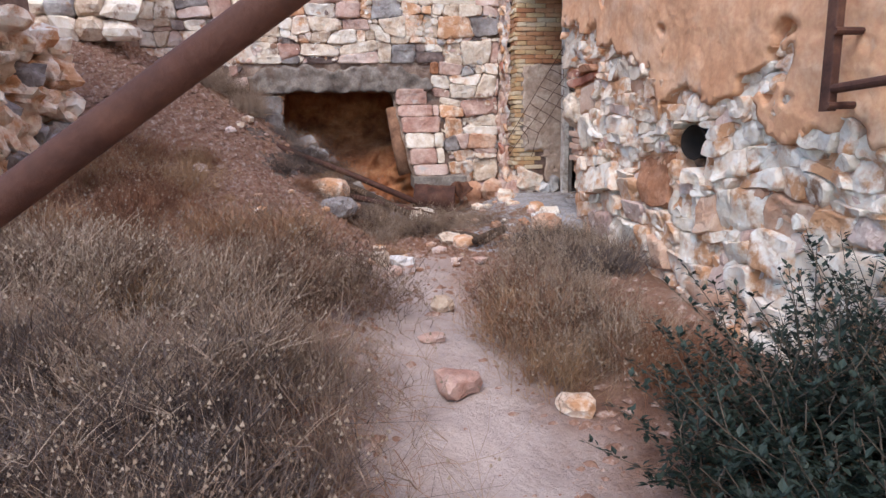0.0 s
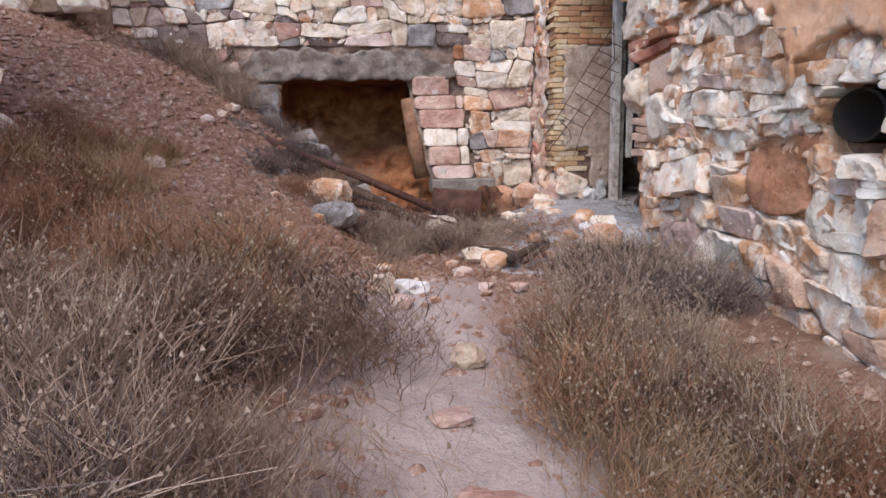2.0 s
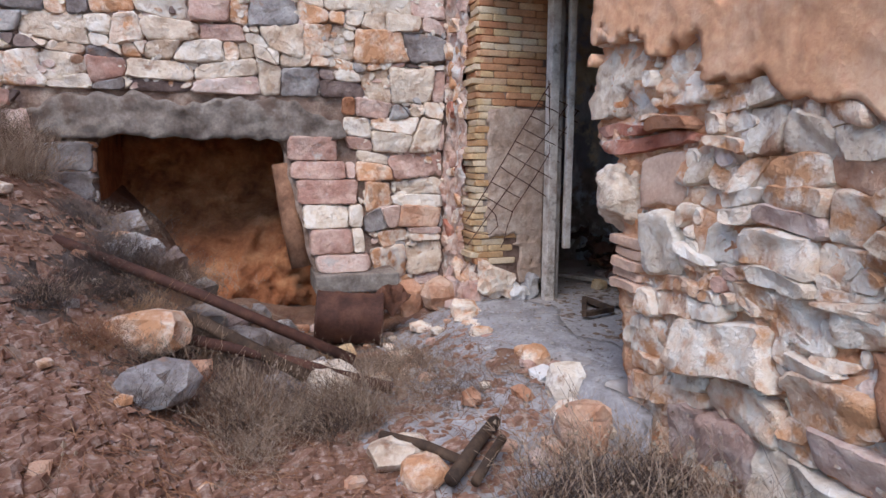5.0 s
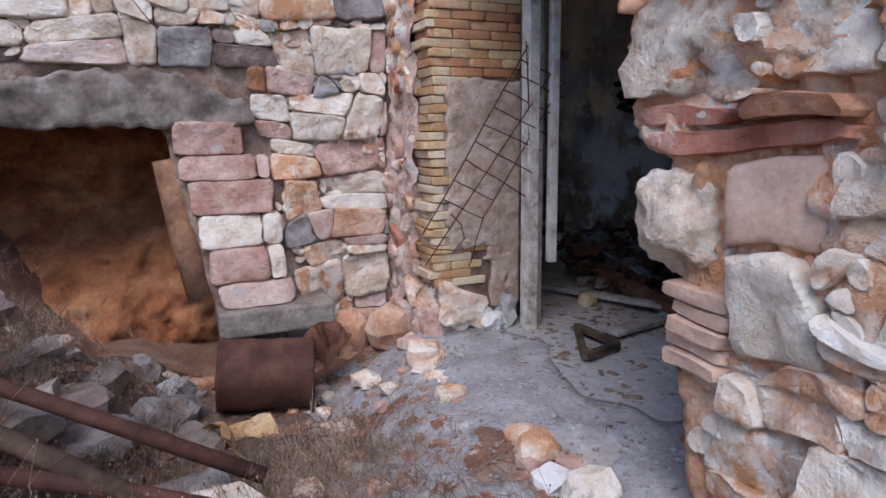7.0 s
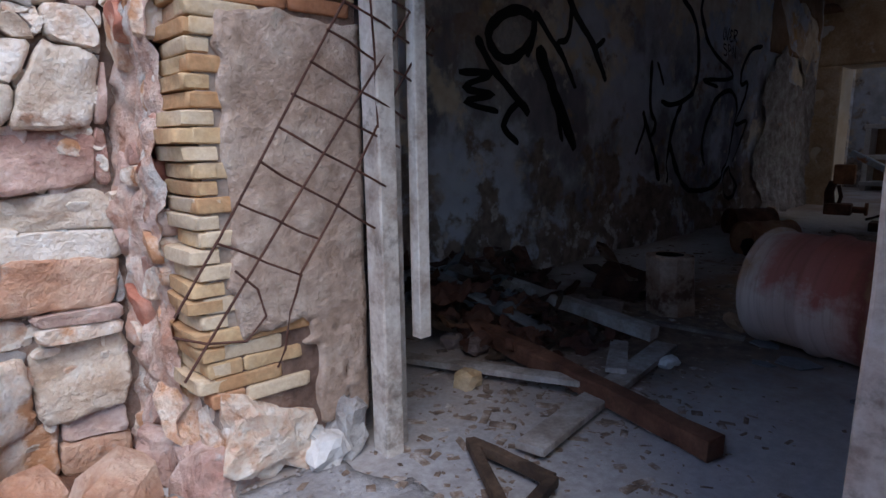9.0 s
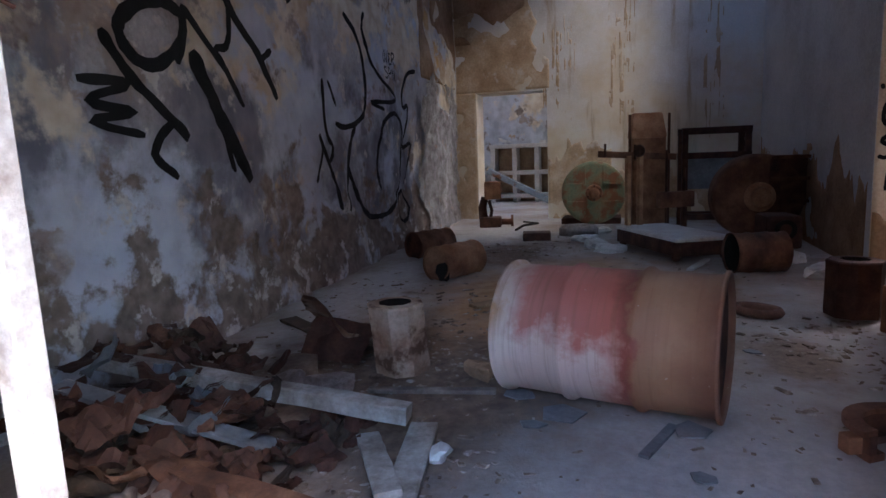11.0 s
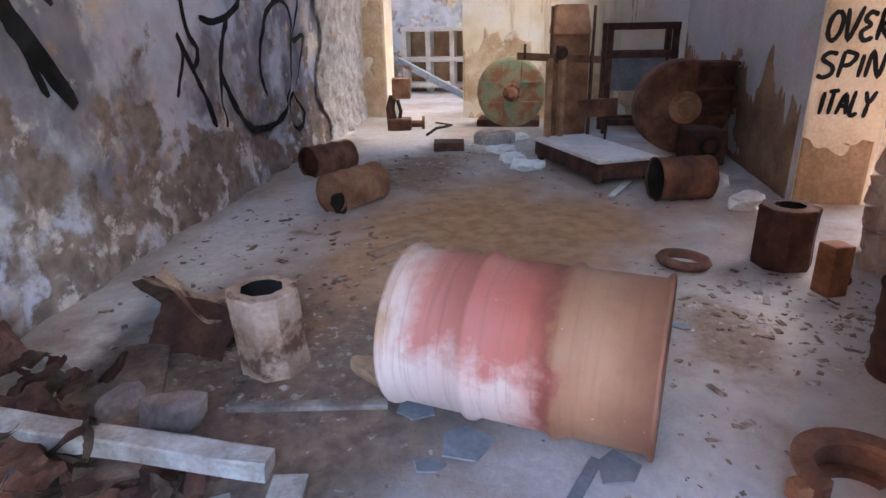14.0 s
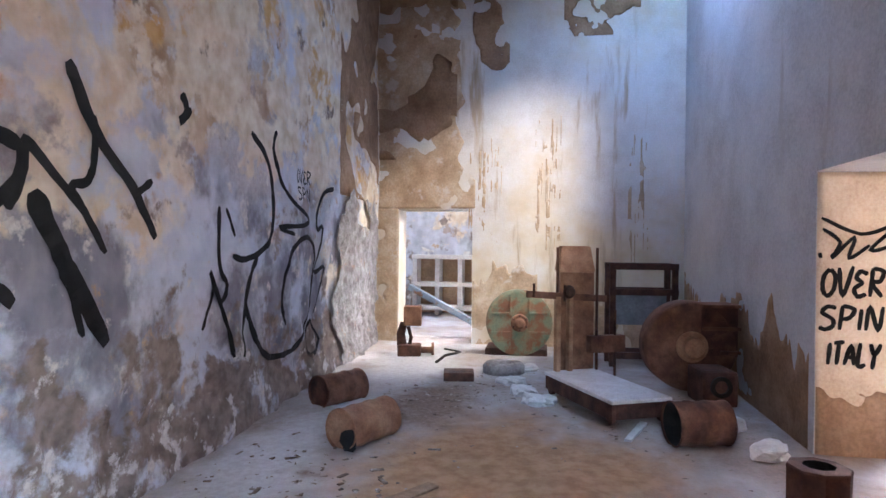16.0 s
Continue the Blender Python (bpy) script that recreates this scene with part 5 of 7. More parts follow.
# ---- graffiti ----
STROKES = [
    (0.085, [(5.3, 2.48), (5.5, 2.21), (5.83, 1.89), (6.06, 1.59)]),
    (0.05, [(5.86, 1.85), (6.04, 1.95)]),
    (0.06, [(5.05, 2.05), (5.2, 1.94), (5.45, 1.72), (5.6, 1.5)]),
    (0.055, [(5.52, 2.25), (5.54, 2.05), (5.49, 1.89), (5.37, 1.85), (5.44, 1.74)]),
    (0.12, [(5.11, 1.8), (5.24, 1.55), (5.37, 1.32), (5.6, 0.99)]),
    (0.05, [(5.24, 1.55), (5.34, 1.26), (5.42, 1.06)]),
    (0.08, [(4.94, 1.72), (5.01, 1.8), (5.06, 2.02)]),
    (0.06, [(7.46, 2.52), (7.8, 2.3), (7.89, 1.99), (7.87, 1.68), (7.68, 1.52), (7.33, 1.43), (7.13, 1.46)]),
    (0.05, [(7.92, 2.62), (7.88, 2.45), (8.03, 2.17), (8.33, 1.97), (8.74, 1.84), (8.56, 1.76), (8.0, 1.72), (8.31, 1.66)]),
    (0.06, [(7.53, 1.45), (7.35, 1.14), (7.41, 0.85), (7.66, 0.59), (7.96, 0.5), (8.44, 0.54), (8.82, 0.85), (8.94, 1.27), (8.85, 1.55), (8.61, 1.64), (8.27, 1.52), (8.05, 1.2), (8.03, 0.98), (8.11, 0.78)]),
    (0.055, [(9.62, 2.24), (9.23, 2.13), (8.97, 1.74), (9.24, 1.75), (8.98, 1.27), (9.35, 1.29), (9.03, 0.8)]),
    (0.05, [(8.87, 0.75), (8.7, 0.58), (8.88, 0.35), (9.09, 0.5), (8.87, 0.75)]),
    (0.05, [(6.95, 1.85), (6.93, 1.39), (7.02, 1.23), (6.92, 1.11), (6.79, 1.35), (6.81, 1.18), (6.62, 0.93)]),
    (0.04, [(7.04, 1.84), (7.18, 1.62)]),
    (0.05, [(6.83, 1.27), (7.06, 0.81), (7.1, 0.65)]),
    (0.05, [(7.48, 1.42), (7.31, 0.96), (7.22, 0.63)]),
    (0.07, [(6.4, 2.59), (6.47, 2.49), (6.41, 2.4), (6.54, 2.51)]),
    (0.08, [(5.04, 2.01), (4.87, 2.04), (4.64, 1.96), (4.52, 1.82), (4.61, 1.68), (4.81, 1.68), (5.02, 1.85), (5.05, 2.02)]),
    (0.05, [(4.23, 1.54), (4.57, 1.55), (4.28, 1.44), (4.58, 1.4), (4.29, 1.34), (4.64, 1.28)]),
    (0.06, [(4.41, 1.8), (4.53, 1.63), (4.81, 1.41), (4.98, 1.27), (4.86, 1.36), (4.7, 1.18), (4.86, 1.04)]),
]
graffiti = empty("graffiti", Matrix(), "black spray-painted graffiti letters on the long plaster wall", "graffiti")
for w, pts in STROKES:
    bm = bmesh.new()
    ribbon(bm, pts, w * 1.2, lambda a, b: (a, nwall(a, b) - 0.011, b), 0.8)
    part("stroke", bm, M_BLACK, graffiti)


LETTERS = {
    "O": [[(0.5, 1.0), (0.1, 0.75), (0.1, 0.25), (0.5, 0.0), (0.9, 0.25), (0.9, 0.75), (0.5, 1.0)]],
    "V": [[(0.0, 1.0), (0.45, 0.0), (1.0, 1.05)]],
    "E": [[(0.95, 0.9), (0.4, 1.0), (0.15, 0.75), (0.6, 0.55), (0.1, 0.3), (0.4, 0.0), (1.0, 0.1)]],
    "R": [[(0.15, 0.0), (0.15, 1.0)], [(0.15, 1.0), (0.9, 0.9), (0.75, 0.55), (0.15, 0.5), (1.0, 0.0)]],
    "S": [[(0.95, 0.95), (0.4, 1.0), (0.1, 0.75), (0.8, 0.45), (0.85, 0.15), (0.4, 0.0), (0.0, 0.1)]],
    "P": [[(0.15, 0.0), (0.2, 1.0)], [(0.2, 1.0), (0.95, 0.85), (0.7, 0.5), (0.2, 0.45)]],
    "I": [[(0.5, 0.0), (0.5, 1.0)]],
    "N": [[(0.05, 0.0), (0.15, 1.0), (0.8, 0.0), (0.95, 1.0)]],
    "T": [[(0.0, 0.95), (1.0, 1.0)], [(0.5, 1.0), (0.45, 0.0)]],
    "A": [[(0.0, 0.0), (0.5, 1.0), (0.95, 0.0)], [(0.2, 0.4), (0.8, 0.4)]],
    "L": [[(0.2, 1.0), (0.15, 0.0), (0.9, 0.05)]],
    "Y": [[(0.0, 1.0), (0.5, 0.5), (1.0, 1.0)], [(0.5, 0.5), (0.4, -0.15)]],
}


def sprayed(name, words, place, width, label):
    """Hand-sprayed words; each letter is a part."""
    t = empty(name, Matrix(), label, "graffiti")
    for text, x, y, w, h, gap in words:
        for i, ch in enumerate(text):
            bm = bmesh.new()
            ww = w * (0.45 if ch == "I" else 1)
            for line in LETTERS[ch]:
                ribbon(bm, [(x + ww * u + 0.1 * h * v, y + h * v * (1 + 0.08 * math.sin(i * 2.3))) for u, v in line], width, place)
            part("letter", bm, M_BLACK, t)
            x += ww + gap
    return t


sprayed("wall_words", [("OVER", 0.01, 1.22, 0.095, 0.2, 0.012), ("SPIN", 0.0, 0.97, 0.11, 0.17, 0.015), ("ITALY", 0.05, 0.71, 0.07, 0.16, 0.012)], lambda a, b: (OX1 - 0.01, SY - 0.02 - a, b), 0.036, "black sprayed words on the bright door reveal")
sprayed("small_words", [("OVER", 8.42, 2.2, 0.09, 0.14, 0.02), ("SPIN", 8.42, 2.02, 0.1, 0.13, 0.02)], lambda a, b: (a, nwall(a, b) - 0.014, b), 0.022, "small black sprayed words on the long plaster wall")
scrawl = empty("scrawl", Matrix(), "black sprayed unreadable scrawl on the bright door reveal", "graffiti")
for pts in ([(3.92, 1.72), (3.8, 1.62), (3.86, 1.5), (3.7, 1.66), (3.74, 1.5), (3.6, 1.6)], [(3.93, 1.8), (3.66, 1.68), (3.44, 1.74), (3.6, 1.56), (3.44, 1.6)], [(3.94, 1.54), (3.93, 1.5)]):
    bm = bmesh.new()
    ribbon(bm, pts, 0.03, lambda a, b: (OX1 - 0.012, a, b))
    part("stroke", bm, M_BLACK, scrawl)

# ---- roof remnants, the yard beyond the end doorway, added light blockers ----
bm = bmesh.new()
for i in range(5):
    beam(bm, (8.4 + 0.8 * i, 9.0, 5.5), (8.4 + 0.8 * i, 6.9 + 0.25 * (i % 3), 5.35), 0.12, 0.16, 0.01, i, 6)
solid("roof_beams", bm, M_WOOD_DARK, "charred broken roof beams along the open roof edge", "roof beam", kind="structure")
bm = bmesh.new()
box(bm, 12.3, 3.2, -0.02, 20, 11.5, 0.06)
solid("floor_2", bm, M_FLOOR, "dusty rubble-strewn floor of the next room under an added roof", "floor", kind="structure")
bm = bmesh.new()
box(bm, 16.5, 5.0, 0.0, 17.0, 11.5, 4.5)
box(bm, 12.3, 9.3, 0.0, 16.5, 9.7, 4.5)
box(bm, 12.3, 4.2, 0.0, 16.5, 4.6, 4.5)
# roof out of view, added to dim the next room
box(bm, 12.3, 4.2, 4.5, 16.2, 9.7, 4.7)

solid("wall_6", bm, M_ROOM, "peeling blue-white walls of the next rooms with an added unseen roof", "wall", kind="structure")
# unseen enclosure, added to limit the side doorway's light and bounce it warm
bm = bmesh.new()
for b in ((6.0, 1.2, 0.0, 9.5, 1.5, 3.4), (5.6, 1.2, 0.0, 6.0, 3.4, 3.4), (9.5, 1.2, 0.0, 9.9, 3.4, 3.4), (5.6, 1.2, 3.4, 8.2, 3.4, 3.55), (5.6, 1.2, -0.1, 9.9, 3.4, 0.0)):
    box(bm, *b)
solid("wall_7", bm, M_OCHRE_WALL, "unseen ochre plastered walls added to dim and warm the side doorway's light", "wall", kind="structure")
shelf = empty("shelf_unit", pose(15.9, 8.0, 0.06), "pale masonry shelf unit with dark open compartments", "shelf")
for x in (-0.75, -0.25, 0.25, 0.75):
    bm = bmesh.new()
    box(bm, -0.25, x - 0.05, 0, 0.25, x + 0.05, 1.3, bevel=0.01)
    part("upright", bm, M_SALT, shelf)
for zz in (0.1, 0.62, 1.22):
    bm = bmesh.new()
    box(bm, -0.27, -0.82, zz, 0.25, 0.82, zz + 0.09, bevel=0.01)
    part("shelf_board", bm, M_SALT, shelf)
bm = bmesh.new()
box(bm, 0.2, -0.8, 0, 0.26, 0.8, 1.3)
part("back_panel", bm, M_STAIN, shelf)
bm = bmesh.new()
beam(bm, (12.9, 8.25, 0.85), (12.6, 6.9, 0.2), 0.1, 0.1, 0.0)
solid("steel_beam", bm, M_BLUE_PIPE, "pale blue steel beam leaning across the next room", "beam")

# ---- stains on the room floor, and entrance light painted pale ----
blotch(M_FLOOR, ((0.29, 0.275, 0.275), (0.42, 0.41, 0.415)), 2.35, 6.0, 1.0, 1.2, 8)
blotch(M_FLOOR, ((0.1, 0.06, 0.04), (0.21, 0.135, 0.09)), 4.5, 6.95, 1.4, 1.2, 4)
blotch(M_FLOOR, ((0.32, 0.165, 0.07), (0.46, 0.27, 0.14)), 6.7, 6.2, 1.6, 1.2, 2.5)
blotch(M_FLOOR, ((0.16, 0.1, 0.07), (0.25, 0.18, 0.13)), 5.25, 5.0, 0.45, 0.22, 9)
blotch(M_FLOOR, ((0.48, 0.46, 0.45), (0.58, 0.57, 0.57)), 6.5, 7.95, 1.9, 0.36, 7)
blotch(M_FLOOR, ((0.46, 0.43, 0.41), (0.56, 0.54, 0.52)), 10.0, 7.6, 1.6, 0.55, 7)
blotch(M_FLOOR, ((0.15, 0.09, 0.06), (0.26, 0.18, 0.13)), 8.3, 7.0, 0.8, 0.45, 8)
# daylight falling in through the entrance, painted as a paler floor
blotch(M_FLOOR, ((0.4, 0.37, 0.36), (0.5, 0.47, 0.46)), 3.5, 5.4, 1.1, 0.9, 6)

# ---- things in the room ----
def axis_pose(p, q):
    """A pose whose z runs from p to q."""
    p, q = Vector(p), Vector(q)
    d = (q - p).normalized()
    x = Vector((0, 0, 1)).cross(d)
    x = Vector((1, 0, 0)) if x.length < 1e-3 else x.normalized()
    y = d.cross(x)
    m = Matrix((y, -x, d)).transposed().to_4x4()
    if m.determinant() < 0:
        m = Matrix((y, x, d)).transposed().to_4x4()
    m.translation = p
    return m


def hoops(r, h, at, lip=0.012):
    """Profile of a drum's shell with rolling hoops at the given heights and a rim at each end."""
    prof = [(r * 0.97, 0.02), (r, 0.0), (r + lip, 0.004), (r + lip, 0.018), (r, 0.028)]
    for z in at:
        prof += [(r, z - 0.03), (r + lip, z - 0.008), (r + lip, z + 0.008), (r, z + 0.03)]
    return prof + [(r, h - 0.028), (r + lip, h - 0.018), (r + lip, h - 0.004), (r, h), (r * 0.97, h - 0.02)]


drum = empty("steel_drum", axis_pose((4.42, 5.45, 0.305), (4.65, 6.37, 0.305)), "large oil drum on its side, faded red and white over rust", "oil drum")
bm = bmesh.new()
lathe(bm, hoops(0.288, 0.92, (0.31, 0.61), 0.017), 48, dent=0.015, seed=1.0, close=False)
part("shell", bm, M_DRUM, drum, "", True)
for zz, nm, mt in ((0.03, "bottom_head", M_RUST_DARK), (0.89, "top_head", M_RUST_LIGHT)):
    bm = bmesh.new()
    lathe(bm, [(0.288, zz), (0.2, zz + 0.004), (0.05, zz + 0.006), (0.001, zz + 0.006)], 40, close=False)
    if zz < 0.5:
        bmesh.ops.reverse_faces(bm, faces=bm.faces[:])
    top_head = part(nm, bm, mt, drum, "", True)
bm = bmesh.new()
lathe(bm, [(0.03, 0.885), (0.03, 0.91), (0.02, 0.912)], 14, m=pose(0.16, 0.1, 0))
part("bung", bm, M_RUST, top_head)


def tin(m, w, h, hole, mat, label, skew=0.0, top=None):
    """A square tin with chamfered corners and a round hole in its top."""
    t = empty("square_tin", m, label, "tin can", "square tins")
    bm = bmesh.new()
    prev = None
    c = w * 0.26
    for k, (s, z) in enumerate(((0.97, 0.0), (1.0, 0.03), (0.985, h * 0.5), (1.0, h - 0.03), (1.02, h - 0.012), (0.98, h))):
        ring = []
        for x, y in ((w / 2 - c, -w / 2), (w / 2, -w / 2 + c), (w / 2, w / 2 - c), (w / 2 - c, w / 2), (-w / 2 + c, w / 2), (-w / 2, w / 2 - c), (-w / 2, -w / 2 + c), (-w / 2 + c, -w / 2)):
            q = s * (1 + 0.04 * fbm(x * 9, y * 9, z * 5 + w, 1))
            ring.append(bm.verts.new((x * q + skew * z, y * q + skew * 0.6 * z, z)))
        if prev:
            for i in range(8):
                bm.faces.new((prev[i], prev[(i + 1) % 8], ring[(i + 1) % 8], ring[i]))
        prev = ring
    hol = [bm.verts.new((hole * math.cos(math.pi / 4 * (i - 1.5)) + skew * h, hole * math.sin(math.pi / 4 * (i - 1.5)) + skew * 0.6 * h, h + 0.004)) for i in range(8)]
    for i in range(8):
        bm.faces.new((prev[i], prev[(i + 1) % 8], hol[(i + 1) % 8], hol[i]))
    part("body", bm, mat, t)
    # the tin's inner shade is painted by a near-black lining
    bm = bmesh.new()
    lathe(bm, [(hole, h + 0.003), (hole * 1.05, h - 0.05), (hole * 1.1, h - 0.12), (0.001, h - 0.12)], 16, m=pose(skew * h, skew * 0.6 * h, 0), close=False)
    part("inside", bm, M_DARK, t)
    return t


tin(pose(4.76, 6.97, 0.0, 0, 0, 70), 0.27, 0.36, 0.09, M_CREAMCAN, "square cream tin streaked with rust, standing open by the drum", 0.06)
tin(pose(6.2, 4.46, 0.01, 0, 0, 14), 0.29, 0.36, 0.085, M_RUST_DARK, "square dark rusted tin with a round hole in its top")


def crumpled(name, m, size, seed, mat, label, category, group=""):
    """A sheet of bent metal or board with some thickness."""
    bm = bmesh.new()
    w, d, amp = size
    n = 6

    def pt(i, j, k):
        x, y = w * (i / n - 0.5), d * (j / n - 0.5)
        z = amp * (fbm(x * 3 / w + seed, y * 3 / w, seed, 0.6, 2) + 0.6 * abs(x / w + 0.2 * math.sin(seed))) + k
        return (x * (1 + 0.15 * nrm(seed, j * 0.7)), y * (1 + 0.2 * nrm(i * 0.7, seed)), z + abs(amp) * 0.35)
    for k, flip in ((0.0, True), (0.008, False)):
        vs = [[bm.verts.new(pt(i, j, k)) for j in range(n + 1)] for i in range(n + 1)]
        for i in range(n):
            for j in range(n):
                q = (vs[i][j], vs[i + 1][j], vs[i + 1][j + 1], vs[i][j + 1])
                bm.faces.new(q[::-1] if flip else q)
    return solid(name, bm, mat, label, category, False, group=group, m=m)


crumpled("crumpled_sheet", pose(5.05, 7.5, 0.04, 10, 12, 25), (0.6, 0.42, 0.2), 3.3, M_CREAMCAN, "crumpled rusty cream metal sheet beside the square tin", "metal sheet")
crumpled("crumpled_sheet", pose(4.86, 7.38, 0.1, -62, 0, 78), (0.4, 0.26, 0.06), 6.3, M_RUST_DARK, "dark crumpled tin sheet propped on the debris", "metal sheet")

# pieces of timber
def timber(p, q, w, h, mat, label, name="plank", seed=0.0, rough=0.006, roll=0.0):
    bm = bmesh.new()
    beam(bm, p, q, w, h, rough, seed, 10, roll)
    return solid(name, bm, mat, label, "plank", group="loose timber")


timber((4.05, 6.68, 0.08), (3.98, 8.15, 0.24), 0.09, 0.07, M_WOOD_GREY, "weathered grey timber lying across the scrap heap", seed=1)
timber((3.16, 5.95, 0.05), (3.46, 7.45, 0.08), 0.085, 0.075, M_RUST, "dark rust-brown beam with a broken end on the floor", "timber_beam", 2, 0.012)
timber((2.72, 6.38, 0.035), (4.06, 6.62, 0.03), 0.11, 0.03, M_WOOD_GREY, "split pale plank on the floor", seed=3)
timber((3.5, 6.55, 0.06), (3.95, 6.82, 0.02), 0.09, 0.022, M_WOOD_GREY, "short split pale plank on the floor", seed=4)
timber((4.0, 7.18, 0.012), (4.8, 7.6, 0.03), 0.19, 0.02, M_WOOD_BROWN, "flat brown board beside the scrap heap", "board", 5, 0.003)
timber((4.42, 7.02, 0.012), (4.52, 6.42, 0.012), 0.05, 0.02, M_WOOD_GREY, "thin wooden lath on the floor", "lath", 6, 0.004)
timber((4.9, 7.2, 0.02), (5.5, 8.1, 0.03), 0.12, 0.02, M_WOOD_DARK, "dark wooden offcut near the wall", "board", 7)
timber((6.05, 6.9, 0.02), (6.4, 6.65, 0.02), 0.1, 0.025, M_STAIN, "short brown board on the floor", "board", 8)
timber((2.9, 7.5, 0.03), (3.3, 6.5, 0.07), 0.08, 0.03, M_WOOD_GREY, "grey plank under the rusty beam", seed=9)
timber((4.02, 5.78, 0.008), (4.3, 5.66, 0.012), 0.04, 0.012, M_SLATE, "narrow grey strip beside the drum", "strip", 10, 0.001)
timber((5.6, 4.72, 0.01), (6.0, 4.62, 0.015), 0.03, 0.02, M_WOOD_GREY, "thin pale stick by the dark tin", "stick", 11)
timber((8.0, 5.1, 0.06), (7.5, 5.3, 0.05), 0.06, 0.02, M_WHITE, "pale batten by the scale", "batten", 12)
timber((8.3, 4.7, 0.06), (7.7, 4.9, 0.05), 0.05, 0.02, M_WOOD_GREY, "pale batten by the blower", "batten", 13)
timber((3.2, 5.05, 0.03), (4.1, 4.72, 0.03), 0.16, 0.025, M_WOOD_GREY, "grey board lying by the rusted pails", "board", 14)

tri = empty("triangle_bracket", pose(0, 0, 0.02), "dark triangular wooden bracket on the threshold floor", "bracket")
C = [(2.6, 6.54), (2.36, 6.13), (2.62, 6.2)]
for i in range(3):
    bm = bmesh.new()
    beam(bm, (*C[i], 0.02), (*C[(i + 1) % 3], 0.02), 0.035, 0.035, 0.003, i)
    part("strut", bm, M_WOOD_DARK, tri)

def boulder(name, x, y, z, r, seed, mat, label, group="", rz=0.0, sub=2):
    bm = bmesh.new()
    rock(bm, r, seed, m=pose(x, y, z + r[2] * 0.72, 0, 0, rz), sub=sub, rough=0.45)
    return solid(name, bm, mat, label, "stone", False, group=group)


boulder("yellow_lump", 2.99, 6.96, 0.0, (0.06, 0.055, 0.05), 3, M_BRICK, "rounded yellow lump on the debris")
boulder("white_lump", 3.86, 6.5, 0.0, (0.05, 0.04, 0.03), 4, M_WHITE, "small white plaster lump")
boulder("brown_lump", 4.72, 6.55, 0.0, (0.1, 0.05, 0.045), 5, M_STAIN, "brown stone lump between tin and drum", rz=60)

# glass and slate shards beside the drum
srd = random.Random(77)
for x, y, s in ((4.33, 6.1, 0.13), (4.2, 6.2, 0.06), (4.5, 6.3, 0.08), (4.26, 5.6, 0.1), (3.3, 5.3, 0.07), (3.9, 5.6, 0.05), (5.3, 5.2, 0.05)):
    bm = bmesh.new()
    n = srd.randint(4, 6)
    ring = [(s * srd.uniform(0.6, 1.1) * math.cos(6.283 * i / n), s * srd.uniform(0.6, 1.1) * math.sin(6.283 * i / n)) for i in range(n)]
    lo, hi = [bm.verts.new((a, b, 0)) for a, b in ring], [bm.verts.new((a, b, 0.006)) for a, b in ring]
    bm.faces.new(lo[::-1])
    bm.faces.new(hi)
    for i in range(n):
        bm.faces.new((lo[i], lo[(i + 1) % n], hi[(i + 1) % n], hi[i]))
    solid("shard", bm, M_SLATE, "blue-grey slate shard lying on the floor", "shard", group="slate shards", m=pose(x, y, fz(x, y) + 0.01, 2, 2, 0))

# scrap heap by the entrance
hrd = random.Random(12)
for i in range(90):
    x, y = hrd.uniform(3.3, 4.55), hrd.uniform(6.95, 8.2)
    if y < 7.0 + 0.5 * (x - 3.3):
        y += 0.5
    hgt = 0.3 * smooth01(y, 6.9, 7.9) * (1 - smooth01(abs(x - 3.8), 0.4, 0.95))
    mt = hrd.choice([M_RUST, M_RUST_DARK, M_RUST_DARK, M_RUST_DARK, M_WOOD_DARK, M_SLATE, M_RUST_DARK])
    lab = {M_SLATE: "bent grey-blue tin scrap in the heap", M_CREAMCAN: "bent cream-painted tin scrap in the heap"}.get(mt, "bent rusty metal scrap in the heap")
    crumpled("scrap_sheet", pose(x, y, hgt * hrd.uniform(0.3, 1.0), hrd.uniform(-40, 40), hrd.uniform(-40, 40), hrd.uniform(0, 360)), (hrd.uniform(0.1, 0.26), hrd.uniform(0.07, 0.16), hrd.uniform(0.02, 0.08)), i * 1.3, mt, lab, "scrap metal", "scrap heap")
for i in range(14):
    x, y = hrd.uniform(3.2, 4.4), hrd.uniform(6.9, 8.1)
    boulder("rubble_stone", x, y, 0.0, (hrd.uniform(0.05, 0.12), hrd.uniform(0.05, 0.1), hrd.uniform(0.03, 0.08)), i * 3.1, hrd.choice([M_STONE_GREY, M_STONE_SOOT, M_STONE_SOOT]), "broken stone among the scrap", "scrap heap stones", hrd.uniform(0, 180))
for i in range(70):
    x, y = hrd.uniform(3.35, 4.15), hrd.uniform(6.9, 7.8)
    mt = hrd.choice([M_RUST_DARK, M_RUST_DARK, M_RUST, M_WOOD_DARK, M_RUST_DARK])
    crumpled("scrap_sheet", pose(x, y, 0.12 * hrd.random() * smooth01(y, 6.8, 7.3), hrd.uniform(-35, 35), hrd.uniform(-35, 35), hrd.uniform(0, 360)), (hrd.uniform(0.08, 0.2), hrd.uniform(0.05, 0.13), hrd.uniform(0.02, 0.07)), 200 + i * 1.7, mt, "bent grey-blue tin scrap in the heap" if mt is M_SLATE else "bent rusty metal scrap in the heap", "scrap metal", "scrap heap")
timber((3.55, 7.9, 0.3), (3.75, 7.0, 0.02), 0.1, 0.02, M_SLATE, "grey-blue metal channel in the scrap heap", "channel", 21, 0.002)
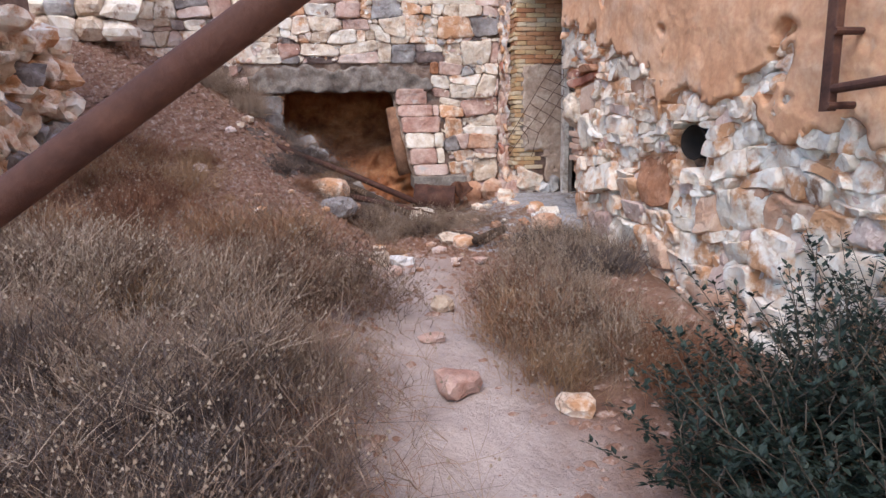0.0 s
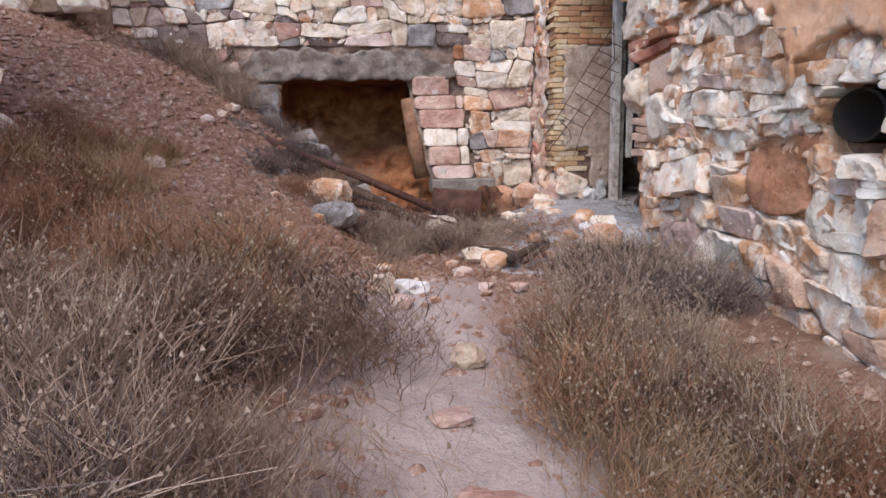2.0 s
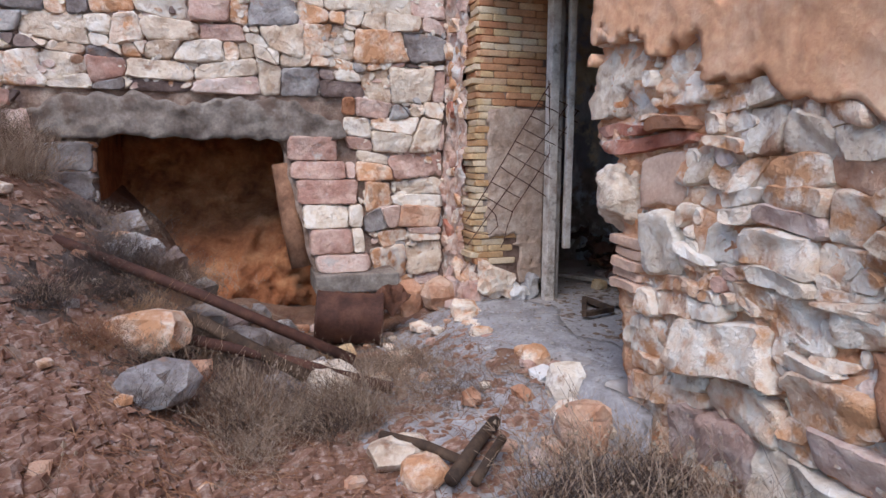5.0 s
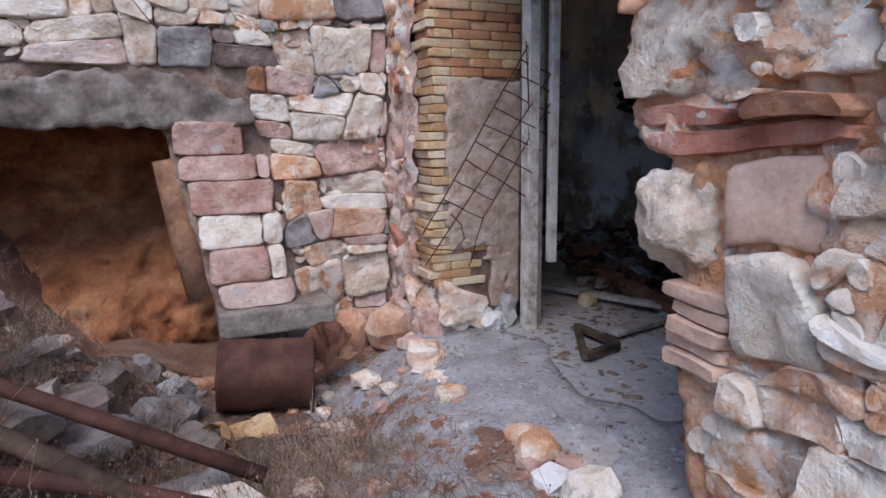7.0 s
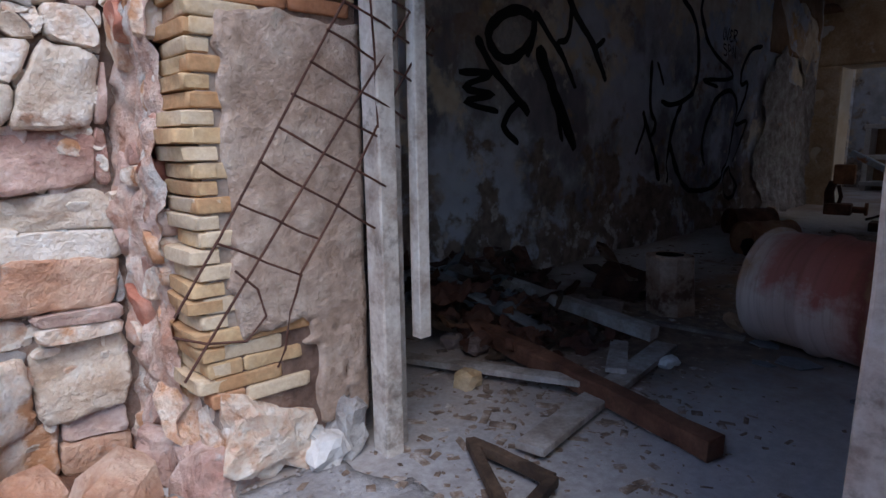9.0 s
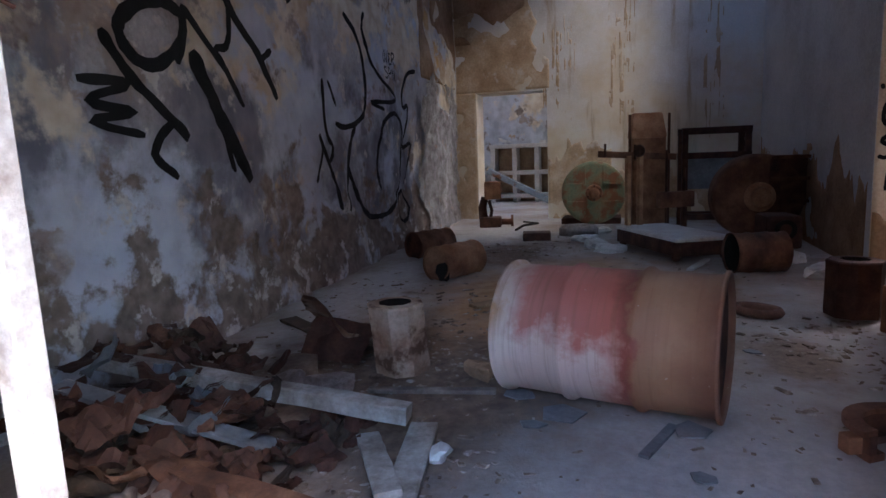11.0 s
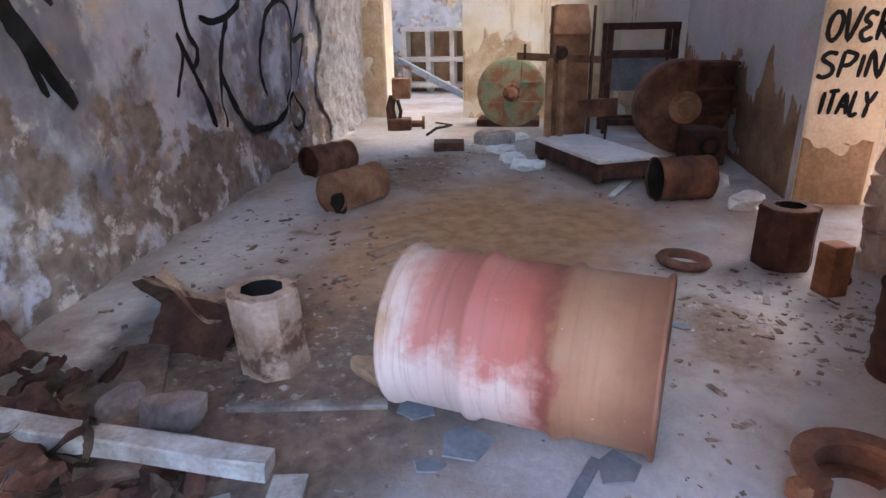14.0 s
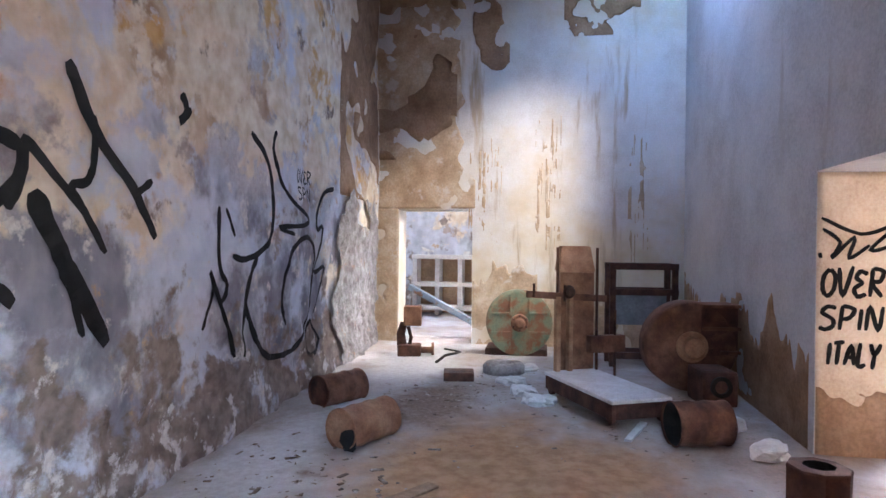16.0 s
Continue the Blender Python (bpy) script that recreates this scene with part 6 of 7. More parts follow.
timber((4.05, 7.7, 0.02), (4.45, 8.0, 0.3), 0.05, 0.03, M_WOOD_GREY, "pale lath standing out of the scrap heap", "lath", 22)


def small_drum(p, q, r, mat, label, open_end=True, name="rusty_pail"):
    """A small drum or pail from p to q; its foot may be open."""
    p, q = Vector(p), Vector(q)
    h = (q - p).length
    t = empty(name, axis_pose(p, q), label, "drum", "small rusted drums")
    bm = bmesh.new()
    lathe(bm, hoops(r, h, (h * 0.33, h * 0.66), 0.007), 32, dent=0.03, seed=p.x, close=False)
    part("shell", bm, mat, t, "", True)
    for zz, nm, on in ((0.02, "bottom", not open_end), (h - 0.02, "lid", True)):
        bm = bmesh.new()
        if on:
            lathe(bm, [(r, zz), (0.5 * r, zz), (0.001, zz)], 28, close=False)
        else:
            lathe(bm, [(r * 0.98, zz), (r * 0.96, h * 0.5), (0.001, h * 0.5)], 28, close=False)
        # an open end's inside has its shade painted near-black
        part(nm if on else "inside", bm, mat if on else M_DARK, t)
    return t


small_drum((6.93, 7.46, 0.17), (7.4, 7.22, 0.17), 0.155, M_RUST_LIGHT, "small rusted drum lying on the floor, end torn open", False)
# black lump added to paint the shade of a torn hole
boulder("dark_hole_lump", 6.9, 7.38, 0.04, (0.02, 0.06, 0.09), 1, M_DARK, "near-black lump painted as the shade in the drum's torn opening")
small_drum((8.02, 8.05, 0.17), (8.45, 7.78, 0.17), 0.15, M_RUST, "small brown drum lying against the wall", False)
small_drum((7.5, 4.98, 0.2), (7.62, 4.55, 0.2), 0.17, M_RUST, "small rusted drum lying open near the side wall", True)
lid_drum = small_drum((5.0, 4.36, 0.0), (4.99, 4.38, 0.4), 0.155, M_RUST_DARK, "dark rusted drum standing with a ringed lid", False)
small_drum((4.46, 4.38, 0.18), (4.8, 4.3, 0.22), 0.165, M_RUST, "rusted pail leaning on the standing drum", True)
small_drum((4.06, 4.4, 0.175), (4.42, 4.32, 0.18), 0.165, M_RUST, "rusted pail lying with its dark bottom showing", False)
lid = next(c for c in lid_drum.children if c.name.startswith("lid"))
bm = bmesh.new()
lathe(bm, [(0.055, 0.385), (0.065, 0.395), (0.055, 0.405), (0.045, 0.395), (0.055, 0.385)], 20, close=False)
part("lid_ring", bm, M_RUST_LIGHT, lid, "rusty lifting ring")
ringo = bmesh.new()
lathe(ringo, [(0.1, 0.01), (0.14, 0.0), (0.16, 0.03), (0.14, 0.06), (0.1, 0.05), (0.1, 0.01)], 28, m=pose(6.13, 5.02, 0.01, 4, 3, 0), close=False)
solid("iron_ring", ringo, M_RUST, "thick rusty iron ring on the floor", "ring", True)
blockb = empty("iron_block", pose(5.8, 4.36, 0.005, 0, 0, 20), "upright rusty iron block with a stub", "iron part")
bm = bmesh.new()
box(bm, -0.06, -0.06, 0, 0.06, 0.06, 0.28, bevel=0.012)
part("body", bm, M_RUST_LIGHT, blockb)
bm = bmesh.new()
tube(bm, [(0.05, -0.04, 0.06), (0.05, -0.16, 0.04)], 0.03, 10)
part("stub", bm, M_RUST_DARK, blockb)

# cast half rings, housing and pipe
mould = empty("cast_half_ring", pose(4.23, 4.9, 0.0, 0, 0, -70) @ Matrix.Scale(0.82, 4), "rusty cast-iron half ring with flanges", "casting")
for r0, r1, z0, z1, nm in ((0.12, 0.2, 0.0, 0.035, "lower_flange"), (0.165, 0.2, 0.035, 0.12, "wall"), (0.165, 0.24, 0.12, 0.145, "upper_flange")):
    bm = bmesh.new()
    prev = None
    for i in range(19):
        a = math.pi * (i / 18) + 0.2
        cur = [bm.verts.new((r * math.cos(a), r * math.sin(a), z)) for r, z in ((r0, z0), (r1, z0), (r1, z1), (r0, z1))]
        if prev:
            for k in range(4):
                bm.faces.new((prev[k], cur[k], cur[(k + 1) % 4], prev[(k + 1) % 4]))
        else:
            bm.faces.new(cur)
        prev = cur
    bm.faces.new(prev[::-1])
    bmesh.ops.recalc_face_normals(bm, faces=bm.faces[:])
    part(nm, bm, M_RUST, mould)
bm = bmesh.new()
box(bm, -0.26, 0.0, 0.02, -0.19, 0.07, 0.1, bevel=0.01)
part("lug", bm, M_RUST_LIGHT, mould)
hou = empty("gear_housing", pose(4.0, 4.6, 0.0, 0, 0, 35), "broken rusty cast housing with a square opening", "casting")
bm = bmesh.new()
for b in ((-0.16, -0.1, 0, 0.16, -0.06, 0.2), (-0.16, 0.06, 0, 0.16, 0.1, 0.2), (-0.16, -0.06, 0, -0.12, 0.06, 0.2), (0.12, -0.06, 0, 0.16, 0.06, 0.2)):
    box(bm, *b, bevel=0.008)
part("case", bm, M_RUST, hou)
bm = bmesh.new()
lathe(bm, [(0.05, 0), (0.05, 0.04), (0.03, 0.04)], 14, m=pose(0, -0.1, 0.1, 90, 0, 0))
part("boss", bm, M_RUST_LIGHT, hou)
bm = bmesh.new()
tube(bm, [(4.02, 4.86, 0.065), (3.0, 5.02, 0.065)], 0.062, 20)
solid("clay_pipe", bm, M_STAIN, "brown round pipe lying on the floor", "pipe", True)

# big wheel of the mill
wheel = empty("flywheel", pose(11.05, 6.3, 0.53, 0, -90, 8), "large disc wheel with flaking green paint over rust", "wheel")
bm = bmesh.new()
lathe(bm, [(0.001, 0.0), (0.4, 0.0), (0.43, -0.02), (0.45, 0.0), (0.45, 0.16), (0.4, 0.18), (0.001, 0.16)], 48, close=False)
bmesh.ops.recalc_face_normals(bm, faces=bm.faces[:])
part("disc", bm, M_GREEN_RUST, wheel, "", True)
bm = bmesh.new()
lathe(bm, [(0.12, 0.15), (0.12, 0.2), (0.09, 0.21), (0.07, 0.19), (0.07, 0.27), (0.04, 0.28), (0.001, 0.28)], 28, close=False)
hub = part("hub", bm, M_RUST_LIGHT, wheel, "", True)
for k in range(6):
    bm = bmesh.new()
    lathe(bm, [(0.013, 0.19), (0.013, 0.215)], 6, m=pose(0.1 * math.cos(k * 1.047), 0.1 * math.sin(k * 1.047), 0))
    part("bolt", bm, M_RUST_DARK, hub)
for k in range(4):
    a = math.pi / 2 * k
    for s in (-1, 1):
        bm = bmesh.new()
        beam(bm, (0.12 * math.cos(a) - s * 0.13 * math.sin(a), 0.12 * math.sin(a) + s * 0.13 * math.cos(a), 0.175), (0.39 * math.cos(a) - s * 0.13 * math.sin(a), 0.39 * math.sin(a) + s * 0.13 * math.cos(a), 0.175), 0.025, 0.03)
        part("rib", bm, M_GREEN_RUST, wheel)
bm = bmesh.new()
box(bm, 10.95, 5.9, 0.06, 11.5, 6.75, 0.16, bevel=0.02)
solid("wheel_base", bm, M_RUST_DARK, "dark rusted base under the disc wheel", "machine base")

# platform scale
sc = empty("platform_scale", pose(8.52, 5.4, 0.05, 0, 0, 26), "rusty platform scale with a dusty steel deck and weighing beam", "scale")
bm = bmesh.new()
box(bm, -0.64, -0.3, 0.19, 0.64, 0.3, 0.225, bevel=0.01)
part("deck", bm, M_SALT, sc, "dusty pale steel deck")
bm = bmesh.new()
for b in ((-0.62, -0.29, 0.05, 0.62, -0.24, 0.185), (-0.62, 0.24, 0.05, 0.62, 0.29, 0.185), (-0.62, -0.24, 0.05, -0.57, 0.24, 0.185), (0.57, -0.24, 0.05, 0.62, 0.24, 0.185)):
    box(bm, *b, bevel=0.008)
part("frame", bm, M_RUST_DARK, sc)
for sx in (-0.55, 0.55):
    for sy in (-0.25, 0.25):
        bm = bmesh.new()
        lathe(bm, [(0.05, -0.02), (0.05, 0.02)], 14, m=pose(sx, sy, 0.05, 90, 0, 0))
        part("wheel", bm, M_RUST_DARK, sc)
for sy in (-0.05, 0.09):
    bm = bmesh.new()
    beam(bm, (0.6, sy + 0.08, 0.1), (0.6, sy + 0.08, 1.0), 0.07, 0.05, 0.0)
    part("column", bm, M_RUST_LIGHT, sc)
bm = bmesh.new()
beam(bm, (0.6, 0.52, 1.03), (0.6, -0.4, 0.97), 0.03, 0.07)
part("weigh_beam", bm, M_RUST, sc)
for sy, z0, z1 in ((0.45, 1.0, 1.14), (-0.28, 0.15, 1.05), (0.1, 0.95, 1.12), (-0.5, 0.1, 0.85)):
    bm = bmesh.new()
    tube(bm, [(0.58, sy, z0), (0.58, sy, z1)], 0.014, 8)
    part("rod", bm, M_RUST, sc)
bm = bmesh.new()
lathe(bm, [(0.05, -0.03), (0.07, 0.0), (0.05, 0.03)], 16, m=pose(0.56, 0.06, 1.05, 0, 90, 0))
part("poise", bm, M_RUST, sc)
bm = bmesh.new()
box(bm, 0.56, -0.62, 0.4, 0.66, -0.2, 0.58, bevel=0.01)
part("weight_box", bm, M_RUST, sc)

# elevator casing behind the scale
cas = empty("elevator_casing", pose(10.3, 5.58, 0.06, 0, 0, 8), "tall rusty sheet-metal elevator casing with a sloping head", "machine")
bm = bmesh.new()
box(bm, -0.16, -0.21, 0, 0.16, 0.2, 1.2, bevel=0.015)
part("trunk", bm, M_RUST_LIGHT, cas)
bm = bmesh.new()
vs = box(bm, -0.18, -0.22, 1.2, 0.2, 0.22, 1.52)
for v in vs:
    if v.co.z > 1.3 and v.co.x < 0:
        v.co.x += 0.1
    if v.co.z > 1.3:
        v.co.y *= 0.8
bmesh.ops.bevel(bm, geom=bm.edges[:], offset=0.012, segments=2, affect="EDGES")
part("head", bm, M_RUST_LIGHT, cas)
for sy in (-0.24, 0.24):
    bm = bmesh.new()
    beam(bm, (-0.17, sy, 0), (-0.17, sy, 1.5), 0.03, 0.03)
    part("corner_angle", bm, M_RUST, cas)

# open frame
fr = empty("angle_iron_rack", pose(10.5, 4.72, 0.06, 0, 0, 4), "tall open rusty angle-iron rack with a grey panel", "rack")
for x in (0, 0.35):
    for y in (-0.38, 0.38):
        bm = bmesh.new()
        beam(bm, (x, y, 0), (x, y, 1.3), 0.07, 0.07)
        part("post", bm, M_RUST_DARK, fr)
for zz in (1.27, 0.95, 0.15):
    for x in (0, 0.35):
        bm = bmesh.new()
        beam(bm, (x, -0.42, zz), (x, 0.42, zz), 0.07, 0.08)
        part("rail", bm, M_RUST_DARK, fr)
bm = bmesh.new()
box(bm, 0.3, -0.36, 0.5, 0.33, 0.36, 0.92, bevel=0.004)
part("panel", bm, M_SLATE, fr)

# blower
blw = empty("centrifugal_blower", pose(9.25, 4.4, 0.06, 0, 0, 6), "large rusty centrifugal blower with a square outlet", "blower")
bm = bmesh.new()
lathe(bm, [(0.001, -0.15), (0.44, -0.15), (0.46, -0.13), (0.46, 0.13), (0.44, 0.15), (0.001, 0.15)], 44, m=pose(0, 0.08, 0.5, 0, -90, 0), close=False)
bmesh.ops.recalc_face_normals(bm, faces=bm.faces[:])
part("volute", bm, M_RUST, blw, "", True)
bm = bmesh.new()
box(bm, -0.15, -0.38, 0.4, 0.15, 0.0, 0.92, bevel=0.012)
part("outlet", bm, M_RUST_DARK, blw)
for zz in (0.48, 0.95, 0.72):
    bm = bmesh.new()
    box(bm, -0.18, -0.4, zz - 0.05, 0.18, -0.02 if zz > 0.6 else -0.2, zz - 0.015, bevel=0.006)
    part("flange", bm, M_RUST, blw)
bm = bmesh.new()
box(bm, -0.62, -0.2, 0.0, -0.18, 0.14, 0.34, bevel=0.04)
bearing_box = part("bearing_box", bm, M_RUST_DARK, blw)
bm = bmesh.new()
lathe(bm, [(0.1, 0.0), (0.1, 0.03), (0.062, 0.03), (0.062, -0.02), (0.001, -0.02)], 20, m=pose(-0.62, -0.03, 0.2, 0, -90, 0), close=False)
part("bearing_ring", bm, M_DARK, bearing_box)
bm = bmesh.new()
lathe(bm, [(0.16, 0), (0.16, 0.02), (0.11, 0.04), (0.1, 0.1)], 20, m=pose(-0.15, 0.08, 0.5, 0, -90, 0))
part("shaft_cover", bm, M_RUST_LIGHT, blw)

# pump beside the end doorway
pmp = empty("rusty_pump", pose(10.7, 7.72, 0.06, 0, 0, 10), "small rusty pump with a box on top and a flanged pipe", "pump")
bm = bmesh.new()
box(bm, -0.14, -0.12, 0, 0.14, 0.2, 0.16, bevel=0.03)
part("base", bm, M_RUST, pmp)
bm = bmesh.new()
tube(bm, [(0, 0.14, 0.1), (0, 0.16, 0.3), (0, 0.12, 0.45)], 0.07, 14, 0.05)
tube(bm, [(0, 0.05, 0.1), (0, 0.02, 0.25), (0, 0.06, 0.4)], 0.025, 10)
part("neck", bm, M_RUST_DARK, pmp, "", True)
bm = bmesh.new()
box(bm, -0.11, -0.12, 0.42, 0.11, 0.12, 0.68, bevel=0.015)
part("tank", bm, M_RUST_LIGHT, pmp)
bm = bmesh.new()
tube(bm, [(0, -0.08, 0.08), (0, -0.26, 0.08)], 0.045, 12)
lathe(bm, [(0.09, 0), (0.09, 0.035)], 18, m=pose(0, -0.26, 0.09, 90, 0, 0))
part("flange", bm, M_RUST, pmp)

bm = bmesh.new()
lathe(bm, [(0.06, 0.1), (0.1, 0.13), (0.22, 0.13), (0.25, 0.09), (0.25, 0.0), (0.06, 0.0), (0.06, 0.1)], 28, m=pose(9.85, 6.42, 0.05), close=False)
solid("stone_disc", bm, M_STONE_GREY, "grey millstone-like disc with a central hole", "disc", True)
bm = bmesh.new()
box(bm, -0.14, -0.17, 0, 0.14, 0.17, 0.1, m=pose(9.4, 6.9, 0.05, 0, 0, 8), bevel=0.01)
solid("brick_block", bm, M_RUST_DARK, "dark broken brick block on the floor", "brick")
bm = bmesh.new()
tube(bm, [(10.2, 7.3, 0.08), (10.6, 7.25, 0.1), (11.0, 7.1, 0.08), (11.2, 7.35, 0.08)], 0.018, 8)
solid("hose", bm, M_DARK, "black hose lying in front of the doorway", "hose", True)
for i, (x, y) in enumerate(((8.9, 6.15), (9.3, 6.3), (8.5, 6.0), (10.0, 6.15), (7.4, 4.3), (8.1, 4.4))):
    boulder("plaster_lump", x, y, 0.03, (0.16, 0.13, 0.06), i * 2.9, M_WHITE, "crumbled white plaster lump on the floor", "plaster lumps", i * 40, 3)

# litter on the room floor
lrd = random.Random(99)
verts, faces = [], []
spots = [(4.6, 7.2, 0.9, 330), (5.4, 6.9, 0.8, 310), (8.6, 7.0, 0.7, 300), (5.6, 4.7, 0.7, 330), (8.0, 4.9, 0.8, 60), (3.3, 6.6, 0.7, 500), (4.2, 5.2, 0.6, 60), (6.6, 7.6, 0.9, 60), (7.5, 6, 2.5, 60), (11.0, 5.5, 1.0, 40), (2.4, 6.5, 0.4, 160), (2.3, 6.1, 0.6, 200), (3.0, 6.2, 0.8, 300), (4.9, 6.9, 1.1, 500), (6.2, 7.7, 1.0, 260), (5.3, 4.6, 0.8, 500), (8.2, 5.2, 1.0, 300), (3.2, 6.9, 0.8, 600), (8.9, 6.4, 0.9, 350)]
for cx, cy, sp, n in spots:
    for i in range(n):
        x, y = lrd.gauss(cx, sp * 0.5), lrd.gauss(cy, sp * 0.5)
        if not (2.0 < x < 11.6 and 4.1 < y < left_y(x) - 0.15):
            continue
        s, a, e = lrd.uniform(0.002, 0.009) * lrd.choice((1, 1, 1, 2)), lrd.uniform(0, 3.14), lrd.choice((1, 1.3, 1.8, 3))
        z0 = fz(x, y) - 0.004
        o = len(verts)
        for k, (px, py) in enumerate(((-e, -1), (e, -0.8), (e * 0.9, 1), (-e, 0.8))):
            verts.append((x + s * (px * math.cos(a) - py * math.sin(a)), y + s * (px * math.sin(a) + py * math.cos(a)), z0))
        for k in range(4):
            v = verts[o + k]
            verts.append((v[0] * 0.9 + x * 0.1, v[1] * 0.9 + y * 0.1, z0 + s * lrd.uniform(0.3, 0.9)))
        faces += [(o + 4, o + 5, o + 6, o + 7)] + [(o + k, o + (k + 1) % 4, o + 4 + (k + 1) % 4, o + 4 + k) for k in range(4)]
M_LITTER = surface("mixed_litter", [(0.06, 0.04, 0.03), (0.22, 0.16, 0.12), (0.55, 0.5, 0.46)], 12, 0.9, 0)
lit = raw("floor_litter", verts, faces, M_LITTER)
tagged(lit, "scattered chips, splinters and crumbs on the floor", "litter", kind="stuff")

# ---- things in the yard ----
rail = bmesh.new()
tube(rail, [(-1.85, 0.45, -0.32), (-0.9, 0.45, 0.329), (0.03, 0.45, 0.965)], 0.013, 14)
solid("rusty_pipe_rail", rail, M_RUST_DARK, "slanting dark rusty pipe rising out of the bank", "pipe", True)
brk = empty("wall_bracket", Matrix(), "dark rusted iron bracket fixed to the plaster", "bracket")
bm = bmesh.new()
beam(bm, (1.75, 2.08, 0.84), (1.75, 2.1, 1.9), 0.035, 0.05)
part("bar", bm, M_RUST_DARK, brk)
bm = bmesh.new()
tube(bm, [(1.75, 2.06, 0.92), (1.74, 1.6, 0.95)], 0.018, 10)
part("arm", bm, M_RUST_DARK, brk)
for zz in (0.86, 1.12, 1.5):
    bm = bmesh.new()
    tube(bm, [(1.86, 2.05, zz), (1.72, 2.05, zz)], 0.014, 8)
    part("bolt", bm, M_RUST_DARK, brk)

bar = empty("crushed_barrel", axis_pose((0.66, 6.83, -0.03), (1.12, 6.76, -0.07)), "crushed rusty barrel stump among dry weeds", "barrel")
bm = bmesh.new()
lathe(bm, hoops(0.178, 0.46, (0.15, 0.3), 0.006), 36, dent=0.08, seed=2.0, close=False)
part("shell", bm, M_RUST_DARK, bar, "", True)
# barrel's hollow, with its shade put into a near-black colour
bm = bmesh.new()
lathe(bm, [(0.168, 0.02), (0.16, 0.2), (0.001, 0.2)], 24, close=False)
part("inside", bm, M_DARK, bar)
crumpled("rust_flap", pose(1.2, 6.88, 0.0, 30, -20, 40), (0.24, 0.18, 0.1), 4.0, M_RUST, "torn flap of rusty barrel metal", "scrap metal")
crumpled("yellow_rag", pose(0.72, 6.5, gz(0.72, 6.5), 10, 15, 30), (0.3, 0.24, 0.12), 9.0, M_BRICK, "crumpled dirty yellow sacking beside the barrel", "rag")


def pole(p, q, r, mat, label):
    bm = bmesh.new()
    tube(bm, [p, tuple((a + b) / 2 + 0.01 for a, b in zip(p, q)), q], r, 10)
    return solid("pole", bm, mat, label, "pole", True, group="fallen poles")


pole((-0.75, 6.35, 0.62), (0.75, 5.75, 0.0), 0.03, M_RUST_DARK, "dark fallen pole sloping down the bank")
pole((-0.5, 6.2, 0.42), (0.5, 5.62, -0.02), 0.035, M_WOOD_DARK, "charred fallen pole on the bank")
pole((-0.3, 5.95, 0.2), (0.9, 5.5, -0.08), 0.03, M_RUST_DARK, "dark fallen pole at the foot of the bank")
pole((0.75, 5.05, -0.1), (1.02, 4.72, -0.1), 0.022, M_WOOD_DARK, "dark stick at the foot of the path")
pole((0.92, 4.62, -0.1), (1.25, 5.0, -0.08), 0.028, M_WOOD_DARK, "dark stick at the foot of the path")
pole((1.0, 4.58, -0.1), (1.2, 4.8, -0.06), 0.02, M_WOOD_DARK, "dark stick at the foot of the path")


def yard_stone(x, y, r, seed, mat, label, rz=0.0, sink=0.0, sub=2):
    return boulder("loose_stone", x, y, gz(x, y) - sink, r, seed, mat, label, "loose stones", rz, sub)


yard_stone(0.42, 2.5, (0.095, 0.1, 0.06), 1.0, M_STONE_PINK, "square pinkish stone beside the path", 10)
yard_stone(0.36, 2.98, (0.08, 0.05, 0.02), 2.0, M_STONE_PINK, "flat pinkish stone set in the path")
yard_stone(0.48, 3.38, (0.07, 0.06, 0.05), 2.6, M_STONE_CREAM, "small pale stone in the path")
yard_stone(0.88, 2.27, (0.085, 0.06, 0.045), 3.0, M_STONE_WHITE, "whitish stone at the path's edge", 150)
yard_stone(-0.56, 1.75, (0.12, 0.13, 0.1), 4.0, M_STONE_GREY, "grey pointed stone in the dry weeds", 30)
yard_stone(-0.3, 1.9, (0.06, 0.06, 0.05), 4.4, M_STONE_OCHRE, "brown stone in the dry weeds", 30)
yard_stone(0.15, 4.2, (0.07, 0.06, 0.06), 5.0, M_STONE_CREAM, "rounded cream stone at the path's end")
yard_stone(0.3, 4.22, (0.1, 0.05, 0.04), 6.0, M_WHITE, "bright white stone at the path's end", 160)
yard_stone(-0.04, 5.66, (0.09, 0.08, 0.08), 7.0, M_STONE_OCHRE, "orange stone resting on the fallen poles")
yard_stone(-0.25, 5.75, (0.2, 0.14, 0.1), 8.0, M_STONE_WHITE, "large whitish stone on the bank")
yard_stone(-0.18, 5.35, (0.17, 0.12, 0.09), 8.5, M_STONE_GREY, "grey stone on the bank")
yard_stone(0.1, 6.3, (0.2, 0.11, 0.08), 9.0, M_STONE_GREY, "grey stone under the pole")
yard_stone(0.62, 5.62, (0.15, 0.1, 0.1), 9.5, M_STONE_CREAM, "squared cream stone below the barrel")
yard_stone(0.38, 5.6, (0.13, 0.1, 0.09), 9.8, M_STONE_GREY, "squared grey stone below the barrel")
yard_stone(0.4, 6.75, (0.16, 0.1, 0.09), 10.2, M_STONE_GREY, "grey rubble stone in the weeds")
yard_stone(1.6, 6.98, (0.11, 0.1, 0.15), 10.6, M_STONE_OCHRE, "pointed reddish stone at the wall's foot")
yard_stone(1.42, 7.12, (0.1, 0.08, 0.15), 10.9, M_STONE_OCHRE, "reddish stone at the wall's foot")
yard_stone(1.66, 6.55, (0.1, 0.07, 0.07), 11.2, M_STONE_WHITE, "white stone at the threshold's edge")
yard_stone(1.68, 5.5, (0.07, 0.06, 0.05), 11.6, M_STONE_WHITE, "white stone by the threshold")
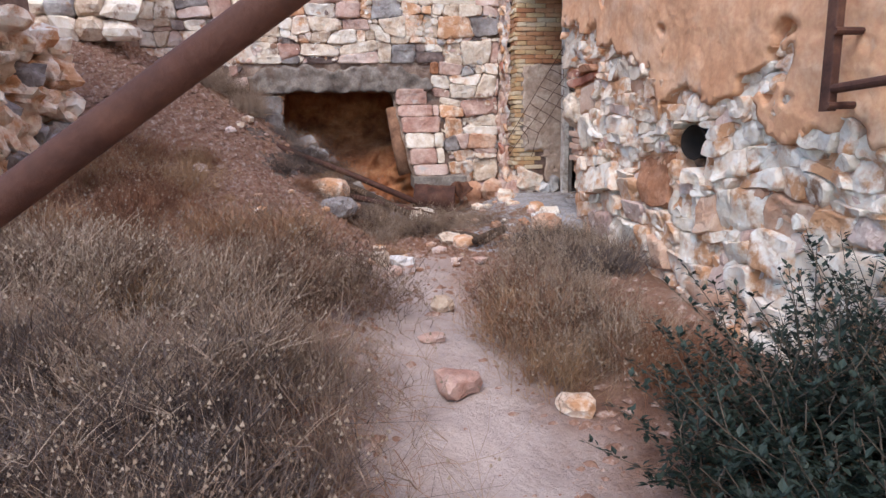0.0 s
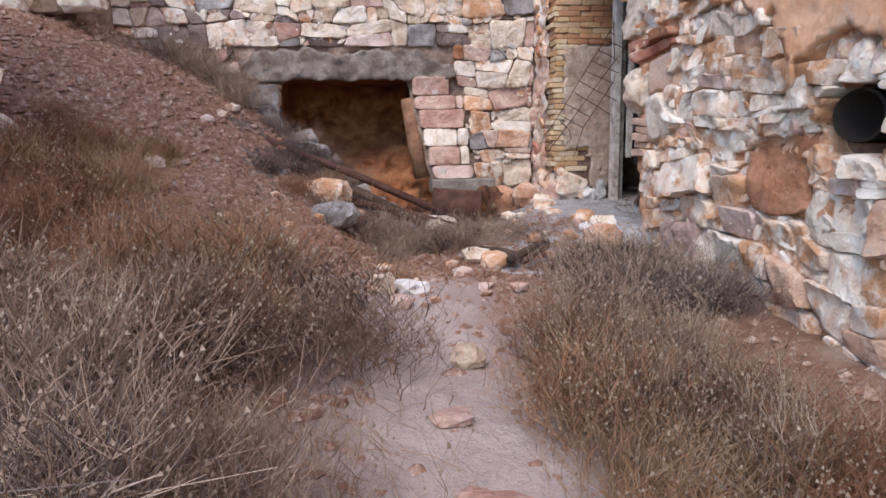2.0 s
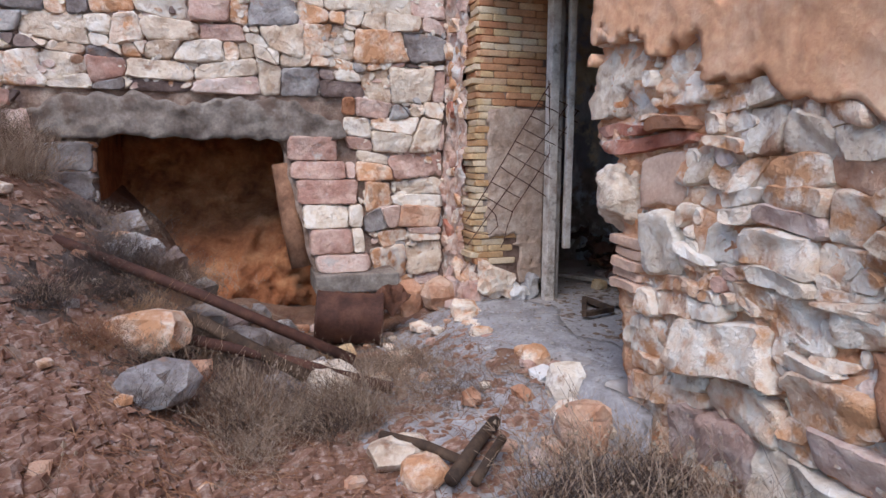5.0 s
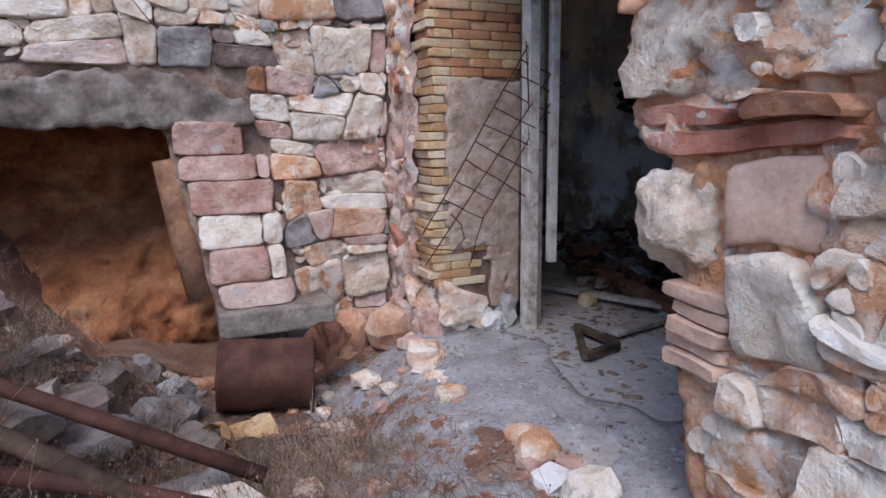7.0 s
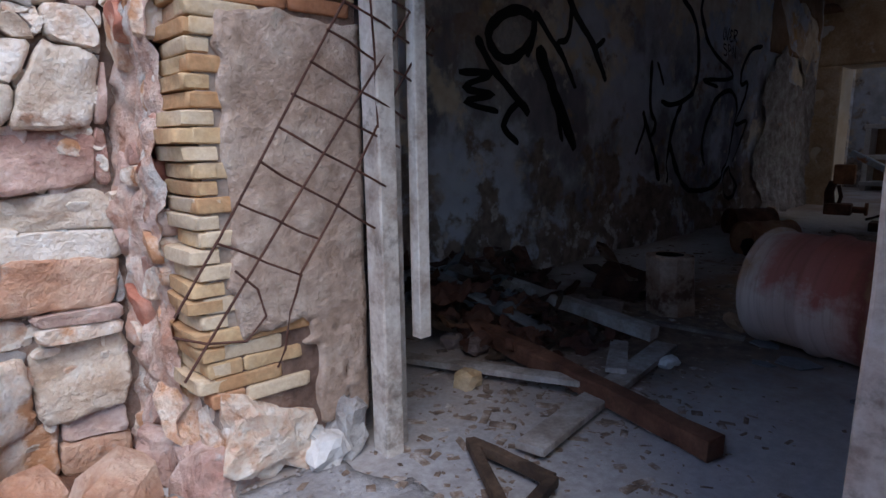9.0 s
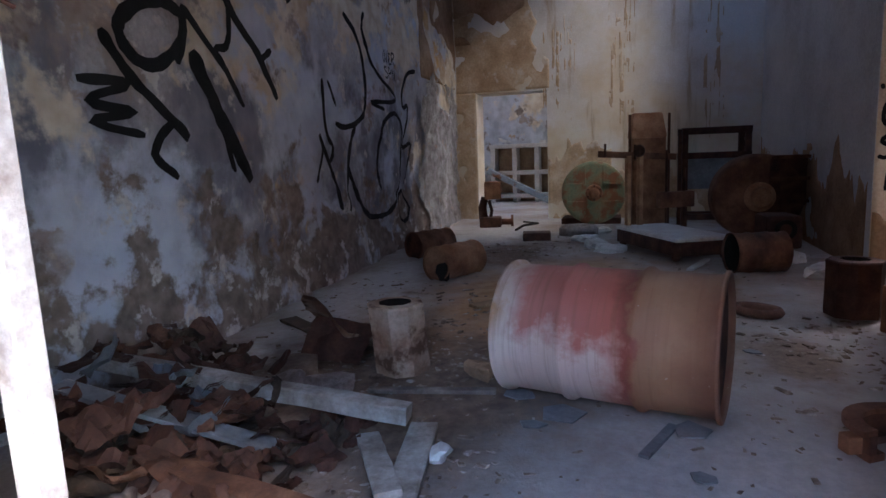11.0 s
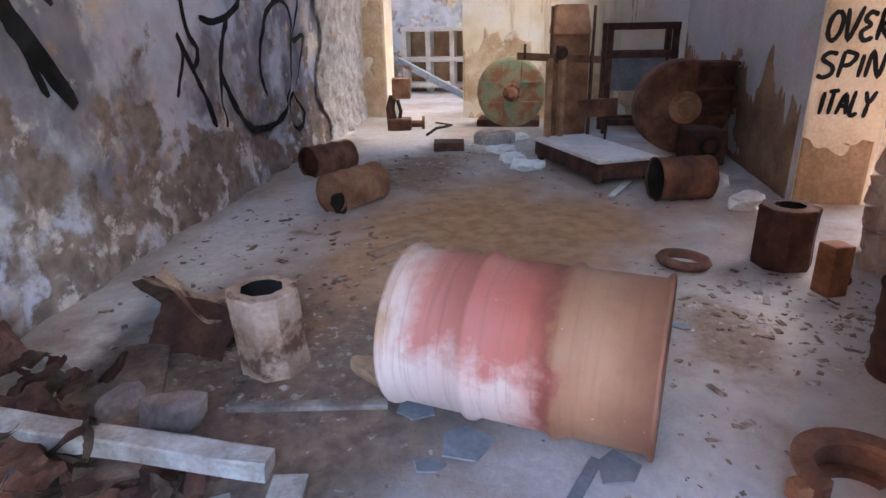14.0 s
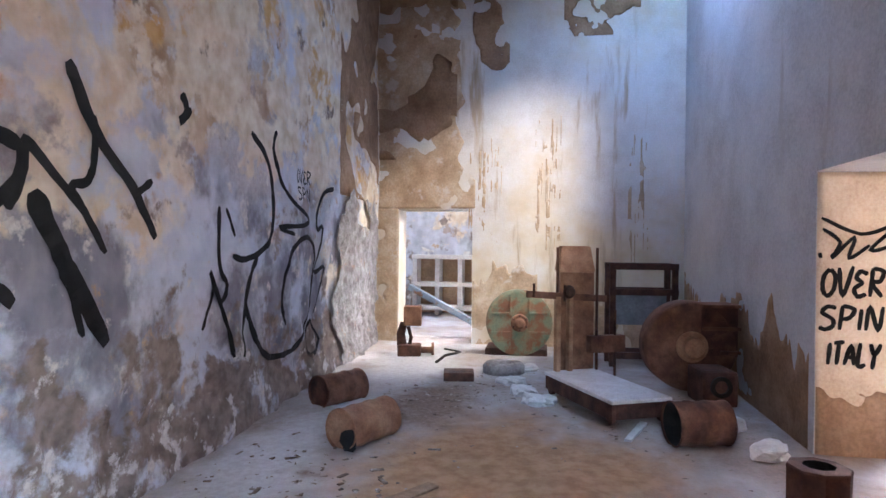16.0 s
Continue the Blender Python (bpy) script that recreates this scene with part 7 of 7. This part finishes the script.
yard_stone(1.72, 5.22, (0.1, 0.08, 0.09), 11.9, M_STONE_CREAM, "whitish stone by the door jamb")
yard_stone(1.62, 4.98, (0.09, 0.08, 0.07), 12.2, M_STONE_WHITE, "whitish stone by the door jamb")
yard_stone(1.55, 4.75, (0.12, 0.1, 0.12), 12.6, M_STONE_OCHRE, "reddish stone at the wall's foot")
yard_stone(0.8, 4.95, (0.13, 0.09, 0.06), 13.0, M_STONE_CREAM, "flat cream stone at the path's end")
yard_stone(0.85, 4.75, (0.1, 0.1, 0.05), 13.4, M_STONE_WHITE, "flat white stone at the path's end")
for i, (x, y) in enumerate(((-0.35, 7.1), (-0.1, 7.25), (0.15, 7.0), (0.3, 7.3), (-0.5, 6.8), (0.05, 6.7), (0.45, 7.05), (-0.2, 6.95), (0.55, 6.55), (0.25, 6.55))):
    yard_stone(x, y, (0.09 + 0.03 * (i % 3), 0.07, 0.05 + 0.012 * (i % 4)), 30 + i * 1.3, (M_STONE_GREY, M_STONE_WHITE, M_CONCRETE)[i % 3], "grey rubble stone heaped before the low opening", i * 37)
for i, (x, y, w, d, rz, tilt) in enumerate(((-0.55, 6.95, 0.34, 0.16, 20, 24), (-0.3, 6.9, 0.3, 0.14, 35, 28), (-0.12, 6.75, 0.26, 0.12, 28, 20), (-0.42, 6.6, 0.3, 0.2, 60, 14), (0.02, 6.45, 0.36, 0.18, 10, 8), (-0.1, 6.2, 0.4, 0.2, 14, 12), (0.5, 5.9, 0.3, 0.2, 8, 6), (0.24, 5.98, 0.26, 0.18, -12, 8))):
    bm = bmesh.new()
    vs = box(bm, -w / 2, -d / 2, -0.05, w / 2, d / 2, 0.06)
    bmesh.ops.subdivide_edges(bm, edges=bm.edges[:], cuts=3, use_grid_fill=True)
    for v in bm.verts:
        v.co += Vector((fbm(v.co.x + i, v.co.y, v.co.z, 7), fbm(v.co.x, v.co.y + i, v.co.z, 8), fbm(v.co.x, v.co.y, v.co.z + i, 9))) * 0.03
    solid("broken_slab", bm, (M_STONE_GREY, M_STONE_SOOT, M_CONCRETE)[i % 3], "broken grey slab lying in the rubble before the low opening", "slab", group="broken slabs", m=pose(x, y, gz(x, y) + 0.05, tilt, -tilt * 0.5, rz))
yrd = random.Random(44)
for i in range(20):
    t = yrd.random()
    x, y = 1.76 - 0.1 * math.sin(3.1 * t) + yrd.uniform(-0.05, 0.04), 7.05 - 1.85 * t + yrd.uniform(-0.03, 0.03)
    s = yrd.uniform(0.03, 0.075)
    yard_stone(x, y, (s * 1.2, s, s * 0.7), 60 + i * 1.7, yrd.choice([M_STONE_WHITE, M_STONE_WHITE, M_WHITE, M_STONE_PINK]), "rough whitish stone along the threshold's broken edge", yrd.uniform(0, 180), 0.035)
for i in range(90):
    t = yrd.random()
    if t < 0.3:
        x, y = yrd.uniform(0.0, 1.45), yrd.gauss(4.35, 0.2)
    elif t < 0.6:
        x, y = yrd.uniform(-1.2, 0.3), yrd.uniform(3.9, 6.6)
    elif t < 0.8:
        x, y = yrd.uniform(1.0, 1.8), yrd.uniform(4.6, 6.7)
    else:
        x, y = yrd.uniform(0.0, 1.6), yrd.uniform(5.6, 7.3)
    s = yrd.uniform(0.025, 0.075) * (0.6 if t < 0.3 else 0.85)
    yard_stone(x, y, (s * 1.3, s, s * 0.7), i * 1.9, yrd.choice([M_STONE_OCHRE, M_STONE_CREAM, M_STONE_WHITE, M_STONE_PINK, M_STONE_GREY]), "loose broken stone on the ground", yrd.uniform(0, 180), 0.0, 1)

M_HUMUS = surface("shaded_humus", [(0.055, 0.04, 0.033), (0.11, 0.08, 0.065), (0.2, 0.15, 0.125)], 6, 0.95, 0.9, 45, dist=0.025)
# litter-covered soil before the low opening, darkened to paint the recess's shade
bm = bmesh.new()
sheet(bm, -1.3, 1.5, 5.0, 7.6, 0.05, lambda a, b: (a, b, gz(a, b) + 0.005), lambda a, b: ((a - 0.15) / 1.05) ** 2 + ((b - 6.4) / 1.15) ** 2 + 0.8 * fbm(a, b, 4, 2.5) + 0.5 * fbm(a, b, 4, 11) < 0.9, lambda a, b: (a, b, gz(a, b) - 0.02))
part("dark_soil", bm, M_HUMUS, ground, "soil with dead plant litter, the recess's shade painted in", True)

# gravel
verts, faces = [], []
for i in range(14000):
    if yrd.random() < 0.6:
        x, y = yrd.uniform(-3.2, 0.5), yrd.uniform(3.2, 7.4)
    else:
        x, y = yrd.uniform(-0.6, 1.75), yrd.uniform(1.0, 7.3)
        if abs(x - 0.3 - 0.05 * math.sin(y)) < 0.22 and y < 4.2 and yrd.random() < 0.85:
            continue
    s = yrd.uniform(0.005, 0.011) if yrd.random() < 0.78 else yrd.uniform(0.014, 0.04)
    z0, o, a = gz(x, y), len(verts), yrd.uniform(0, 6)
    for k in range(5):
        verts.append((x + s * 1.2 * math.cos(a + k * 1.257) * yrd.uniform(0.7, 1.2), y + s * math.sin(a + k * 1.257) * yrd.uniform(0.7, 1.2), z0 - 0.002))
    verts.append((x + s * 0.2, y, z0 + s * yrd.uniform(0.3, 0.6)))
    faces += [(o + k, o + (k + 1) % 5, o + 5) for k in range(5)]
for i in range(9000):
    if i % 3:
        t = yrd.random()
        x, y = -2.9 + 2.6 * t + yrd.gauss(0, 0.42), 7.2 - 2.8 * t + yrd.gauss(0, 0.42)
    else:
        x, y = yrd.uniform(-1.6, 1.5), yrd.gauss(4.7, 0.7)
    if not (-3.3 < x < 1.75 and 2.6 < y < 7.5) or (abs(x - 0.35) < 0.34 and y < 4.3):
        continue
    s, a = yrd.uniform(0.008, 0.02) if yrd.random() < 0.8 else yrd.uniform(0.02, 0.042), yrd.uniform(0, 6)
    z0, o, tilt = gz(x, y), len(verts), yrd.uniform(-0.4, 0.4)
    ring = [(s * 1.4 * math.cos(a + k * 1.257) * yrd.uniform(0.7, 1.2), s * math.sin(a + k * 1.257) * yrd.uniform(0.7, 1.2)) for k in range(5)]
    for lift, k in ((-0.3 * s, 1.0), (0.55 * s, 0.8)):
        verts += [(x + k * p, y + k * q, z0 + lift + tilt * p) for p, q in ring]
    faces += [(o + k, o + (k + 1) % 5, o + 5 + (k + 1) % 5, o + 5 + k) for k in range(5)] + [tuple(o + 5 + k for k in range(5))]
crumbs, crumb_faces = [], []
for i in range(1000):
    x, y, s, a = yrd.uniform(1.1, 2.2), yrd.uniform(5.1, 7.0), yrd.uniform(0.003, 0.011), yrd.uniform(0, 6)
    z0, o = max(gz(min(x, 1.9), y), 0.0 if x > 1.72 else -9) + 0.008, len(crumbs)
    crumbs += [(x + s * 1.2 * math.cos(a + k * 1.57), y + s * math.sin(a + k * 1.57), z0) for k in range(4)] + [(x, y, z0 + s * 0.8)]
    crumb_faces += [(o + k, o + (k + 1) % 4, o + 4) for k in range(4)]
tagged(raw("plaster_crumbs", crumbs, crumb_faces, M_STONE_GREY), "pale plaster crumbs strewn over the threshold", "crumbs", kind="stuff")
M_GRAVEL = surface("mixed_gravel", [(0.15, 0.075, 0.05), (0.24, 0.135, 0.095), (0.44, 0.35, 0.3)], 25, 0.9, 0)
tagged(raw("gravel", verts, faces, M_GRAVEL), "small broken stones strewn over the bank and path edges", "gravel", kind="stuff")


# ---- dry weeds ----
M_DEAD = surface("dead_grey_twigs", [(0.05, 0.035, 0.03), (0.1, 0.075, 0.065), (0.18, 0.14, 0.12)], 9, 0.9, 0, spread=0.3)
def dry_bush_meshes(seed, h, spread, n, heads):
    r = random.Random(seed)
    items, hv, hf = [], [], []
    for i in range(n):
        a, lean = r.uniform(0, 6.283), abs(r.gauss(0, 0.5)) * spread
        x, y = 0.35 * spread * r.gauss(0, 0.35), 0.35 * spread * r.gauss(0, 0.35)
        hh = h * r.uniform(0.45, 1.05) * (1 - 0.25 * min(1, lean))
        pts = []
        bend = r.uniform(0.6, 1.8)
        for k in range(5):
            t = k / 4
            d = lean * h * t ** bend
            pts.append((x + d * math.cos(a) + 0.028 * r.gauss(0, 1) * t, y + d * math.sin(a) + 0.028 * r.gauss(0, 1) * t, hh * t * (1 - 0.2 * lean * t)))
        items.append((pts, r.uniform(0.0016, 0.003), 0.0009))
        for b in range(r.randint(2, 5)):
            k = r.randint(1, 3)
            p, a2, ln = pts[k], a + r.uniform(-1.6, 1.6), r.uniform(0.05, 0.16)
            tip = (p[0] + ln * math.cos(a2), p[1] + ln * math.sin(a2), p[2] + ln * r.uniform(0.3, 1.3))
            items.append(([p, tuple((u + v) / 2 + 0.006 * r.gauss(0, 1) for u, v in zip(p, tip)), tip], 0.0014, 0.0007))
            if r.random() < heads:
                o, s = len(hv), r.uniform(0.003, 0.007)
                hv += [(tip[0] + s, tip[1], tip[2]), (tip[0] - s, tip[1] + s, tip[2]), (tip[0] - s, tip[1] - s, tip[2]), (tip[0], tip[1], tip[2] + s * 2), (tip[0], tip[1], tip[2] - s)]
                hf += [(o, o + 1, o + 3), (o + 1, o + 2, o + 3), (o + 2, o, o + 3), (o + 1, o, o + 4), (o + 2, o + 1, o + 4), (o, o + 2, o + 4)]
    return items, hv, hf


def dry_bush(seed, h, spread, n, heads, mat, label, group):
    b = empty("dry_bush", Matrix(), label, "dry bush", group)
    items, hv, hf = dry_bush_meshes(seed, h, spread, n, heads)
    v, f = strands(items)
    tagged(raw("stalk_clump", v, f, mat, b), kind="stuff")
    if hf:
        tagged(raw("seed_clump", hv, hf, M_SEED, b, "pale seed heads"), kind="stuff")
    return b


GREY = [dry_bush(s, 0.44, 1.05, 160, 0.4, M_DRY, "grey-brown dry bush with pale seed heads", "dry bushes") for s in (1, 2)]
RED = [dry_bush(s, 0.34, 1.1, 200, 0.15, M_DRY_RED, "reddish-brown tuft of dry grass", "dry grass tufts") for s in (5, 6)]
LOW = [dry_bush(s, 0.2, 1.5, 110, 0.2, M_DRY, "low straggling dry weeds", "dry weeds") for s in (8, 9)]
DEAD = [dry_bush(s, 0.38, 1.2, 230, 0.12, M_DEAD, "dark grey tangle of dead twigs", "dead twig tangles") for s in (11, 12)]
brd = random.Random(17)
first = set()


def on_scree(x, y):
    """True on the bare stony run down the bank."""
    t = min(1, max(0, ((x + 2.9) * 2.6 - (y - 7.2) * 2.8) / 14.6))
    return math.hypot(x + 2.9 - 2.6 * t, y - 7.2 + 2.8 * t) < 0.5


def plant(kinds, x, y, s, zs=1.0):
    if y > 6.25 and 0.3 < x < 1.5:
        s *= 0.4
    if on_scree(x, y):
        x -= 0.75 if y < 5.5 else 0.9
        s *= 0.7
    k = brd.randrange(len(kinds))
    m = pose(x, y, gz(x, y) - 0.02, brd.uniform(-6, 6), brd.uniform(-6, 6), brd.uniform(0, 360))
    src = kinds[k]
    if src.name not in first:
        first.add(src.name)
        src.matrix_basis = m @ Matrix.Diagonal((s, s, s * zs, 1))
        return src
    c = copy_thing(src, m)
    c.scale = (s, s, s * zs)
    return c


for i in range(40):
    x, y = brd.uniform(-1.9, -0.25), brd.uniform(1.3, 3.2)
    if x > -0.45 + 0.12 * y and y < 2:
        x -= 0.3
    plant(GREY, x, y, brd.uniform(0.65, 1.0))
for i in range(14):
    plant(GREY, brd.uniform(0.8, 1.35), brd.uniform(2.5, 3.5), brd.uniform(0.55, 0.8))
for i in range(8):
    plant(LOW, brd.uniform(1.2, 1.6), brd.uniform(3.6, 4.6), brd.uniform(0.8, 1.2))
for i in range(10):
    plant(GREY, brd.uniform(0.15, 0.75), brd.uniform(5.1, 5.75), brd.uniform(0.55, 0.8))
for i in range(9):
    plant(GREY, brd.uniform(-1.75, -1.05), brd.uniform(6.6, 7.35), brd.uniform(0.6, 0.85))
for i in range(34):
    plant(RED, brd.uniform(-2.4, -0.35), brd.uniform(2.8, 5.6), brd.uniform(0.5, 0.9))
for i in range(16):
    plant(RED, brd.uniform(-0.6, 0.4), brd.uniform(4.2, 6.2), brd.uniform(0.3, 0.6))
for i in range(10):
    plant(RED, brd.uniform(0.75, 1.4), brd.uniform(2.2, 3.4), brd.uniform(0.6, 0.9))
for i in range(34):
    plant(LOW, brd.uniform(-0.7, 1.3), brd.uniform(5.4, 7.0), brd.uniform(0.45, 0.85))
for i in range(16):
    plant(LOW, brd.uniform(-0.9, 0.1), brd.uniform(0.7, 4.2), brd.uniform(0.8, 1.2))
for i in range(5):
    plant(LOW, brd.uniform(-0.6, 0.5), brd.uniform(7.1, 7.4), brd.uniform(0.4, 0.7))

for i in range(40):
    plant(DEAD, brd.uniform(-1.9, -0.35), brd.uniform(0.75, 2.3), brd.uniform(0.7, 1.0))
for i in range(20):
    plant(RED, brd.uniform(-2.3, -1.2), brd.uniform(3.0, 5.0), brd.uniform(0.5, 0.85))
for i in range(20):
    plant(DEAD, brd.uniform(-0.7, 0.75), brd.uniform(5.3, 6.6), brd.uniform(0.3, 0.5))
for i in range(8):
    plant(LOW, brd.uniform(-0.7, 0.6), brd.uniform(6.3, 7.0), brd.uniform(0.4, 0.7))
for i in range(10):
    plant(DEAD, brd.uniform(1.25, 1.65), brd.uniform(3.4, 4.5), brd.uniform(0.4, 0.65))
for i in range(16):
    plant(DEAD, brd.uniform(-0.5, 1.15), brd.uniform(5.3, 6.6), brd.uniform(0.28, 0.48))
for i in range(6):
    plant(DEAD, brd.uniform(-0.8, 0.55), brd.uniform(6.5, 7.0), brd.uniform(0.3, 0.5))

# straw and fallen stalks
items = []
for i in range(5200):
    x, y = (brd.uniform(-2.6, 0.2), brd.uniform(1.0, 7.2)) if i % 3 else (brd.uniform(-0.4, 1.6), brd.uniform(4.4, 7.2))
    a, ln = brd.uniform(0, 6.283), brd.uniform(0.05, 0.22)
    x2, y2 = x + ln * math.cos(a), y + ln * math.sin(a)
    items.append(([(x, y, gz(x, y) + 0.006), ((x + x2) / 2, (y + y2) / 2, gz((x + x2) / 2, (y + y2) / 2) + brd.uniform(0.008, 0.05)), (x2, y2, gz(x2, y2) + 0.006)], 0.0018, 0.001))
v, f = strands(items)
tagged(raw("straw", v, f, M_DRY_RED), "fallen dry stalks and straw on the ground", "straw", kind="stuff")

# ---- dark green shrub by the wall ----
shrub = empty("green_shrub", Matrix(), "dark green evergreen shrub with small glossy leaves", "shrub")
grd = random.Random(23)
items, lv, lf = [], [], []
for i in range(430):
    x0, y0 = grd.uniform(1.05, 1.75), grd.uniform(0.7, 1.8)
    a, hh = grd.uniform(0, 6.283), grd.uniform(0.2, 0.75) * (0.6 + 0.5 * smooth01(x0, 1.0, 1.6))
    out = grd.uniform(0.1, 0.5)
    pts = []
    z0 = gz(min(x0, 1.8), y0)
    for k in range(6):
        t = k / 5
        xx = min(1.8, x0 + out * math.cos(a) * t ** 1.3 + 0.012 * grd.gauss(0, 1))
        pts.append((xx, y0 + out * math.sin(a) * t ** 1.3 + 0.012 * grd.gauss(0, 1), z0 + hh * t))
    items.append((pts, 0.004, 0.0015))
    for k in range(56):
        t = grd.uniform(0.25, 1.0) * 5
        j = min(4, int(t))
        p = [pts[j][c] + (pts[j + 1][c] - pts[j][c]) * (t - j) for c in range(3)]
        b, el, s = grd.uniform(0, 6.283), grd.uniform(-0.3, 0.9), grd.uniform(0.012, 0.022)
        d = Vector((math.cos(b) * math.cos(el), math.sin(b) * math.cos(el), math.sin(el)))
        w = d.cross(Vector((0.1, 0.2, 1))).normalized()
        p = Vector(p) + d * 0.01
        o = len(lv)
        up = w.cross(d) * 0.12 * s
        for q in (p, p + d * s * 0.8 + w * s * 0.5 + up, p + d * s * 1.9, p + d * s * 0.8 - w * s * 0.5 + up):
            lv.append(tuple(q))
        lf += [(o, o + 1, o + 2), (o, o + 2, o + 3)]
v, f = strands(items)
tagged(raw("branchwork", v, f, M_TWIG, shrub), kind="stuff")
tagged(raw("foliage", lv, lf, M_LEAF, shrub), kind="stuff")

# ---- bricks of the pier ----
prnd = random.Random(8)
row, z = 0, 0.27
while z < 2.45:
    x = 1.855 + prnd.uniform(-0.008, 0.012)
    first_w = 0.22 if row % 2 else 0.11
    while x < 2.36:
        w = min(first_w, 2.4 - x)
        first_w = prnd.choice((0.2, 0.22, 0.23))
        if not (render_on(x + w * 0.6, z + 0.02) and render_on(x + w * 0.9, z + 0.02)) and w > 0.04:
            me = stone_mesh([(x, z), (x + w, z), (x + w, z + 0.047), (x, z + 0.047)], prnd, lambda a, b, d: (a, 6.878 - d, b), 0.012, 0.002, 0.06, 0.25)
            if me:
                me.materials.append(M_BRICK_ORANGE if prnd.random() < 0.12 + 0.6 * smooth01(z, 1.2, 1.8) else M_BRICK)
                ob = new("brick", me)
                ob.parent = pier
        x += w
    y0, y1 = 6.868, 7.1 + prnd.uniform(-0.03, 0.03)
    side = 0.008 * math.sin(row * 2.4) + prnd.uniform(-0.008, 0.008)
    me = stone_mesh([(y0, z), (y1, z), (y1, z + 0.045), (y0, z + 0.045)], prnd, lambda a, b, d: (1.862 - d - side, a, b), 0.035, 0.003, 0.05, 0.45)
    me.materials.append(M_BRICK_ORANGE if prnd.random() < 0.1 + 0.4 * smooth01(z, 1.2, 1.8) else M_BRICK)
    ob = new("brick", me)
    ob.parent = pier
    z += 0.049
    row += 1

# ---- stones of the walls ----
srnd = random.Random(3)
NORTH_MATS = [(M_STONE_CREAM, 5.5), (M_STONE_PINK, 3), (M_STONE_GREY, 1.6), (M_STONE_WHITE, 3), (M_STONE_OCHRE, 0.6), (M_STONE_SOOT, 0.4)]
LINTEL = [(-1.16, 1.16), (0.96, 1.16), (0.96, 1.52), (-1.16, 1.52)]
COURSES = [(0.4, 0.1), (1.18, 0.1), (1.0, 1.2), (0.4, 1.2)]
stonework(wall_north, courses(-6, 1.8, -0.3, 4.2, 0.24, 0.165, srnd, [NICHE, LINTEL, COURSES]), srnd, north, 0.042, 0.002, NORTH_MATS, lambda a, b: -2.4 < a and b < 2.9, 0.75, lambda a, b: -1.9 < a < 0.1 - 0.8 * (b - 1.5) and 1.5 < b < 2.05)


def strip(a, b, d):
    """The rough return between the pier and the terrace wall."""
    return (1.86 - d - 0.03 * fbm(a, b, 9, 2), a, b)


M_RETURN = surface("limewashed_red_mortar", [(0.52, 0.27, 0.18), (0.68, 0.48, 0.38), (0.78, 0.67, 0.58)], 7, 0.95, 1.0, 30, dirt=(0.76, 0.7, 0.64), dirt_scale=5, dirt_at=0.53, dist=0.04)
bm = bmesh.new()
sheet(bm, 7.05, 7.62, -0.4, 3.0, 0.022, lambda a, b: strip(a, b, 0.03 + 0.05 * fbm(a, b, 2, 4) + 0.03 * fbm(a, b, 2, 12)))
part("mortar_face", bm, M_RETURN, wall_west, "rough limewashed mortar face", True)
STRIP_MATS = [(M_STONE_PINK, 2), (M_STONE_WHITE, 5), (M_RED, 1.5)]
stonework(wall_west, (p for p in cells(7.08, 7.58, -0.3, 3.0, 0.12, 1.2, 0.9, srnd) if srnd.random() < 0.45), srnd, strip, 0.055, 0.004, STRIP_MATS, lambda a, b: b < 1.9, 0.8)
WEST_MATS = [(M_STONE_WHITE, 11), (M_STONE_OCHRE, 0.8), (M_STONE_PINK, 1.5), (M_STONE_CREAM, 4)]
PIPE_HOLE = [(3.04, 0.57), (3.32, 0.57), (3.36, 0.69), (3.31, 0.81), (3.05, 0.81), (3.0, 0.69)]
stonework(wall_west, (p for p in courses(-2.0, 5.35, -0.8, 3.2, 0.19, 0.115, srnd, [PIPE_HOLE, BOULDER] + [f[0] for f in FACE]) if sum(q[0] for q in p) / len(p) < jamb_y(sum(q[1] for q in p) / len(p)) - 0.03 and not plaster_on(sum(q[0] for q in p) / len(p), sum(q[1] for q in p) / len(p))), srnd, west, 0.055, -0.003, WEST_MATS, lambda a, b: a > 3.2, 1.0)
stonework(wall_west, (p for p in cells(1.2, 5.2, -0.6, 1.6, 0.085, 1.35, 1.0, srnd, [PIPE_HOLE, BOULDER] + [f[0] for f in FACE]) if srnd.random() < 0.55 and sum(q[0] for q in p) / len(p) < jamb_y(sum(q[1] for q in p) / len(p)) - 0.06 and not plaster_on(sum(q[0] for q in p) / len(p), sum(q[1] for q in p) / len(p))), srnd, west, 0.034, 0.003, WEST_MATS, lambda a, b: False, 0.9)
stonework(wall_north, (p for p in cells(-1.8, 1.8, 0.0, 2.7, 0.075, 1.3, 1.0, srnd, [NICHE, LINTEL, COURSES]) if srnd.random() < 0.45), srnd, north, 0.022, 0.003, NORTH_MATS, lambda a, b: False, 0.8)
